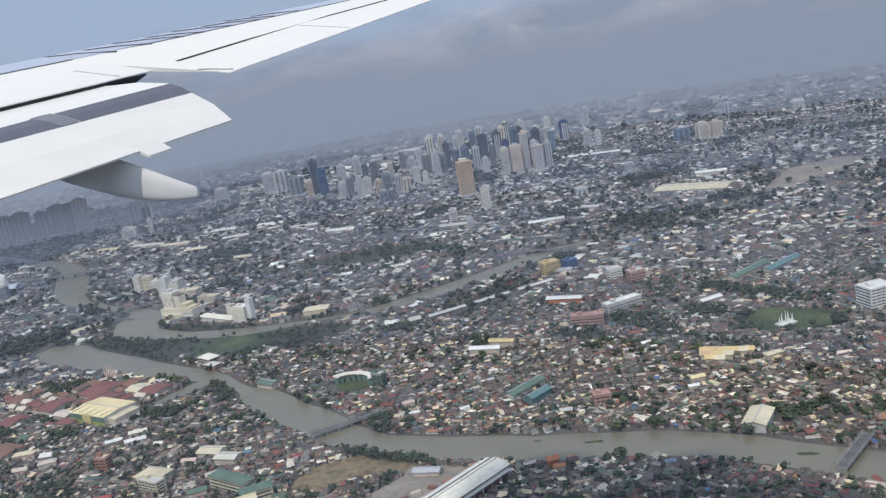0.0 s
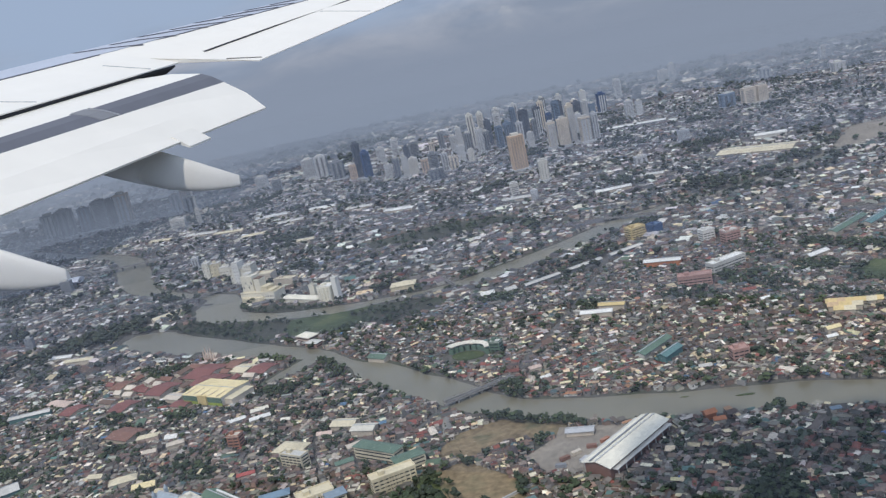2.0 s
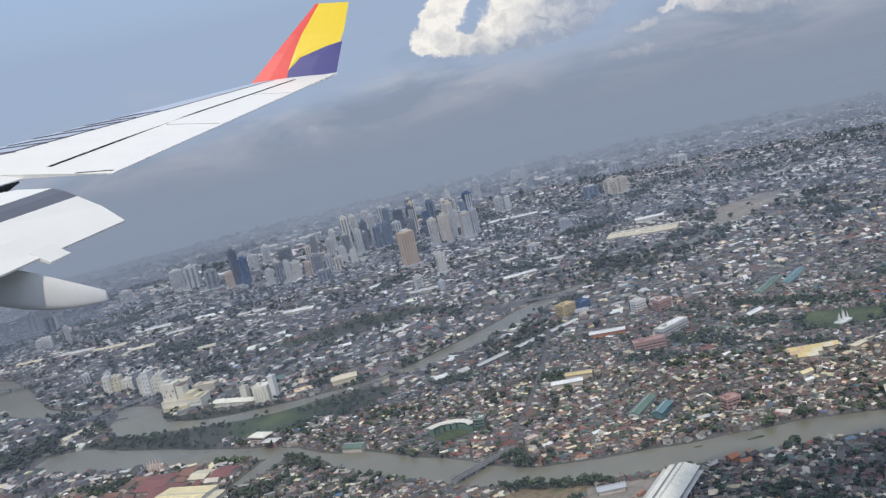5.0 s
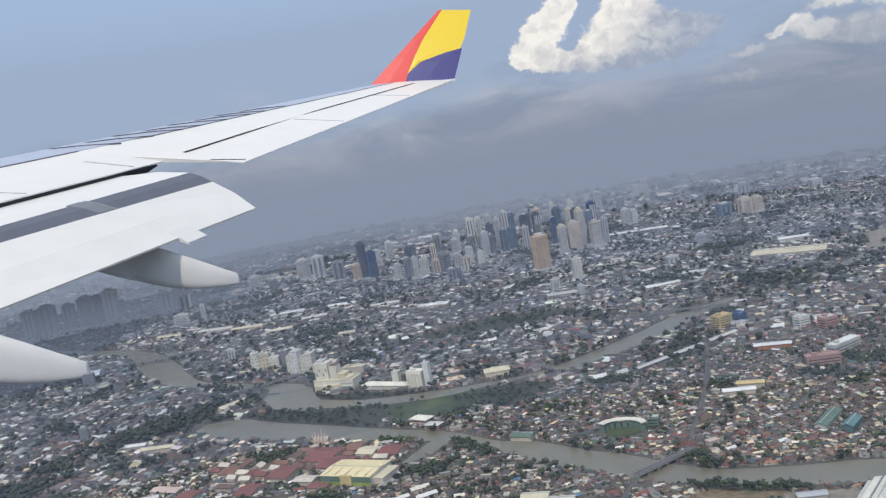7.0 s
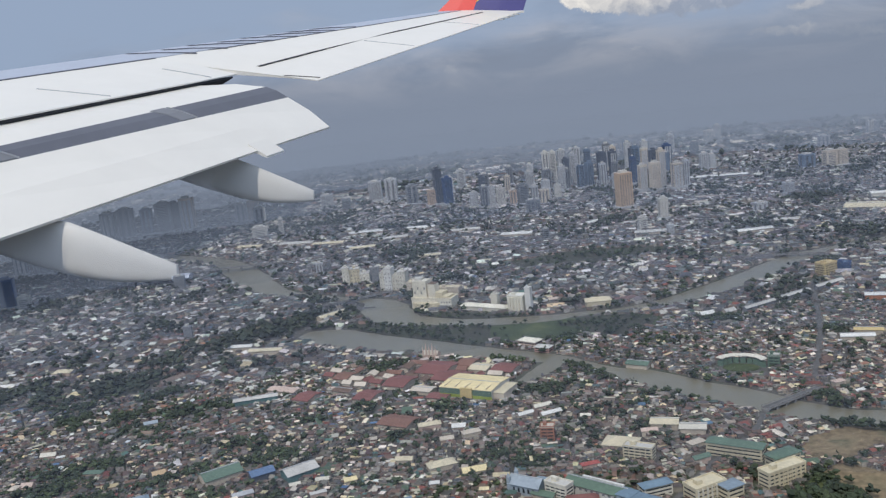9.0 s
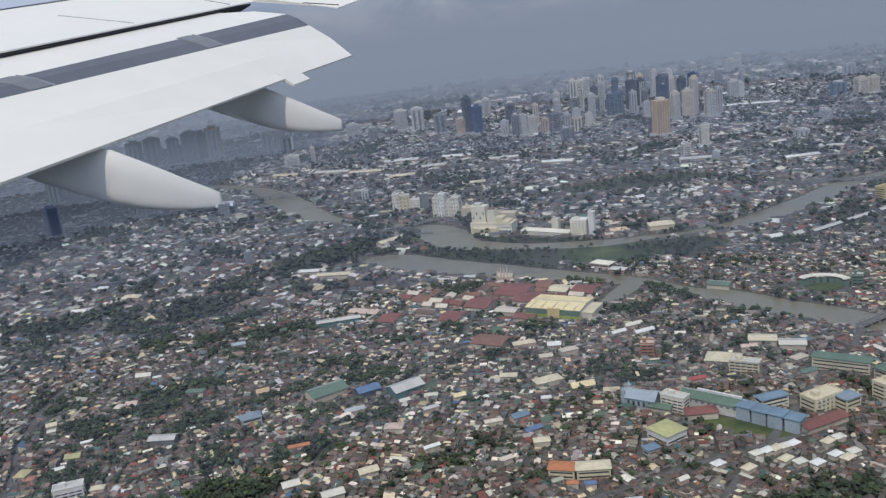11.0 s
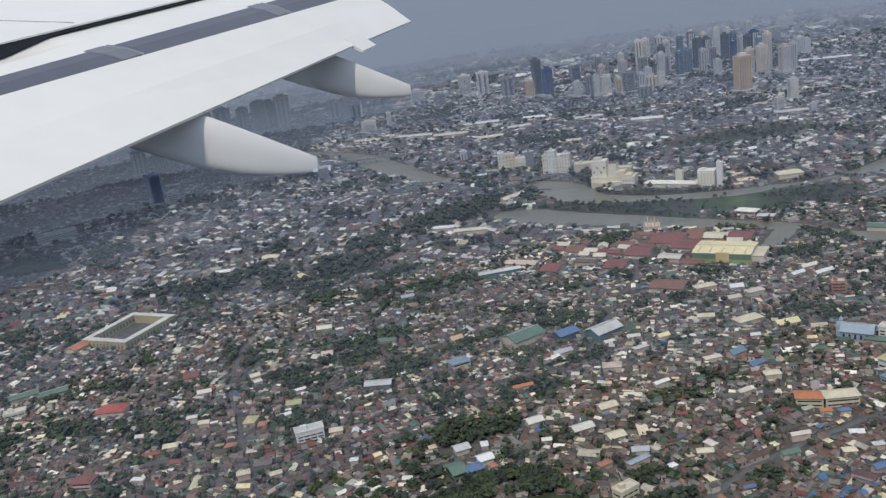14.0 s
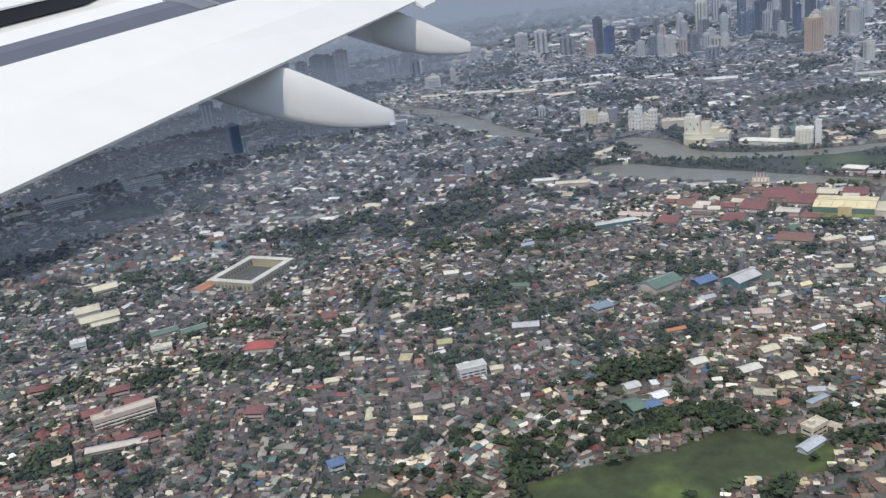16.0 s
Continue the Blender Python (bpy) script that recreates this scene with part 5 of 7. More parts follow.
def section(r, f0, z0, f1, z1, inner, thick):
    """A closed profile from the leading point (f0, z0) to the trailing point (f1, z1)."""
    up = [(t, crown_at(r, t, inner)) for t in (0.06, 0.16, 0.3, 0.45, 0.52, 0.58, 0.64, 0.75, 0.9)]
    low = [(t, -thick * 5.5 * t * (1 - t) ** 1.9 - 0.02) for t in (0.9, 0.7, 0.5, 0.3, 0.15, 0.05)]
    pts = [(0, 0)] + up + [(1, 0.0), (1, -0.02)] + low
    return [(r, f0 + (f1 - f0) * t, z0 + (z1 - z0) * t + dz) for t, dz in pts]


def root_cut(t):
    """Slanted cut station at chord fraction t, leaving off skin outside the camera's view."""
    return 12.3 - 3.4 * t


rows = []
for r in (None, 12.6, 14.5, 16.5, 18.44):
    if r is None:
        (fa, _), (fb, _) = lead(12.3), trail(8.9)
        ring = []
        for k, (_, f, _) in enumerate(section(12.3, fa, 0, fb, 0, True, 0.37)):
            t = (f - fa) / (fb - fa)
            (f0, z0), (f1, z1) = lead(root_cut(t)), trail(root_cut(t))
            ring.append((root_cut(t), *section(root_cut(t), f0, z0, f1, z1, True, 0.55 - 0.015 * root_cut(t))[k][1:]))
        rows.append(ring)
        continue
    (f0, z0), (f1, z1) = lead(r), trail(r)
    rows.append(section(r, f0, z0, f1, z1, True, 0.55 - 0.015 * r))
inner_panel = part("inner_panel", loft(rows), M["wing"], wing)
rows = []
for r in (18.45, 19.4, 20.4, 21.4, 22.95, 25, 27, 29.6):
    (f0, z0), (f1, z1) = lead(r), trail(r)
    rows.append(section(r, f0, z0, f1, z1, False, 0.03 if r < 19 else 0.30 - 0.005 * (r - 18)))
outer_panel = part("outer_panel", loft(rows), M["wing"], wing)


def strip(pts, wide, lift=0.012):
    """A thin raised line over points (r, f, z)."""
    bm = bmesh.new()
    rows = []
    for r, f, z in pts:
        rows.append([bm.verts.new((r, f + wide / 2, z + lift)), bm.verts.new((r, f - wide / 2, z + lift)), bm.verts.new((r, f - wide / 2, z + lift - 0.03)), bm.verts.new((r, f + wide / 2, z + lift - 0.03))])
    for a, b in zip(rows, rows[1:]):
        for i in range(4):
            bm.faces.new((a[i], a[(i + 1) % 4], b[(i + 1) % 4], b[i]))
    bm.faces.new(rows[0]), bm.faces.new(rows[-1][::-1])
    bmesh.ops.recalc_face_normals(bm, faces=bm.faces)
    return bm


def on_top(r, t, inner):
    (f0, z0), (f1, z1) = lead(r), trail(r)
    return r, f0 + (f1 - f0) * t, z0 + (z1 - z0) * t + crown_at(r, t, inner)


part("aileron_gap", strip([on_top(r, 0.55 + 0.006 * (r - 18.45), False) for r in (19.2, 21, 24, 27, 28.9)], 0.08), M["wing_dark"], outer_panel, "dark hinge line")
part("slat_line", strip([on_top(r, 0.30, True) for r in (11.4, 13, 14.5, 16, 18.4)], 0.05), M["wing_grey"], wing, "thin grey panel line")
part("slat_line", strip([on_top(r, 0.176 + 0.0068 * (r - 18.45), False) for r in (18.42, 20, 22, 24, 26, 29.4)], 0.05), M["wing_grey"], wing, "thin grey panel line")
for r in (11.9, 14.8, 17.6):
    part("spoiler_joint", strip([on_top(r, 0.62, True), on_top(r + 0.05, 0.97, True)], 0.03), M["wing_seam"], inner_panel, "thin grey panel joint")
for r in (22.6, 26.4):
    part("aileron_joint", strip([on_top(r, 0.62, False), on_top(r + 0.05, 0.97, False)], 0.03), M["wing_seam"], outer_panel, "thin grey panel joint")
# small discharge wicks on the trailing edge near the tip
for r in (27.75, 28.15, 28.55, 28.95):
    f, z = trail(r)
    part("static_wick", loft([[(r - 0.13, f + 0.03, z + 0.012), (r - 0.13, f + 0.03, z - 0.03), (r - 0.1, f - 0.1, z - 0.035), (r - 0.1, f - 0.1, z - 0.01)], [(r + 0.13, f + 0.03, z + 0.012), (r + 0.13, f + 0.03, z - 0.03), (r + 0.02, f - 0.17, z - 0.04), (r + 0.02, f - 0.17, z - 0.015)]]), M["wing"], outer_panel, "small white wick on the trailing edge")
# joint where the aileron begins
part("aileron_end", strip([on_top(18.62, 0.8, False), on_top(18.66, 0.97, False)], 0.06), M["wing_dark"], outer_panel, "dark joint at the aileron's end")
# slats standing ahead of the leading edge, with thin dark streaks
for lo, hi, inner in ((12.3, 18.44, True), (18.45, 29.4, False)):
    skin = []
    for k in range(9):
        r = lo + (hi - lo) * k / 8
        rear = 0.29 if inner else 0.169 + 0.0068 * (r - 18.45)
        top = [on_top(r, rear * t, inner) for t in (0.007, 0.17, 0.41, 0.7, 1.0)]
        skin.append([(x, y, z + 0.012) for x, y, z in top] + [(x, y, z - 0.012) for x, y, z in top[::-1]])
    slat = part("slat", loft(skin), M["wing_edge"], wing, "pale metallic leading-edge slat")
for i in range(8):
    r = 18.5 + i * 0.72
    p, q = on_top(r, 0.015 + 0.02 * (i % 2), False), on_top(r + 0.75 + 0.1 * (i % 3), 0.20, False)
    mid = [(u + v) / 2 for u, v in zip(p, q)]
    part("slat_streak", strip([p, (mid[0], mid[1] + 0.10, mid[2] + 0.02), q], 0.10, 0.024), M["wing_grey"], slat, "dark streak on the slat")
# near-black filler painting the shade in the slot above the flap
rows = []
for r in (8.9, 9.8, 10.6, 11.4, 17, 18.3):
    f1, z1 = trail(r)
    deep = 0.16 if r < 11 else 0.06
    rows.append([(r, f1 + 0.5, z1 - 0.06), (r, f1 + 0.02, z1 - 0.03), (r, f1 + 0.01, z1 - deep), (r, f1 + 0.5, z1 - 0.3)])
part("slot_shade_fill", loft(rows), M["wing_dark"], wing, "near-black filler for the shade above the flap")


def lines(r):
    """Nose, upper and lower edge of the grey band and trailing edge of the flap at a span station."""
    k = r - 17.2
    return (2.95 - 0.40 * k, -0.25 + 0.045 * k), (2.74 - 0.425 * k, -0.375 + 0.06 * k), (2.36 - 0.438 * k, -0.60 + 0.049 * k), (1.63 - 0.359 * k, -1.18 + 0.048 * k)


def flap_section(r, i, j, thick, tuck=0.0):
    (fa, za), (fb, zb) = lines(r)[i], lines(r)[j]
    return [(r, fa + tuck, za - tuck * 0.5), (r, (fa + fb) / 2, (za + zb) / 2 + 0.025), (r, fb, zb), (r, fb + 0.01, zb - 0.03), (r, (fa + fb) / 2 + 0.05, (za + zb) / 2 - thick), (r, fa + tuck + 0.05, za - thick * 0.8)]


spans = (5.9, 8, 10, 13, 15, 17.2)


def vane_section(r):
    """The fore flap, tucked close under the wing's trailing edge outboard, with a wider slot inboard."""
    f0, z0 = trail(r)
    z0 -= 0.17 if r < 11 else 0.07
    f1, z1 = lines(r)[1]
    return [(r, f0 + 0.12, z0), (r, f0 - 0.05, z0 - 0.02), (r, (f0 + f1) / 2 - 0.02, (z0 + z1) / 2 + 0.03), (r, f1, z1), (r, f1 + 0.01, z1 - 0.03), (r, (f0 + f1) / 2 + 0.05, (z0 + z1) / 2 - 0.14), (r, f0 + 0.1, z0 - 0.12)]


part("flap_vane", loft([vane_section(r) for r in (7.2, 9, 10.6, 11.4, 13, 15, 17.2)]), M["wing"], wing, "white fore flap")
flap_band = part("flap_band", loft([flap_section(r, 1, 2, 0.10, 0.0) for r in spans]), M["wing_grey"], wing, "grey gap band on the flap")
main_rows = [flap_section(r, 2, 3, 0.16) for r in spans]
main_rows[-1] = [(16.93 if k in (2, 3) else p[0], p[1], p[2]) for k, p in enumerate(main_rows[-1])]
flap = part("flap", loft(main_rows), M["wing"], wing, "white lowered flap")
for r in (10.9, 14.2):
    rows = []
    for k, (u, lift) in enumerate(((0.0, 0.0), (0.03, 0.006), (0.30, 0.006), (0.33, 0.0))):
        q = lines(r + u)
        s = lines(r + u + 0.14)
        mid = [(a + b) / 2 for a, b in zip(q[1], s[2])]
        rows.append([(r + u, q[1][0] + 0.03, q[1][1] + 0.014 + lift), (r + u + 0.07, mid[0], mid[1] + 0.03 + lift), (r + u + 0.14, s[2][0], s[2][1] + 0.012 + lift), (r + u + 0.14, s[2][0], s[2][1] - 0.04), (r + u, q[1][0] + 0.03, q[1][1] - 0.04)])
    part("flap_hinge", loft(rows), M["hinge"], flap_band, "grey hinge cover across the band")
    # pale strip paints the light along one edge of the cover
    ends = [lines(r + 0.33)[1], lines(r + 0.47)[2]]
    part("hinge_highlight", strip([(r + 0.345, ends[0][0], ends[0][1] + 0.012), (r + 0.415, (ends[0][0] + ends[1][0]) / 2, (ends[0][1] + ends[1][1]) / 2 + 0.03), (r + 0.485, ends[1][0], ends[1][1] + 0.012)], 0.03), M["wing_seam"], flap_band, "pale line painting the lit edge of the hinge cover")
tab_rows = []
for r in (14.6, 15.15):
    f3, z3 = lines(r)[3]
    tab_rows.append([(r, f3 + 0.14, z3 + 0.115), (r, f3 - 0.13, z3 - 0.10), (r, f3 - 0.13, z3 - 0.13), (r, f3 + 0.14, z3 + 0.01)])
part("flap_tab", loft(tab_rows), M["wing"], flap)


def fairing(r, f_tip, z_te):
    """A canoe-shaped flap-track fairing that runs forward from its blunt tip, hung under the trailing edge."""
    rows = []
    for df, zt, zb, hw in ((-0.05, -0.645, -0.795, 0.07), (-0.03, -0.63, -0.81, 0.085), (0.1, -0.56, -0.815, 0.12), (0.3, -0.455, -0.81, 0.15), (0.6, -0.295, -0.785, 0.20), (0.85, -0.165, -0.735, 0.24), (1.1, -0.04, -0.665, 0.26), (1.55, 0.05, -0.49, 0.26), (2.0, 0.22, -0.30, 0.2), (2.6, 0.5, 0.0, 0.1)):
        c, h = z_te + (zt + zb) / 2, (zt - zb) / 2
        rows.append([(r + hw * math.copysign(abs(math.cos(a)) ** 0.7, math.cos(a)) * (0.54 - 0.32 * math.sin(a)), f_tip + df, c + h * math.copysign(abs(math.sin(a)) ** 0.75, math.sin(a))) for a in [2 * math.pi * k / 24 for k in range(24)]])
    bm = loft(rows)
    for f in bm.faces:
        f.smooth = len(f.verts) == 4
    return bm


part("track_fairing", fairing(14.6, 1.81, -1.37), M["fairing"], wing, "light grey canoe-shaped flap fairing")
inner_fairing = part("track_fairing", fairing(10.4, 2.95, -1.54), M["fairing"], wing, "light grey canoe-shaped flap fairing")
part("fairing_tip", loft([[(10.4 + 0.1 * math.cos(a), f, -2.33 + 0.035 * math.sin(a)) for a in [math.pi * k / 4 for k in range(8)]] for f in (2.96, 2.76)]), M["wing_edge"], inner_fairing, "small pale drain tip")


# winglet, in three painted fields
def fin(h, t):
    f = (-0.78 - 1.2 * h) * (1 - t) + (-3.49 - 0.45 * h) * t
    base = 1.20 * (1 - t) + 1.06 * t
    return 29.62 + 0.42 * h + 0.10 * h * h, f, base + h


def fin_patch(name, mat, edges, label):
    """edges: rows of (height, from, to) along the chord."""
    rows = []
    for h, a, b in edges:
        p, q = fin(h, a), fin(h, b)
        m = fin(h, (a + b) / 2)
        rows.append([(p[0], p[1], p[2]), (m[0] + 0.012, m[1], m[2]), (q[0], q[1], q[2]), (m[0] - 0.012, m[1], m[2])])
    part(name, loft(rows), mat, wing, label)


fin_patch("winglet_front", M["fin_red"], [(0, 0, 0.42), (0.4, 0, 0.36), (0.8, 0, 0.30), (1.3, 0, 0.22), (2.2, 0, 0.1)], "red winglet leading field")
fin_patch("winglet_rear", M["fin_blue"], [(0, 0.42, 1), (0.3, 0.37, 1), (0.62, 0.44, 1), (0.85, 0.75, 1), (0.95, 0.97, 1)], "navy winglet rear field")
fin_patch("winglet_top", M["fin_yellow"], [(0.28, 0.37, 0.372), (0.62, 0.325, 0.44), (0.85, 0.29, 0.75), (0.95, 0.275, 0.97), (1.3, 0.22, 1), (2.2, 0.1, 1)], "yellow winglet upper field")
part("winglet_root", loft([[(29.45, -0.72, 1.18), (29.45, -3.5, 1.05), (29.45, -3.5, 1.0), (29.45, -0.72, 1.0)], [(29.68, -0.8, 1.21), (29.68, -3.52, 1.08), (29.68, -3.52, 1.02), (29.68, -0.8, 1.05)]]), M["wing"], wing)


# ---- houses and trees of the city ----
ROOFS = np.array([(0.18, 0.115, 0.092), (0.122, 0.098, 0.082), (0.24, 0.222, 0.195), (0.115, 0.106, 0.095), (0.38, 0.355, 0.31), (0.72, 0.675, 0.575), (0.60, 0.51, 0.34), (0.26, 0.085, 0.065), (0.10, 0.155, 0.105), (0.10, 0.185, 0.18), (0.10, 0.18, 0.32), (0.26, 0.19, 0.155), (0.38, 0.20, 0.12)])
ROOF_P = np.array([0.16, 0.17, 0.14, 0.135, 0.075, 0.075, 0.08, 0.04, 0.045, 0.025, 0.008, 0.055, 0.008])
# far roof mix thins out strong colours, standing in for distance haze
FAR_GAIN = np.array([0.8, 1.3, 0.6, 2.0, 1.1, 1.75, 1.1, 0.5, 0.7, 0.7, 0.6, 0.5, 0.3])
WALLS = np.array([(0.42, 0.37, 0.31), (0.33, 0.29, 0.26), (0.52, 0.48, 0.40), (0.30, 0.22, 0.18), (0.24, 0.23, 0.22), (0.5, 0.34, 0.28), (0.6, 0.58, 0.53)])
LEAVES = np.array([(0.033, 0.047, 0.023), (0.041, 0.058, 0.027), (0.031, 0.043, 0.026), (0.054, 0.071, 0.030)])
W_ROOF, W_WALL, W_GLASS = 0, 1, 2
rng = np.random.RandomState(11)


def in_polygon(x, y, pts):
    inside = np.zeros(len(x), bool)
    n = len(pts)
    for i in range(n):
        (x0, y0), (x1, y1) = pts[i], pts[(i + 1) % n]
        if y0 != y1:
            inside ^= ((y0 > y) != (y1 > y)) & (x < (x1 - x0) * (y - y0) / (y1 - y0) + x0)
    return inside


def near_line(x, y, line, extra):
    hit = np.zeros(len(x), bool)
    lo, hi = line[:, :2].min(0) - 60, line[:, :2].max(0) + 60
    idx = np.where((x > lo[0]) & (x < hi[0]) & (y > lo[1]) & (y < hi[1]))[0]
    if len(idx) == 0:
        return hit
    px, py = x[idx], y[idx]
    sub = np.zeros(len(idx), bool)
    for a, b in zip(line, line[1:]):
        d = b[:2] - a[:2]
        t = np.clip(((px - a[0]) * d[0] + (py - a[1]) * d[1]) / (d @ d), 0, 1)
        sub |= (px - a[0] - t * d[0]) ** 2 + (py - a[1] - t * d[1]) ** 2 < ((a[2] + (b[2] - a[2]) * t) / 2 + extra) ** 2
    hit[idx] = sub
    return hit


def blocked(x, y, extra, fields=True):
    bad = np.zeros(len(x), bool)
    for line in RIVER.values():
        bad |= near_line(x, y, line, extra + 2.0)
    for line in LINES:
        bad |= near_line(x, y, line, extra * 0.8)
    if fields:
        for _, _, pts in FIELDS.values():
            bad |= in_polygon(x, y, pts)
    for cx, cy, a, b, ang in FOOT:
        u, v = (x - cx) * math.cos(ang) + (y - cy) * math.sin(ang), -(x - cx) * math.sin(ang) + (y - cy) * math.cos(ang)
        bad |= (np.abs(u) < a + extra * 0.5) & (np.abs(v) < b + extra * 0.5)
    return bad


# larger roofs standing out among the low houses
def roofed_hall(x, y, w, d, h, turn, paint, word, hipped):
    """Left out where a larger building already stands."""
    for fx, fy, a, b, ang in FOOT:
        u, v = (x - fx) * math.cos(ang) + (y - fy) * math.sin(ang), -(x - fx) * math.sin(ang) + (y - fy) * math.cos(ang)
        if abs(u) < a + w * 0.3 and abs(v) < b + d * 0.3:
            return
    if blocked(np.array([x]), np.array([y]), d * 0.3)[0]:
        return
    building("hall", "low hall with a " + word + " sheet roof among crowded houses", "hall", x, y, w * 0.85, d * 0.75, h, turn, "p_beige" if (x + y) % 2 < 1 else "p_salmon", "p_" + paint, "hip" if hipped else "gable", d * 0.2, False, 0.4, group="larger roofs among the houses")


roofed_hall(-263, 502, 9.2, 8.0, 2.8, 5, "red", "faded red", False)
roofed_hall(-259, 507, 4.3, 3.5, 2.6, 6, "white", "white", True)
roofed_hall(-253, 476, 8.2, 5.2, 3.0, 3, "ivory", "pale cream", False)
roofed_hall(-227, 487, 5.9, 5.3, 2.6, 15, "cream", "cream", False)
roofed_hall(-225, 479, 4.6, 4.1, 2.3, 15, "ivory", "pale cream", True)
roofed_hall(-256, 446, 5.6, 4.2, 3.1, -1, "ivory", "pale cream", True)
roofed_hall(-249, 438, 6.0, 4.5, 2.9, -8, "cream", "cream", False)
roofed_hall(-233, 429, 8.5, 3.9, 2.3, 7, "white", "white", True)
roofed_hall(-226, 432, 8.7, 7.5, 2.4, 75, "olive", "dull yellow", True)
roofed_hall(-220, 424, 5.0, 4.7, 3.0, 84, "brick", "brick-red", True)
roofed_hall(-263, 419, 8.0, 6.0, 2.7, 2, "cream", "cream", True)
roofed_hall(-280, 436, 4.4, 3.7, 2.6, -7, "ivory", "pale cream", False)
roofed_hall(-269, 414, 5.8, 3.2, 3.0, 16, "beige", "beige", True)
roofed_hall(-209, 431, 5.8, 3.4, 2.6, 17, "white", "white", False)
roofed_hall(-205, 443, 8.6, 6.2, 2.5, -5, "moss", "yellow-green", False)
roofed_hall(-202, 458, 6.7, 3.2, 2.4, 15, "white", "white", True)
roofed_hall(-194, 499, 7.0, 5.4, 2.3, 73, "beige", "beige", True)
roofed_hall(-187, 500, 7.2, 6.5, 2.6, -9, "salmon", "salmon", False)
roofed_hall(-176, 399, 3.7, 3.5, 3.2, 80, "white", "white", False)
roofed_hall(-185, 404, 7.0, 5.3, 2.7, -2, "cream", "cream", True)
roofed_hall(-226, 379, 6.3, 4.9, 3.0, 6, "cream", "cream", True)
roofed_hall(-225, 368, 6.6, 4.0, 2.8, -18, "butter", "butter-yellow", False)
roofed_hall(-234, 409, 5.6, 5.6, 2.2, -11, "brick", "brick-red", True)
roofed_hall(-212, 375, 5.7, 4.1, 2.2, 11, "cream", "cream", True)
roofed_hall(-273, 391, 6.6, 3.2, 3.1, -20, "white", "white", True)
roofed_hall(-259, 403, 9.2, 4.8, 2.3, -15, "red", "faded red", True)
roofed_hall(-178, 372, 3.7, 3.3, 3.2, -6, "white", "white", True)
roofed_hall(-179, 535, 5.1, 3.2, 2.9, 7, "white", "white", True)
roofed_hall(-186, 615, 10.0, 4.7, 2.4, 17, "beige", "beige", False)
roofed_hall(-357, 714, 9.4, 6.7, 2.6, -23, "white", "white", False)
roofed_hall(-134, 572, 9.4, 5.4, 3.0, 8, "paleblue", "pale blue", False)
roofed_hall(-66, 445, 11.9, 5.3, 3.0, 14, "mist", "grey", False)
roofed_hall(-94, 414, 11.6, 3.5, 2.9, 4, "orange", "orange", False)
roofed_hall(-62, 425, 4.7, 3.7, 2.7, -17, "butter", "butter-yellow", True)
roofed_hall(-48, 418, 10.3, 8.1, 3.0, -16, "salmon", "salmon", True)
roofed_hall(-90, 392, 7.2, 5.7, 2.3, 13, "mist", "grey", True)
roofed_hall(-69, 376, 9.9, 3.4, 2.8, -16, "moss", "yellow-green", True)
roofed_hall(-104, 374, 3.9, 3.5, 2.7, 106, "brick", "brick-red", True)
roofed_hall(-99, 374, 5.6, 4.9, 2.3, 15, "butter", "butter-yellow", False)
roofed_hall(-83, 362, 10.4, 3.8, 2.9, 11, "ivory", "pale cream", False)
roofed_hall(-122, 365, 4.7, 3.6, 2.7, 89, "white", "white", True)
roofed_hall(-96, 359, 4.5, 3.2, 2.8, -7, "ivory", "pale cream", False)
roofed_hall(-168, 374, 3.7, 3.6, 2.5, 23, "butter", "butter-yellow", False)
roofed_hall(-149, 395, 5.0, 4.4, 2.6, 101, "green", "green", False)
roofed_hall(-157, 349, 4.4, 3.2, 3.0, -15, "ivory", "pale cream", False)
roofed_hall(-122, 346, 3.8, 3.5, 2.9, 113, "brick", "brick-red", True)
roofed_hall(-109, 352, 6.6, 4.8, 2.8, -11, "green", "green", False)
roofed_hall(-79, 332, 6.4, 3.9, 2.4, 21, "brick", "brick-red", True)
roofed_hall(-62, 338, 7.8, 4.6, 2.2, -14, "mist", "grey", False)
roofed_hall(-66, 329, 11.9, 3.3, 3.0, 22, "paleblue", "pale blue", True)
roofed_hall(-26, 450, 7.7, 4.2, 2.2, -6, "ivory", "pale cream", False)
roofed_hall(-28, 433, 9.1, 3.9, 2.9, 13, "pale", "pale grey", True)
roofed_hall(-25, 493, 6.0, 3.2, 2.9, 15, "white", "white", False)
roofed_hall(-12, 444, 7.1, 5.1, 2.3, 11, "butter", "butter-yellow", False)
roofed_hall(35, 500, 14.9, 7.0, 3.1, 2, "cream", "cream", True)
roofed_hall(51, 493, 8.7, 6.4, 2.4, -11, "white", "white", False)
roofed_hall(56, 480, 11.5, 6.7, 3.1, 10, "beige", "beige", True)
roofed_hall(65, 477, 8.5, 5.6, 2.6, 15, "white", "white", False)
roofed_hall(17, 457, 10.3, 5.5, 3.2, -18, "cream", "cream", False)
roofed_hall(35, 445, 17.0, 9.8, 2.7, 11, "cream", "cream", True)
roofed_hall(50, 432, 14.0, 7.6, 2.8, 2, "butter", "butter-yellow", False)
roofed_hall(29, 424, 5.4, 3.6, 2.7, -8, "white", "white", False)
roofed_hall(12, 409, 9.9, 6.7, 2.8, 19, "azure", "muted blue", False)
roofed_hall(15, 394, 9.7, 4.7, 2.2, 21, "blue", "blue", False)
roofed_hall(16, 380, 8.4, 5.6, 2.8, -8, "cream", "cream", True)
roofed_hall(-33, 391, 8.9, 3.2, 3.2, 18, "white", "white", False)
roofed_hall(-3, 369, 7.2, 3.9, 2.8, 18, "beige", "beige", False)
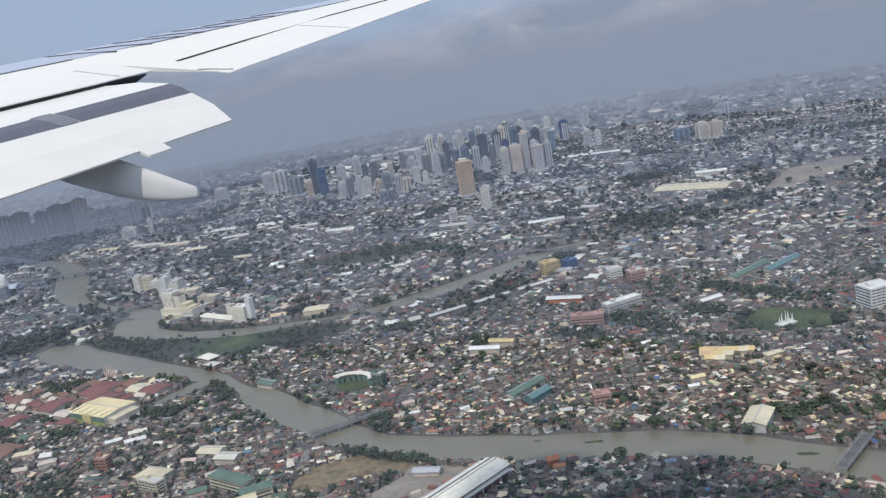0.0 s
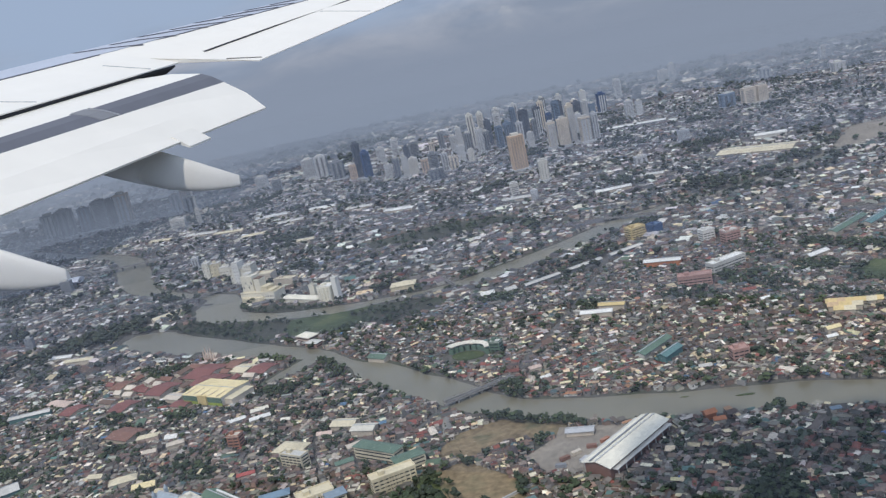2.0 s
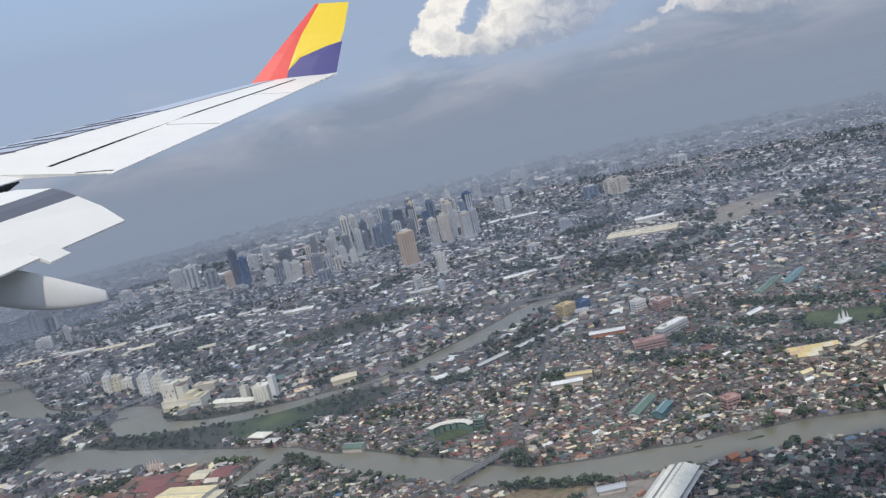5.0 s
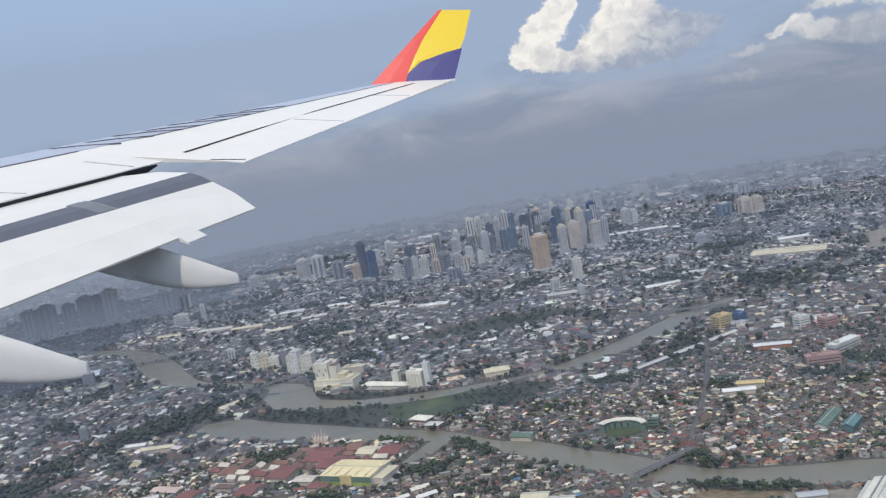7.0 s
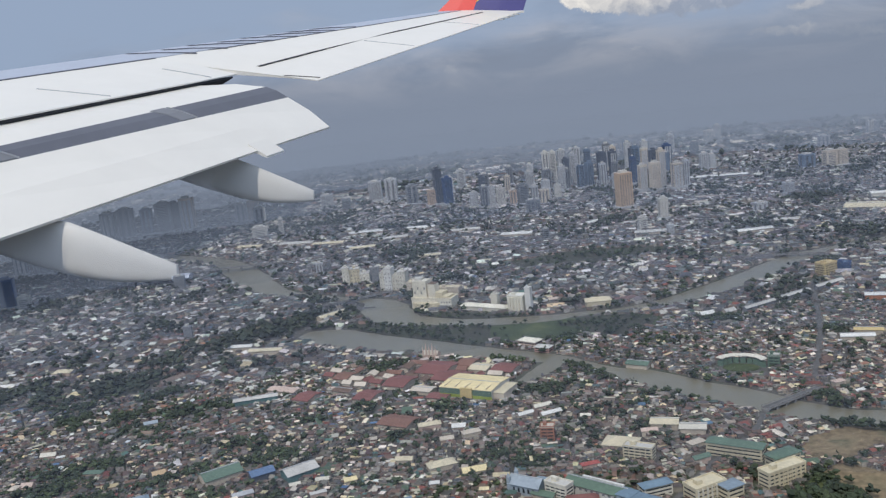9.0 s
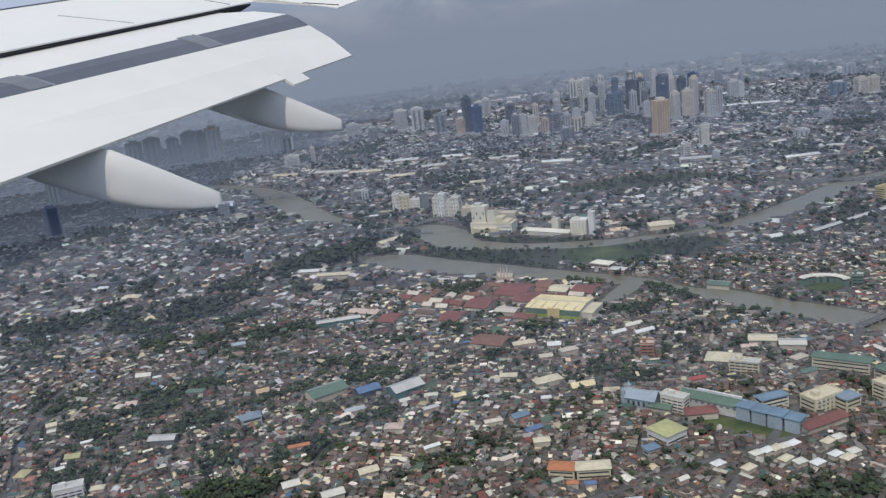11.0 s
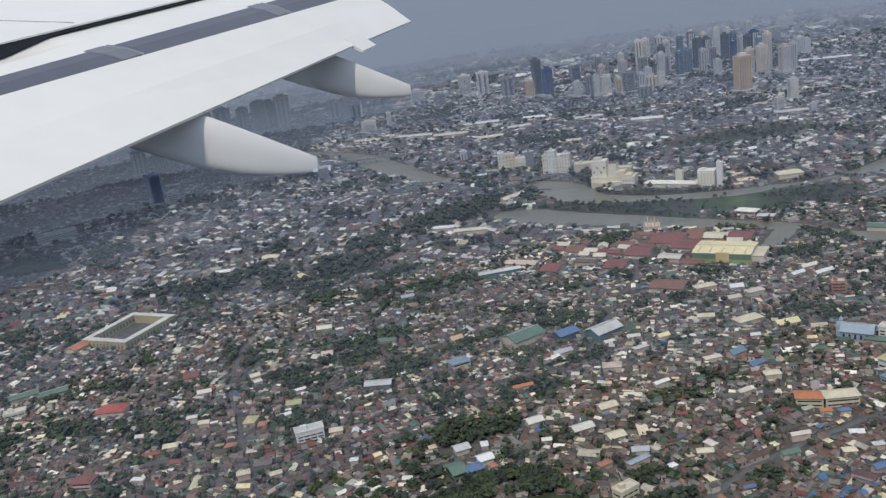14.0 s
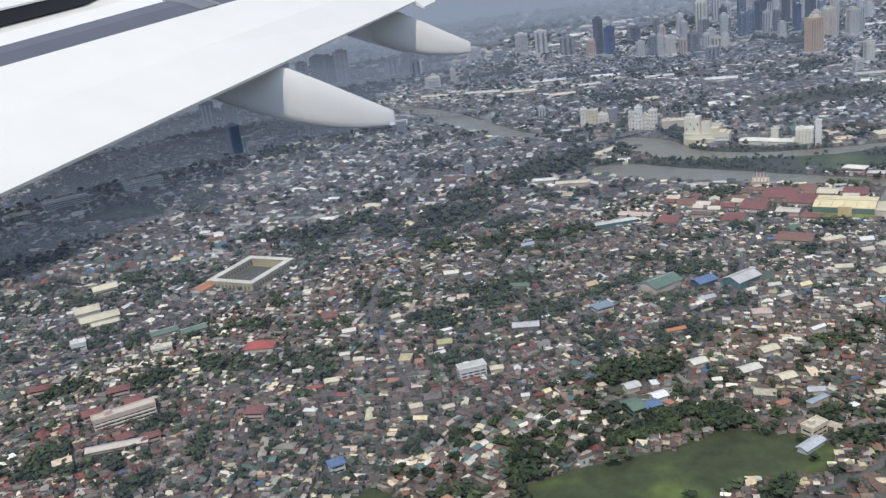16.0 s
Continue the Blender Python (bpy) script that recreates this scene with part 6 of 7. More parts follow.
roofed_hall(23, 374, 7.4, 3.3, 2.5, 14, "teal", "teal", False)
roofed_hall(-1, 407, 9.8, 4.5, 2.8, 4, "beige", "beige", True)
roofed_hall(19, 339, 5.1, 3.2, 2.9, -13, "orange", "orange", True)
roofed_hall(26, 337, 5.1, 3.2, 2.6, -9, "blue", "blue", True)
roofed_hall(21, 320, 6.2, 4.2, 2.3, -18, "white", "white", False)
roofed_hall(38, 319, 7.2, 4.6, 2.8, -7, "mist", "grey", False)
roofed_hall(-39, 327, 7.3, 4.5, 2.4, -13, "cream", "cream", True)
roofed_hall(11, 308, 5.6, 4.2, 2.5, -12, "cream", "cream", True)
roofed_hall(0, 325, 8.8, 3.2, 3.2, -3, "beige", "beige", False)
roofed_hall(-10, 314, 8.1, 3.9, 2.8, 1, "green", "green", False)
roofed_hall(14, 304, 5.1, 3.6, 3.1, 18, "green", "green", False)
roofed_hall(15, 294, 7.5, 4.3, 2.7, 10, "blue", "blue", False)
roofed_hall(62, 329, 5.2, 3.2, 2.4, 21, "ivory", "pale cream", False)
roofed_hall(29, 295, 10.2, 3.3, 2.3, 17, "peach", "peach", True)
roofed_hall(104, 492, 14.1, 5.0, 2.7, 14, "white", "white", False)
roofed_hall(121, 480, 6.4, 3.7, 2.8, -15, "ivory", "pale cream", False)
roofed_hall(23, 308, 4.8, 3.2, 2.6, -6, "pale", "pale grey", True)
roofed_hall(-55, 321, 3.5, 3.2, 2.5, 18, "white", "white", True)
roofed_hall(42, 477, 8.4, 5.5, 2.7, 2, "beige", "beige", False)
roofed_hall(-228, 721, 16.6, 10.4, 2.6, -10, "cream", "cream", True)
roofed_hall(-214, 731, 10.6, 7.0, 2.5, -14, "white", "white", True)
roofed_hall(-188, 543, 10.2, 6.3, 2.4, -6, "ivory", "pale cream", False)
roofed_hall(-153, 504, 12.6, 6.0, 2.7, -17, "green", "green", True)
roofed_hall(-29, 447, 6.6, 4.1, 2.9, 11, "ivory", "pale cream", False)
roofed_hall(-19, 445, 7.1, 4.5, 2.6, -8, "butter", "butter-yellow", False)
roofed_hall(27, 499, 12.0, 5.5, 3.1, 5, "cream", "cream", True)
roofed_hall(58, 480, 9.9, 5.7, 2.9, 17, "beige", "beige", True)
roofed_hall(19, 461, 8.4, 5.7, 3.1, -19, "cream", "cream", False)
roofed_hall(-40, 448, 6.1, 3.6, 2.5, 12, "ivory", "pale cream", False)
roofed_hall(-67, 594, 21.2, 6.0, 2.9, -18, "paleblue", "pale blue", False)
roofed_hall(-65, 610, 21.7, 7.1, 2.5, -3, "beige", "beige", False)
roofed_hall(122, 440, 15.6, 7.5, 2.3, -18, "ivory", "pale cream", True)
roofed_hall(106, 419, 10.6, 4.7, 2.3, 6, "crimson", "crimson", True)
roofed_hall(146, 446, 9.7, 4.9, 3.2, -12, "salmon", "salmon", False)
roofed_hall(163, 425, 10.0, 6.5, 2.2, 20, "beige", "beige", True)
roofed_hall(158, 407, 10.7, 5.2, 2.6, 14, "green", "green", False)
roofed_hall(-115, 490, 7.9, 6.6, 2.3, 16, "peach", "peach", False)
roofed_hall(-185, 504, 12.8, 7.4, 2.9, -14, "peach", "peach", True)
roofed_hall(-90, 463, 8.6, 4.4, 3.1, -12, "white", "white", False)
roofed_hall(275, 637, 10.5, 7.9, 2.6, 17, "pale", "pale grey", False)
roofed_hall(258, 638, 12.0, 7.7, 2.6, 8, "white", "white", False)
roofed_hall(102, 505, 12.4, 5.2, 2.6, 11, "ivory", "pale cream", False)
roofed_hall(90, 496, 10.9, 4.4, 2.8, 18, "white", "white", False)
roofed_hall(387, 617, 22.3, 7.1, 2.8, 13, "white", "white", True)
roofed_hall(429, 654, 13.9, 9.0, 2.7, -6, "pale", "pale grey", True)
roofed_hall(446, 655, 9.6, 7.4, 2.5, 75, "salmon", "salmon", True)
roofed_hall(461, 701, 11.4, 8.8, 3.0, 108, "pale", "pale grey", True)
roofed_hall(454, 466, 19.0, 7.3, 2.4, -19, "butter", "butter-yellow", True)
roofed_hall(438, 475, 15.9, 7.3, 2.2, -8, "butter", "butter-yellow", True)
roofed_hall(472, 450, 12.5, 5.9, 3.0, 13, "cream", "cream", True)
roofed_hall(414, 502, 6.6, 3.9, 2.7, 7, "white", "white", False)
roofed_hall(267, 473, 7.8, 5.4, 3.1, 10, "salmon", "salmon", True)
roofed_hall(270, 457, 6.4, 3.6, 2.7, 14, "white", "white", False)
roofed_hall(298, 452, 5.8, 3.6, 2.3, 9, "white", "white", False)
roofed_hall(329, 448, 6.8, 5.2, 2.3, 80, "teal", "teal", False)
roofed_hall(370, 435, 6.3, 6.0, 3.1, 12, "pink", "pink", False)
roofed_hall(350, 425, 7.3, 3.8, 2.5, -10, "pale", "pale grey", False)
roofed_hall(424, 436, 8.9, 4.8, 3.1, 5, "butter", "butter-yellow", False)
roofed_hall(419, 427, 6.4, 3.6, 2.3, 2, "white", "white", False)
roofed_hall(433, 369, 6.0, 5.9, 2.2, 78, "beige", "beige", False)
roofed_hall(335, 363, 6.0, 4.4, 3.1, -6, "orange", "orange", False)
roofed_hall(383, 349, 5.0, 3.7, 2.7, -3, "sky", "light blue", True)


# groves that stand out dark between the roofs
WOODS = []


def wood(x, y, a, b, ang):
    WOODS.append((x, y, a, b, radians(ang)))


wood(-1, 792, 10, 26, -8)
wood(-24, 842, 26, 10, -42)
wood(-38, 866, 12, 14, -40)
wood(-132, 417, 10, 13, -20)
wood(-141, 466, 12, 11, -22)
wood(-91, 487, 6, 7, -23)
wood(-53, 448, 6, 6, -22)
wood(-25, 374, 9, 6, -20)
wood(-7, 332, 5, 4, -19)
wood(-143, 367, 6, 9, -19)
wood(-114, 360, 3, 5, -19)
wood(-76, 349, 3, 5, -20)
wood(-57, 316, 5, 4, -18)
wood(-64, 506, 5, 6, -24)
wood(-48, 481, 4, 6, -24)
wood(5, 394, 4, 4, -22)
wood(-155, 359, 5, 4, -19)
wood(-57, 359, 3, 3, -20)
wood(335, 665, 22, 50, -50)
wood(340, 737, 12, 31, -53)
wood(405, 738, 12, 16, -56)
wood(455, 789, 26, 16, -59)
wood(506, 802, 30, 19, -62)
wood(551, 819, 27, 21, -65)
wood(606, 862, 25, 26, -68)
wood(657, 898, 27, 22, -71)
wood(505, 564, 50, 11, -55)
wood(421, 549, 28, 15, -50)
wood(454, 486, 25, 5, -49)
wood(498, 838, 35, 26, -63)
wood(464, 544, 15, 13, -52)
wood(381, 541, 20, 9, -48)
wood(314, 567, 18, 12, -46)
wood(483, 502, 14, 14, -51)
wood(442, 923, 25, 24, -62)
wood(-229, 516, 20, 13, -23)
wood(-331, 506, 13, 11, -21)
wood(-311, 455, 15, 10, -20)
wood(-283, 451, 19, 10, -20)
wood(-149, 463, 13, 12, -22)
wood(-130, 431, 10, 12, -21)
wood(-113, 482, 9, 10, -23)
wood(-85, 454, 18, 7, -23)
wood(-31, 379, 14, 9, -21)
wood(79, 434, 15, 10, -25)
wood(-9, 328, 6, 5, -19)
wood(-196, 464, 9, 10, -22)
wood(-199, 418, 18, 8, -20)
wood(67, 340, 7, 6, -21)
wood(-90, 363, 8, 5, -20)
wood(-127, 362, 6, 7, -19)
wood(-263, 490, 14, 7, -22)
wood(38, 390, 11, 7, -22)
wood(12, 350, 6, 5, -20)
wood(-146, 368, 10, 7, -19)
wood(-4, 388, 10, 5, -22)
wood(-50, 441, 7, 7, -23)
wood(-67, 517, 14, 7, -25)
wood(-167, 490, 10, 10, -23)
wood(-291, 393, 14, 8, -18)
wood(-307, 508, 15, 8, -22)
wood(41, 312, 6, 5, -19)
wood(21, 561, 18, 7, -28)
wood(-272, 636, 19, 8, -26)
wood(-119, 541, 17, 6, -25)
wood(143, 643, 25, 15, -28)
wood(200, 645, 19, 18, -28)
wood(141, 562, 15, 5, -56)
wood(150, 545, 12, 7, -50)
wood(105, 532, 17, 8, -24)
wood(-2, 547, 15, 8, -23)
wood(48, 526, 14, 8, -23)
wood(183, 404, 9, 8, -21)
wood(190, 369, 14, 11, -20)
wood(71, 447, 15, 9, -21)
wood(-145, 711, 31, 13, -26)
wood(-139, 565, 20, 9, -22)
wood(-201, 632, 23, 9, -23)
wood(-85, 668, 28, 10, -25)
wood(269, 624, 23, 12, -29)
wood(335, 658, 24, 14, -31)
wood(210, 593, 19, 9, -27)


def in_woods(x, y, rag):
    """Inside one of the groves; rag blurs their outlines."""
    hit = np.zeros(len(x), bool)
    for cx, cy, a, b, ang in WOODS:
        u, v = (x - cx) * math.cos(ang) + (y - cy) * math.sin(ang), -(x - cx) * math.sin(ang) + (y - cy) * math.cos(ang)
        hit |= (u / a) ** 2 + (v / b) ** 2 < rag
    return hit


def in_view(x, y):
    return (x > -260 - y * 0.43) & (x < np.maximum(315 + y * 0.55, 125 + y * 0.85))


def plots(y0, y1, cell, spacing, seed):
    """Building plots: patches of street grid, each turned its own way."""
    rs = np.random.RandomState(seed)
    x0, x1 = -300 - y1 * 0.45, 330 + y1 * 0.85
    gx, gy = np.meshgrid(np.arange(x0, x1, spacing), np.arange(y0 - spacing, y1 + spacing, spacing))
    sx, sy = (gx + rs.uniform(-0.4, 0.4, gx.shape) * spacing).ravel(), (gy + rs.uniform(-0.4, 0.4, gy.shape) * spacing).ravel()
    out = []
    for i in range(len(sx)):
        if not (-400 - sy[i] * 0.45 < sx[i] < 430 + sy[i] * 0.85):
            continue
        ang = rs.choice([-0.45, -0.4, 0.3, 0.1, 0.7, -0.2]) + rs.normal(0, 0.08)
        k = int(spacing * 0.95 / cell)
        u, v = np.meshgrid(np.arange(-k, k + 1), np.arange(-k, k + 1))
        keep = ((u % 13) != 0) & ((v % 21) != 0)
        u, v = u[keep] * cell + rs.normal(0, cell * 0.2, keep.sum()), v[keep] * cell * 0.92 + rs.normal(0, cell * 0.2, keep.sum())
        x, y = sx[i] + u * math.cos(ang) - v * math.sin(ang), sy[i] + u * math.sin(ang) + v * math.cos(ang)
        near = np.argsort((sx - sx[i]) ** 2 + (sy - sy[i]) ** 2)[1:10]
        own = np.ones(len(x), bool)
        d0 = (x - sx[i]) ** 2 + (y - sy[i]) ** 2
        for j in near:
            own &= d0 <= (x - sx[j]) ** 2 + (y - sy[j]) ** 2
        own &= (y >= y0) & (y < y1) & in_view(x, y)
        n = own.sum()
        out.append(np.stack([x[own], y[own], np.full(n, ang) + rs.normal(0, 0.13, n) + rs.randint(0, 2, n) * math.pi / 2, np.full(n, i)], 1))
    return np.concatenate(out)


def place(x, y, ang, shape):
    """shape (n, k, 3) turned and moved to each plot."""
    c, s = np.cos(ang)[:, None], np.sin(ang)[:, None]
    return np.stack([x[:, None] + shape[..., 0] * c - shape[..., 1] * s, y[:, None] + shape[..., 0] * s + shape[..., 1] * c, shape[..., 2]], -1)


def corners(hw, hd, z):
    n = len(hw)
    z = np.broadcast_to(z, (n,))
    return np.stack([np.stack([sx * hw, sy * hd, z], -1) for sx, sy in ((-1, -1), (1, -1), (1, 1), (-1, 1))], 1)


def roof_paint(n, district, rs, far):
    bias = np.random.RandomState(5).dirichlet(ROOF_P * 14, 4000)[district.astype(int) % 4000]
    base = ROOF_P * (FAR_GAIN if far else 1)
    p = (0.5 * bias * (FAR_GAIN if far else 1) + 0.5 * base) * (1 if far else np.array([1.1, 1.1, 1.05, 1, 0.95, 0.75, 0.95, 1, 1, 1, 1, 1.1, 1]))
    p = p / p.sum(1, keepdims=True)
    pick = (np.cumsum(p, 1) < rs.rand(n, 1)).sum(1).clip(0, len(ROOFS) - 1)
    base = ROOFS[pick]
    # haze put into the far paints: greyer, and dark roofs bluer
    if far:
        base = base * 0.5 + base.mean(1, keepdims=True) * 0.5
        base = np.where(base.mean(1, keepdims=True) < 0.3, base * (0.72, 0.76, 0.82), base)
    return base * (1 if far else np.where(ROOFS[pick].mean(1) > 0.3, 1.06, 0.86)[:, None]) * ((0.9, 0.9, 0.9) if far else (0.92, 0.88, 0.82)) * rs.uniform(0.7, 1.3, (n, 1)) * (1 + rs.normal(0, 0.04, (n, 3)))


def add_gables(batch, x, y, ang, w, d, h, rise, roof, wall, kind, windows):
    n = len(x)
    hw, hd = w / 2, d / 2
    low, eave = corners(hw, hd, 0.0), corners(hw, hd, h)
    over = 0.28
    if kind == "gable":
        apex = np.stack([np.stack([s * hw, 0 * hw, h + rise], -1) for s in (-1, 1)], 1)
        drop = rise * over / hd
        re = corners(hw + over, hd + over, h - drop + 0.1)
        ra = np.stack([np.stack([s * (hw + over), 0 * hw, h + rise + 0.1], -1) for s in (-1, 1)], 1)
        v = np.concatenate([low, eave, apex, re, ra], 1)
        faces = [(0, 1, 5, 4), (1, 2, 6, 5), (2, 3, 7, 6), (3, 0, 4, 7), (5, 6, 9), (7, 4, 8), (10, 11, 15, 14), (12, 13, 14, 15)]
        mats = [W_WALL] * 6 + [W_ROOF] * 2
    elif kind == "hip":
        re = corners(hw + over, hd + over, h)
        rr = np.maximum(hw - hd, 0.2)
        ra = np.stack([np.stack([s * rr, 0 * hw, h + rise], -1) for s in (-1, 1)], 1)
        v = np.concatenate([low, eave, re, ra], 1)
        faces = [(0, 1, 5, 4), (1, 2, 6, 5), (2, 3, 7, 6), (3, 0, 4, 7), (8, 9, 13, 12), (9, 10, 13), (10, 11, 12, 13), (11, 8, 12)]
        mats = [W_WALL] * 4 + [W_ROOF] * 4
    elif kind == "lean":
        hi = eave.copy()
        hi[:, 2:, 2] += rise[:, None]
        re = corners(hw + over, hd + over, h + 0.08)
        re[:, 2:, 2] += rise[:, None]
        v = np.concatenate([low, hi, re], 1)
        faces = [(0, 1, 5, 4), (1, 2, 6, 5), (2, 3, 7, 6), (3, 0, 4, 7), (8, 9, 10, 11)]
        mats = [W_WALL] * 4 + [W_ROOF]
    else:
        re, rt = corners(hw + 0.12, hd + 0.12, h), corners(hw + 0.12, hd + 0.12, h + 0.3)
        v = np.concatenate([low, eave, re, rt], 1)
        faces = [(0, 1, 5, 4), (1, 2, 6, 5), (2, 3, 7, 6), (3, 0, 4, 7), (8, 9, 13, 12), (9, 10, 14, 13), (10, 11, 15, 14), (11, 8, 12, 15), (12, 13, 14, 15)]
        mats = [W_WALL] * 8 + [W_ROOF]
    tints = np.stack([roof if m == W_ROOF else wall for m in mats], 1)
    batch.add(place(x, y, ang, v), faces, mats, tints)
    if windows:
        for u in (-0.45, 0.4):
            q = np.stack([np.stack([u * hw + a, -hd - 0.03, h * b], -1) for a, b in ((-0.35, 0.42), (0.35, 0.42), (0.35, 0.78), (-0.35, 0.78))], 1)
            batch.add(place(x, y, ang, q), [(0, 1, 2, 3)], [W_GLASS], np.full((n, 1, 3), 0.04))


def houses(batch, p, cell, seed, windows, high):
    rs = np.random.RandomState(seed)
    n = len(p)
    x, y, ang, dist = p.T
    w, d = cell * np.clip(rs.lognormal(0.06, 0.42, n), 0.5, 2.6), cell * np.clip(rs.lognormal(-0.2, 0.3, n), 0.4, 1.6)
    big = rs.rand(n) < 0.09
    w, d = np.where(big, w * rs.uniform(1.5, 2.6, n), w), np.where(big, d * 1.5, d)
    h = np.where(rs.rand(n) < 0.35, rs.uniform(3.2, 4.6, n), rs.uniform(1.9, 3.0, n)) * high
    tall = rs.rand(n) < 0.006
    h = np.where(tall, h * rs.uniform(1.3, 1.9, n), h)
    rise = d * rs.uniform(0.12, 0.3, n)
    # with distance more roofs take the haze-greyed paints
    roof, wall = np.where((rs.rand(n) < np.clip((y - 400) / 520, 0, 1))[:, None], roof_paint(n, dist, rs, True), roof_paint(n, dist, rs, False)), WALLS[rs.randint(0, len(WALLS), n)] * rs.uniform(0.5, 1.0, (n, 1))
    kind = rs.rand(n)
    kind = np.where(tall, 0.99, kind)
    for name, lo, hi in (("gable", 0, 0.5), ("lean", 0.5, 0.72), ("hip", 0.72, 0.84), ("flat", 0.84, 1.01)):
        s = (kind >= lo) & (kind < hi)
        if s.any():
            add_gables(batch, x[s], y[s], ang[s], w[s], d[s], h[s], rise[s], roof[s], wall[s], name, windows)
    if windows:
        # sheds, porches and upper rooms built against the houses
        s = (rs.rand(n) < 0.5) & (y < 520)
        k = s.sum()
        side, across = rs.choice([-1, 1], k), rs.uniform(-0.35, 0.35, k)
        ex, ey = across * w[s], side * d[s] * rs.uniform(0.35, 0.65, k)
        c, sn = np.cos(ang[s]), np.sin(ang[s])
        paint = roof_paint(k, dist[s], rs, False) * rs.uniform(0.6, 1.1, (k, 1))
        add_gables(batch, x[s] + ex * c - ey * sn, y[s] + ex * sn + ey * c, ang[s] + rs.normal(0, 0.05, k), w[s] * rs.uniform(0.3, 0.7, k), d[s] * rs.uniform(0.3, 0.6, k), h[s] * rs.choice([0.62, 0.75, 1.28], k), d[s] * rs.uniform(0.03, 0.14, k), paint, wall[s], "lean", False)


OCTA = np.array([(1, 0, 0), (0, 1, 0), (-1, 0, 0), (0, -1, 0), (0, 0, 1), (0, 0, -0.7), (0.6, 0.6, 0.5), (-0.6, 0.6, 0.45), (-0.6, -0.6, 0.5), (0.6, -0.6, 0.45)])
OCTA_F = [(4, 6, 7), (4, 7, 8), (4, 8, 9), (4, 9, 6), (0, 1, 6), (1, 2, 7), (2, 3, 8), (3, 0, 9), (1, 7, 6), (2, 8, 7), (3, 9, 8), (0, 6, 9), (1, 0, 5), (2, 1, 5), (3, 2, 5), (0, 3, 5)]


def crowns(batch, x, y, size, clumps, seed, lift=0.55, wisps=0, haze_tint=(1, 1, 1)):
    """Tree crowns of several ragged clumps each, with loose tufts at the edge."""
    rs = np.random.RandomState(seed)
    n = len(x)
    shade = LEAVES[rs.randint(0, 4, n)] * rs.uniform(0.7, 1.25, (n, 1)) * haze_tint
    for k in range(clumps):
        a, r = rs.uniform(0, 6.28, n), size * rs.uniform(0.1, 0.42, n) * (0 if clumps == 1 else 1)
        s = size * rs.uniform(0.24, 0.42, n) * (1.5 if clumps == 1 else 1)
        c = np.stack([x + r * np.cos(a), y + r * np.sin(a), size * (lift + rs.uniform(-0.12, 0.38, n))], -1)
        v = OCTA[None] * (1 + rs.uniform(-0.35, 0.35, (n, 10, 1))) * s[:, None, None] * np.array([1, 1, 0.8]) + rs.normal(0, 0.12, (n, 10, 3)) * s[:, None, None]
        t = (shade * rs.uniform(0.8, 1.25, (n, 1)))[:, None] * rs.uniform(0.8, 1.2, (n, len(OCTA_F), 1))
        batch.add(v + c[:, None], OCTA_F, [0] * len(OCTA_F), t)
    for k in range(wisps):
        a, e = rs.uniform(0, 6.28, n), rs.uniform(-0.2, 1.2, n)
        c = np.stack([x + size * 0.5 * np.cos(a) * np.cos(e), y + size * 0.5 * np.sin(a) * np.cos(e), size * (lift + 0.1 + 0.42 * np.sin(e))], -1)
        v = rs.normal(0, 0.13, (n, 4, 3)) * size[:, None, None]
        batch.add(v + c[:, None], [(0, 1, 2), (0, 2, 3)], [0, 0], np.repeat((shade * 1.1)[:, None], 2, 1))
    return shade


CITY_MATS = [M["roof"], M["wall"], M["glass"]]
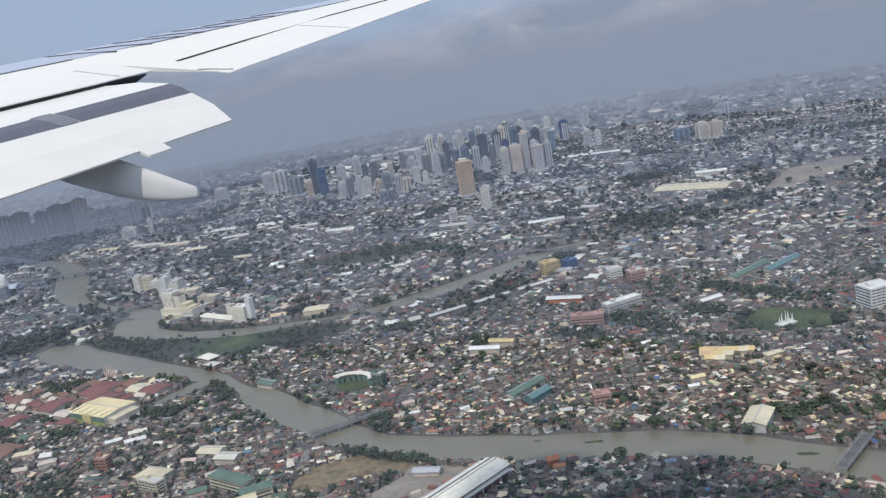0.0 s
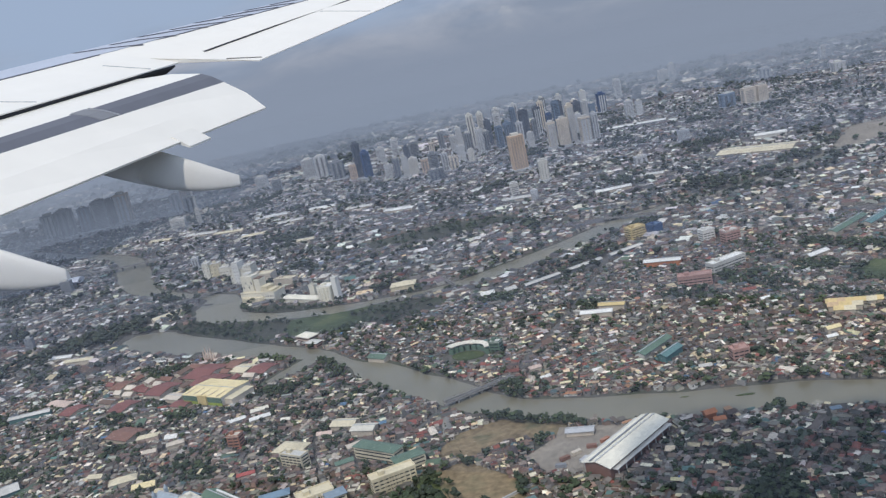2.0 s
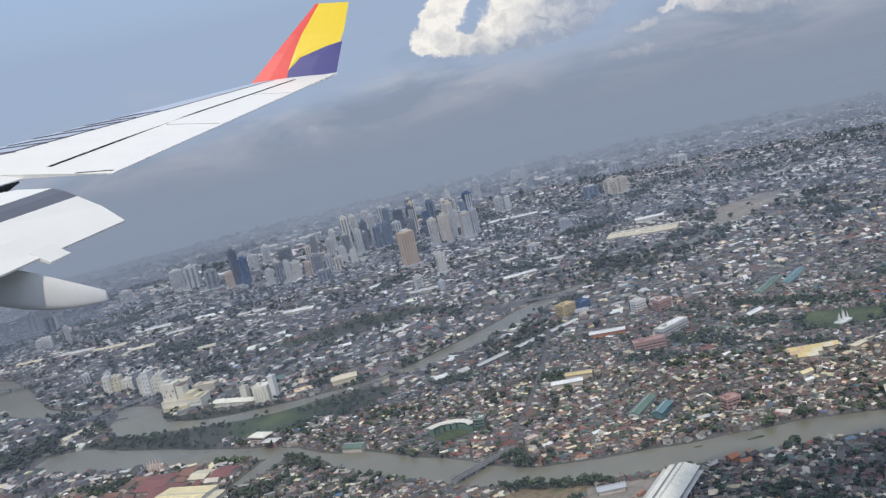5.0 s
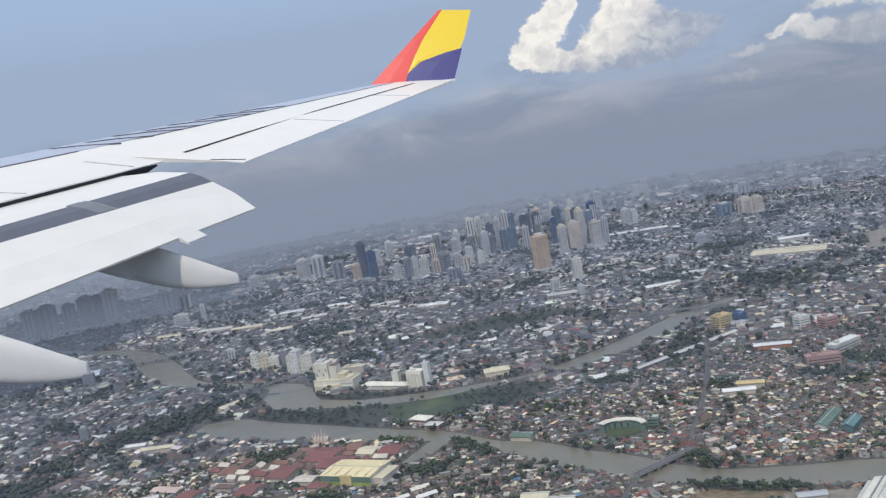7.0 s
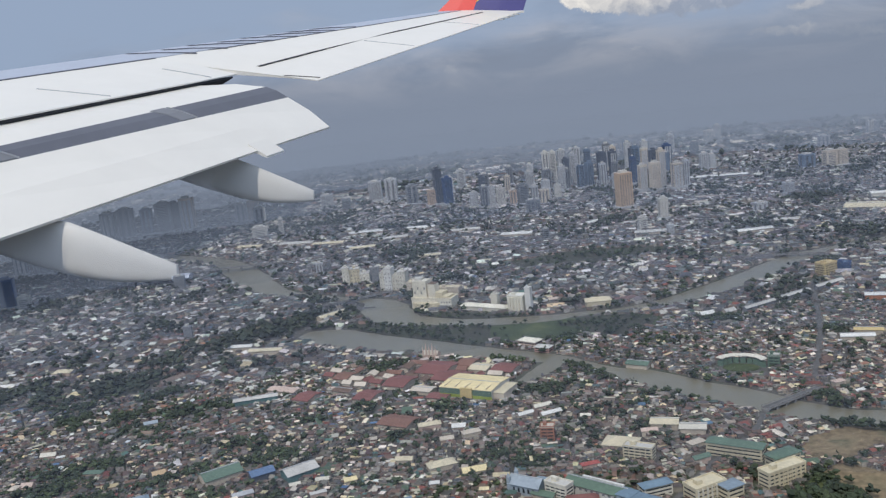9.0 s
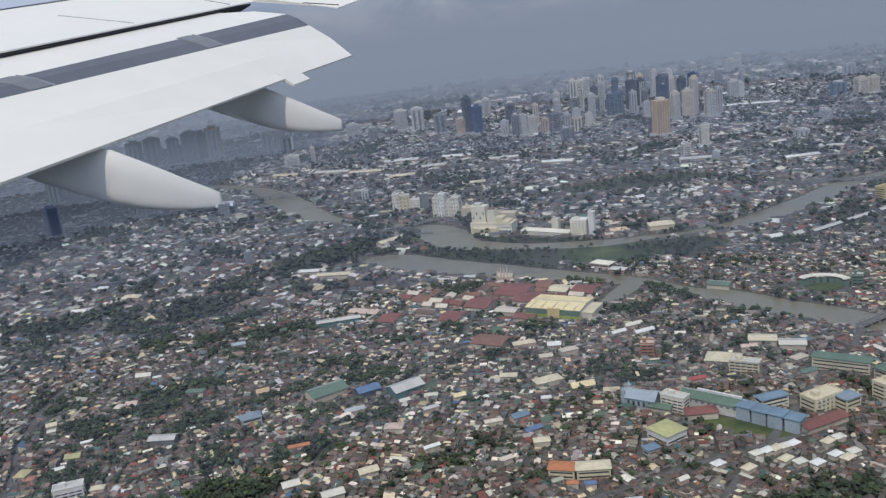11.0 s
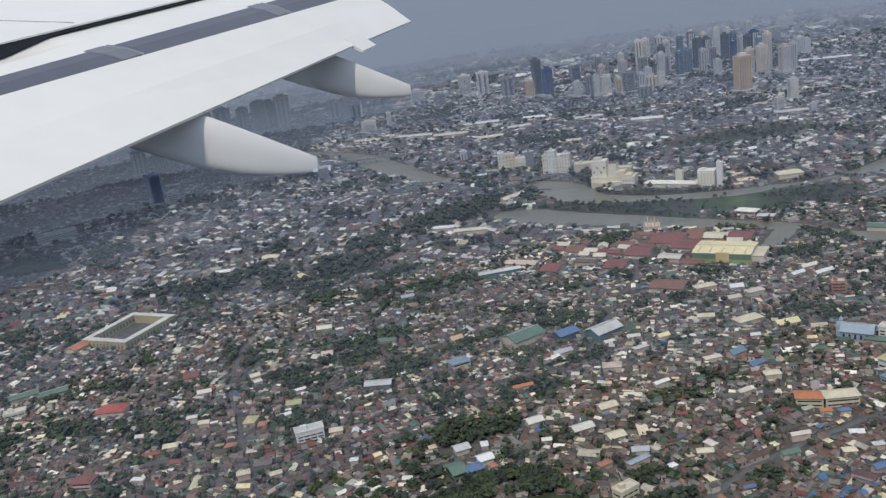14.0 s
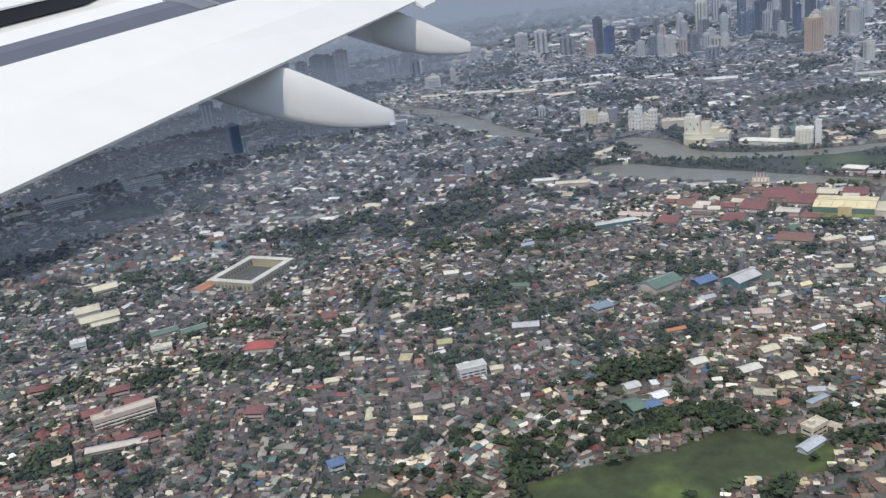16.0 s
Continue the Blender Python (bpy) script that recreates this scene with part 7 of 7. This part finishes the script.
# the stretch whose houses and trees are things of their own
NX0, NX1, NY0, NY1 = -235, -85, 322, 356
p1 = plots(255, 640, 2.4, 75, 21)
p2 = plots(640, 1500, 4.5, 115, 22)
p3 = plots(1500, 2330, 9.0, 240, 23)
single, single_trees = [], []
for p, cell, seed, win, high, name in ((p1, 2.4, 31, True, 0.6, "near"), (p2, 4.5, 32, False, 0.7, "middle"), (p3, 9.0, 33, False, 1.0, "far")):
    p = p[~blocked(p[:, 0], p[:, 1], cell * 0.55)]
    rs = np.random.RandomState(seed + 100)
    green = 0.6 * value_noise(p[:, 0] + 5000, p[:, 1] + 5000, 26 if cell < 4 else 55, 3) + 0.4 * value_noise(p[:, 0] + 5000, p[:, 1] + 5000, 9 if cell < 4 else 20, 4)
    green = green - 0.10 * ((p[:, 0] > 190) & (p[:, 1] > 380) & (p[:, 1] < 720)) + 0.10 * ((p[:, 0] > 285) & (p[:, 1] < 372))
    green = green - 0.03 * ((p[:, 0] > -60) & (p[:, 0] < 190) & (p[:, 1] < 560))
    tree = (green > (0.74 if cell < 4 else 0.75)) | (rs.rand(len(p)) < np.clip((green - 0.3) * 0.5, 0.03, 0.2))
    tree |= in_woods(p[:, 0], p[:, 1], rs.uniform(0.3, 1.5, len(p))) & (rs.rand(len(p)) < (0.62 if cell < 4 else 0.8))
    clear = (~tree) & (rs.rand(len(p)) < 0.04)
    hp, tp = p[~tree & ~clear], p[tree]
    if cell < 4:
        mine = (hp[:, 0] > NX0) & (hp[:, 0] < NX1) & (hp[:, 1] > NY0) & (hp[:, 1] < NY1)
        single = hp[mine][:300]
        used = np.zeros(len(hp), bool)
        used[np.where(mine)[0][:300]] = True
        hp = hp[~used]
        mt = (tp[:, 0] > NX0) & (tp[:, 0] < NX1) & (tp[:, 1] > NY0) & (tp[:, 1] < NY1)
        pick = np.where(mt)[0][:140]
        single_trees = tp[pick]
        tp = np.delete(tp, pick, 0)
    batch = Batch()
    houses(batch, hp, cell, seed, win, high)
    ob = batch.build("houses", CITY_MATS)
    tagged(ob, {"near": "crowded low houses with rusty, grey and coloured sheet roofs", "middle": "dense low city roofs in the middle distance", "far": "distant city blocks with haze put into their roof colours"}[name], "houses", kind="stuff")
    batch = Batch()
    size = cell * rs.uniform(0.85, 1.7, len(tp)) * (1.0 if cell < 7 else 0.75)
    # middle and far crowns less green: haze put into the leaf colour
    crowns(batch, tp[:, 0] + rs.normal(0, cell * 0.2, len(tp)), tp[:, 1] + rs.normal(0, cell * 0.2, len(tp)), size * (1.1 if cell < 4 else 1), 3 if cell < 4 else (2 if cell < 7 else 1), seed + 7, wisps=3 if cell < 4 else 0, haze_tint=(1, 1, 1) if cell < 4 else (0.86, 0.80, 1.0))
    if cell < 4:
        # small trees squeezed between the houses
        s = rs.rand(len(hp)) < 0.1
        crowns(batch, hp[s, 0] + cell * 0.5, hp[s, 1] + cell * 0.45, rs.uniform(1.8, 3.0, s.sum()), 1, 77, wisps=2)
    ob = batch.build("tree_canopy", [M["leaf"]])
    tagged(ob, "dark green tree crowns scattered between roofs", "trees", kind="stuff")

# trees along the water and round the fields
batch = Batch()
rs = np.random.RandomState(61)
bx, by = [], []
for key, line in RIVER.items():
    d = np.gradient(line[:, :2], axis=0)
    d /= np.linalg.norm(d, axis=1)[:, None]
    for i in range(len(line)):
        for side in (-1, 1):
            if value_noise(np.array([line[i, 0] + 4000.0]), np.array([line[i, 1] + 4000.0 + side * 300]), 30, 9)[0] > (0.52 if (-side * d[i, 1] * 0.2 + side * d[i, 0]) > 0 else 0.72):
                for _ in range(3):
                    off = line[i, 2] / 2 + rs.uniform(0.5, 5)
                    bx.append(line[i, 0] - side * d[i, 1] * off + rs.normal(0, 3)), by.append(line[i, 1] + side * d[i, 0] * off + rs.normal(0, 3))
for key, many in (("spit", 190), ("meadow", 30), ("dry_field_lower", 14), ("hotel_garden", 90), ("marsh", 12), ("dark_plot", 90), ("park", 20), ("far_meadow", 30), ("far_green", 60), ("island_bank", 24)):
    pts = np.array(FIELDS[key][2], float)
    for _ in range(many):
        i = rs.randint(len(pts))
        a, b = pts[i], pts[(i + 1) % len(pts)]
        q = a + (b - a) * rs.rand()
        q = q + (pts.mean(0) - q) * (rs.rand() * (0.9 if key in ("spit", "dark_plot", "hotel_garden", "far_green", "island_bank") else 0.25))
        bx.append(q[0]), by.append(q[1])
for i in range(34):
    bx.append(232 + i * 1.35), by.append(424 - i * 0.95 + rs.normal(0, 0.8))
bx, by = np.array(bx), np.array(by)
wet = np.zeros(len(bx), bool)
for line in RIVER.values():
    wet |= near_line(bx, by, line, -0.5)
for cx, cy_, a, b, ang in FOOT:
    u, v = (bx - cx) * math.cos(ang) + (by - cy_) * math.sin(ang), -(bx - cx) * math.sin(ang) + (by - cy_) * math.cos(ang)
    wet |= (np.abs(u) < a - 1) & (np.abs(v) < b - 1)
low = np.zeros(len(bx), bool)
for key in ("spit", "island_bank", "meadow"):
    low |= in_polygon(bx, by, FIELDS[key][2])
low |= near_line(bx, by, RIVER["river_loop"], 7) & (bx > 30) & (bx < 230)
crowns(batch, bx[~wet], by[~wet], (rs.uniform(2.6, 5.6, len(bx)) * np.where(low, 0.62, 1))[~wet], 5, 62, wisps=4)
tagged(batch.build("riverside_trees", [M["leaf"]]), "dark green trees and scrub lining the river", "trees", kind="stuff")

# single trees
TREES = []
for k in range(5):
    batch = Batch()
    rs = np.random.RandomState(200 + k)
    crowns(batch, np.zeros(1), np.zeros(1), np.ones(1) * 4.4, 16, 210 + k, wisps=60)
    crown = batch.build("crown", [M["leaf"]])
    t = thing("tree", "dark green leafy tree standing between houses", "tree", None, "trees between the houses")
    crown.parent = t
    rows = []
    for zz, rad in ((0, 0.24), (0.9, 0.17), (1.8, 0.12), (2.6, 0.06)):
        rows.append([(rad * math.cos(a) + 0.08 * zz * math.sin(k), rad * math.sin(a) + 0.06 * zz, zz) for a in [math.pi * j / 3 for j in range(6)]])
    part("trunk", loft(rows), M["bark"], t)
    for j in range(3):
        a = 2.1 * j + k
        part("limb", loft([[(0.07 * math.cos(b) + 0.05 * math.sin(k), 0.07 * math.sin(b), 1.4) for b in (0, 2.1, 4.2)], [(1.1 * math.cos(a) + 0.03 * math.cos(b), 1.1 * math.sin(a) + 0.03 * math.sin(b), 2.6) for b in (0, 2.1, 4.2)]]), M["bark"], t)
    TREES.append(t)
rs = np.random.RandomState(301)
for i, (x, y, _, _) in enumerate(single_trees):
    s = rs.uniform(0.8, 1.5)
    m = pose(x, y, 0, 0, 0, rs.uniform(0, 360))
    src = TREES[i % 5]
    if i < 5:
        src.matrix_basis = m
    else:
        copy_thing(src, m)

# single houses
HOUSE_ROOF, HOUSE_WALL = {}, {}


def tinted(mesh_name, bm, mat, color):
    me = bpy.data.meshes.new(mesh_name)
    bm.to_mesh(me)
    bm.free()
    me.materials.append(mat)
    a = me.attributes.new("tint", "FLOAT_COLOR", "FACE")
    a.data.foreach_set("color", np.tile((*color, 1.0), len(me.polygons)).astype(np.float32))
    return me


ROOF_NAMES = ["rust-red", "dark brown", "grey", "dark grey", "light grey", "white", "cream", "red", "green", "teal", "blue", "brown", "orange"]
rs = np.random.RandomState(302)
for x, y, ang, dist in single:
    c = rs.choice(len(ROOFS), p=ROOF_P / ROOF_P.sum())
    wl_ = rs.randint(len(WALLS))
    style = rs.choice(["gable", "gable", "hip"])
    two = rs.rand() < 0.4
    h = 3.0 if two else 1.9
    w, d = 3.3 * rs.uniform(0.75, 1.2), 3.3 * rs.uniform(0.65, 0.95)
    t = thing("house", ("two-storey" if two else "low") + " house with a " + ROOF_NAMES[c] + " sheet roof", "house", pose(x, y, 0, 0, 0, math.degrees(ang)), "houses of the near quarter")
    key = (style, int(c), two)
    if key not in HOUSE_ROOF:
        HOUSE_ROOF[key] = tinted("roof", gable_bm(4, 3, h + 0.03, 0.75, 0.3, 0.1) if style == "gable" else hip_bm(4, 3, h + 0.12, 0.8, 0.3), M["roof"], ROOFS[c])
    key2 = (style, int(wl_), two)
    if key2 not in HOUSE_WALL:
        HOUSE_WALL[key2] = tinted("wall", gabled_wall_bm(4, 3, h, 0.72) if style == "gable" else box_bm(-2, 2, -1.5, 1.5, 0, h), M["wall"], WALLS[wl_])
    for nm, me in (("wall", HOUSE_WALL[key2]), ("roof", HOUSE_ROOF[key])):
        o = new(nm, me)
        o.parent = t
        o.scale = (w / 4, d / 3, 1)
    for k, (u, side) in enumerate(((-0.25, -1), (0.22, -1), (0.0, 1))):
        unit_part("window", "glass", t, u * w - 0.4, u * w + 0.4, side * d / 2 - 0.05, side * d / 2 + 0.05, h * 0.45, h * 0.78)

# ---- translucent sheets standing in for haze over the city ----
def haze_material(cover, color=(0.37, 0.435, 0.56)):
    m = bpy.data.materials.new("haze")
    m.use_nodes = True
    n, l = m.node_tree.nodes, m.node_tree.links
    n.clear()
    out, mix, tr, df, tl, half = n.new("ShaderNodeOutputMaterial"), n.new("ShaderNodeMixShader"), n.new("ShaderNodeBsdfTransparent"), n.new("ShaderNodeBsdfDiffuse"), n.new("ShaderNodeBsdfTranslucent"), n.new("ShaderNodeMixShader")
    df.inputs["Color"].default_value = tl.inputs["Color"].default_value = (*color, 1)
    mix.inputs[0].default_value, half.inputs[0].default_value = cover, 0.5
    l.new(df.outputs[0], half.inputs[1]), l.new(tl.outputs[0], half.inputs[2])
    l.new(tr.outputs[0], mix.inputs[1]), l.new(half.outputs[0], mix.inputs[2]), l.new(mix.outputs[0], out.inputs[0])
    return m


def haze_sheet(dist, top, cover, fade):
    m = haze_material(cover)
    # faded out to the west, where the sheets would veil the wing
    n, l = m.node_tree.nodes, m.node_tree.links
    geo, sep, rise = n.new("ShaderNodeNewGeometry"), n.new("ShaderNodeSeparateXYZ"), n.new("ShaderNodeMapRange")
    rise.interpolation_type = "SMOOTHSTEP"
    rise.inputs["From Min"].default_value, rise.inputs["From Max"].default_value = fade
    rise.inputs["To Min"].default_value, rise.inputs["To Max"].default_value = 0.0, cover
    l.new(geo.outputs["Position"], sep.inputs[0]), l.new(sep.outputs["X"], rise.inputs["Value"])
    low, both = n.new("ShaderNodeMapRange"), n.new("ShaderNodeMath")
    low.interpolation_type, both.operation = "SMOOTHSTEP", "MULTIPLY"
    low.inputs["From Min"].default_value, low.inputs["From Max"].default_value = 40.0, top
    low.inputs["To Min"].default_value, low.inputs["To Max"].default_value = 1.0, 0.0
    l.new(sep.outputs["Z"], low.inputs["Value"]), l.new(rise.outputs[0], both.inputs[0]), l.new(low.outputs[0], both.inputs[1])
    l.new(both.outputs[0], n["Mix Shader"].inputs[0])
    bm = bmesh.new()
    rows = []
    first = max(-70, math.degrees(math.asin(max(-0.99, (fade[0] - 20) / dist))) - 1)
    for i in range(49):
        a = radians(first + (70 - first) * i / 48)
        rows.append([bm.verts.new((20 + dist * math.sin(a), dist * math.cos(a), 0.5)), bm.verts.new((20 + dist * math.sin(a), dist * math.cos(a), top))])
    for a, b in zip(rows, rows[1:]):
        bm.faces.new((a[0], b[0], b[1], a[1]))
    ob = mesh_object("haze", bm, [m])
    tagged(ob, "translucent sheet standing in for grey-blue haze over the city", "haze", kind="structure")


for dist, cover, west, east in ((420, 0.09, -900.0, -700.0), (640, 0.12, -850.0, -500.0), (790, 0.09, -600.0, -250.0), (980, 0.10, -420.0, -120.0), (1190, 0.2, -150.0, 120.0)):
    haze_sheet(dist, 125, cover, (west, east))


# glowing haze-coloured sheets standing in for murk, thickening towards the horizon
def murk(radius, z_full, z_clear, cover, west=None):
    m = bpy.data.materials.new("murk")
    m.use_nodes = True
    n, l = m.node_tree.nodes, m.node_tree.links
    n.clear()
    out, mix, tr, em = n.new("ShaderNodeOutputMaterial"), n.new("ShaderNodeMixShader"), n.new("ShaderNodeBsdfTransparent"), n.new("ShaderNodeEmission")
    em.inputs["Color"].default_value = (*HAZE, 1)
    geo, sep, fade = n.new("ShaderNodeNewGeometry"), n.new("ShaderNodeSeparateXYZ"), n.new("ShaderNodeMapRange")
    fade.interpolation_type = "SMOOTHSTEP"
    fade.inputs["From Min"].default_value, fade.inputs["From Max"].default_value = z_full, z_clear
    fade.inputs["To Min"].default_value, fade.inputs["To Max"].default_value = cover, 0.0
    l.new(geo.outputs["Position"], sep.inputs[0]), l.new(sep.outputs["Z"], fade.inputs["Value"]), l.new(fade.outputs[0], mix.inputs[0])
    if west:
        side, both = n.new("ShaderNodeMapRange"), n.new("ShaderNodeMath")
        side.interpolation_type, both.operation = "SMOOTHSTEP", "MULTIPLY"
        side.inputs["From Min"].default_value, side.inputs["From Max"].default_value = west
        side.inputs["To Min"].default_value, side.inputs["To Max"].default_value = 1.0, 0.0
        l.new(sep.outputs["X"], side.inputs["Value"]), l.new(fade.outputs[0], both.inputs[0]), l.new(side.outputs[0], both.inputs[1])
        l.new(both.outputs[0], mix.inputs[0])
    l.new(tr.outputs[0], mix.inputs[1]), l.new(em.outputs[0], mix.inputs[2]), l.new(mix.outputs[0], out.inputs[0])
    bm = bmesh.new()
    rows = []
    first, count = (80, 20) if west else (0, 96)
    for i in range(first, first + count + 1):
        a = 2 * math.pi * i / 96
        rows.append([bm.verts.new((20 + radius * math.sin(a), radius * math.cos(a), -1)), bm.verts.new((20 + radius * math.sin(a), radius * math.cos(a), z_clear + 1))])
    for a, c in zip(rows, rows[1:]):
        bm.faces.new((a[0], c[0], c[1], a[1]))
    tagged(mesh_object("backdrop", bm, [m]), "glowing grey-blue sheet standing in for murk before the horizon", "backdrop", kind="structure")


# nearer western sheets also brighten the ground in the wing's shadow
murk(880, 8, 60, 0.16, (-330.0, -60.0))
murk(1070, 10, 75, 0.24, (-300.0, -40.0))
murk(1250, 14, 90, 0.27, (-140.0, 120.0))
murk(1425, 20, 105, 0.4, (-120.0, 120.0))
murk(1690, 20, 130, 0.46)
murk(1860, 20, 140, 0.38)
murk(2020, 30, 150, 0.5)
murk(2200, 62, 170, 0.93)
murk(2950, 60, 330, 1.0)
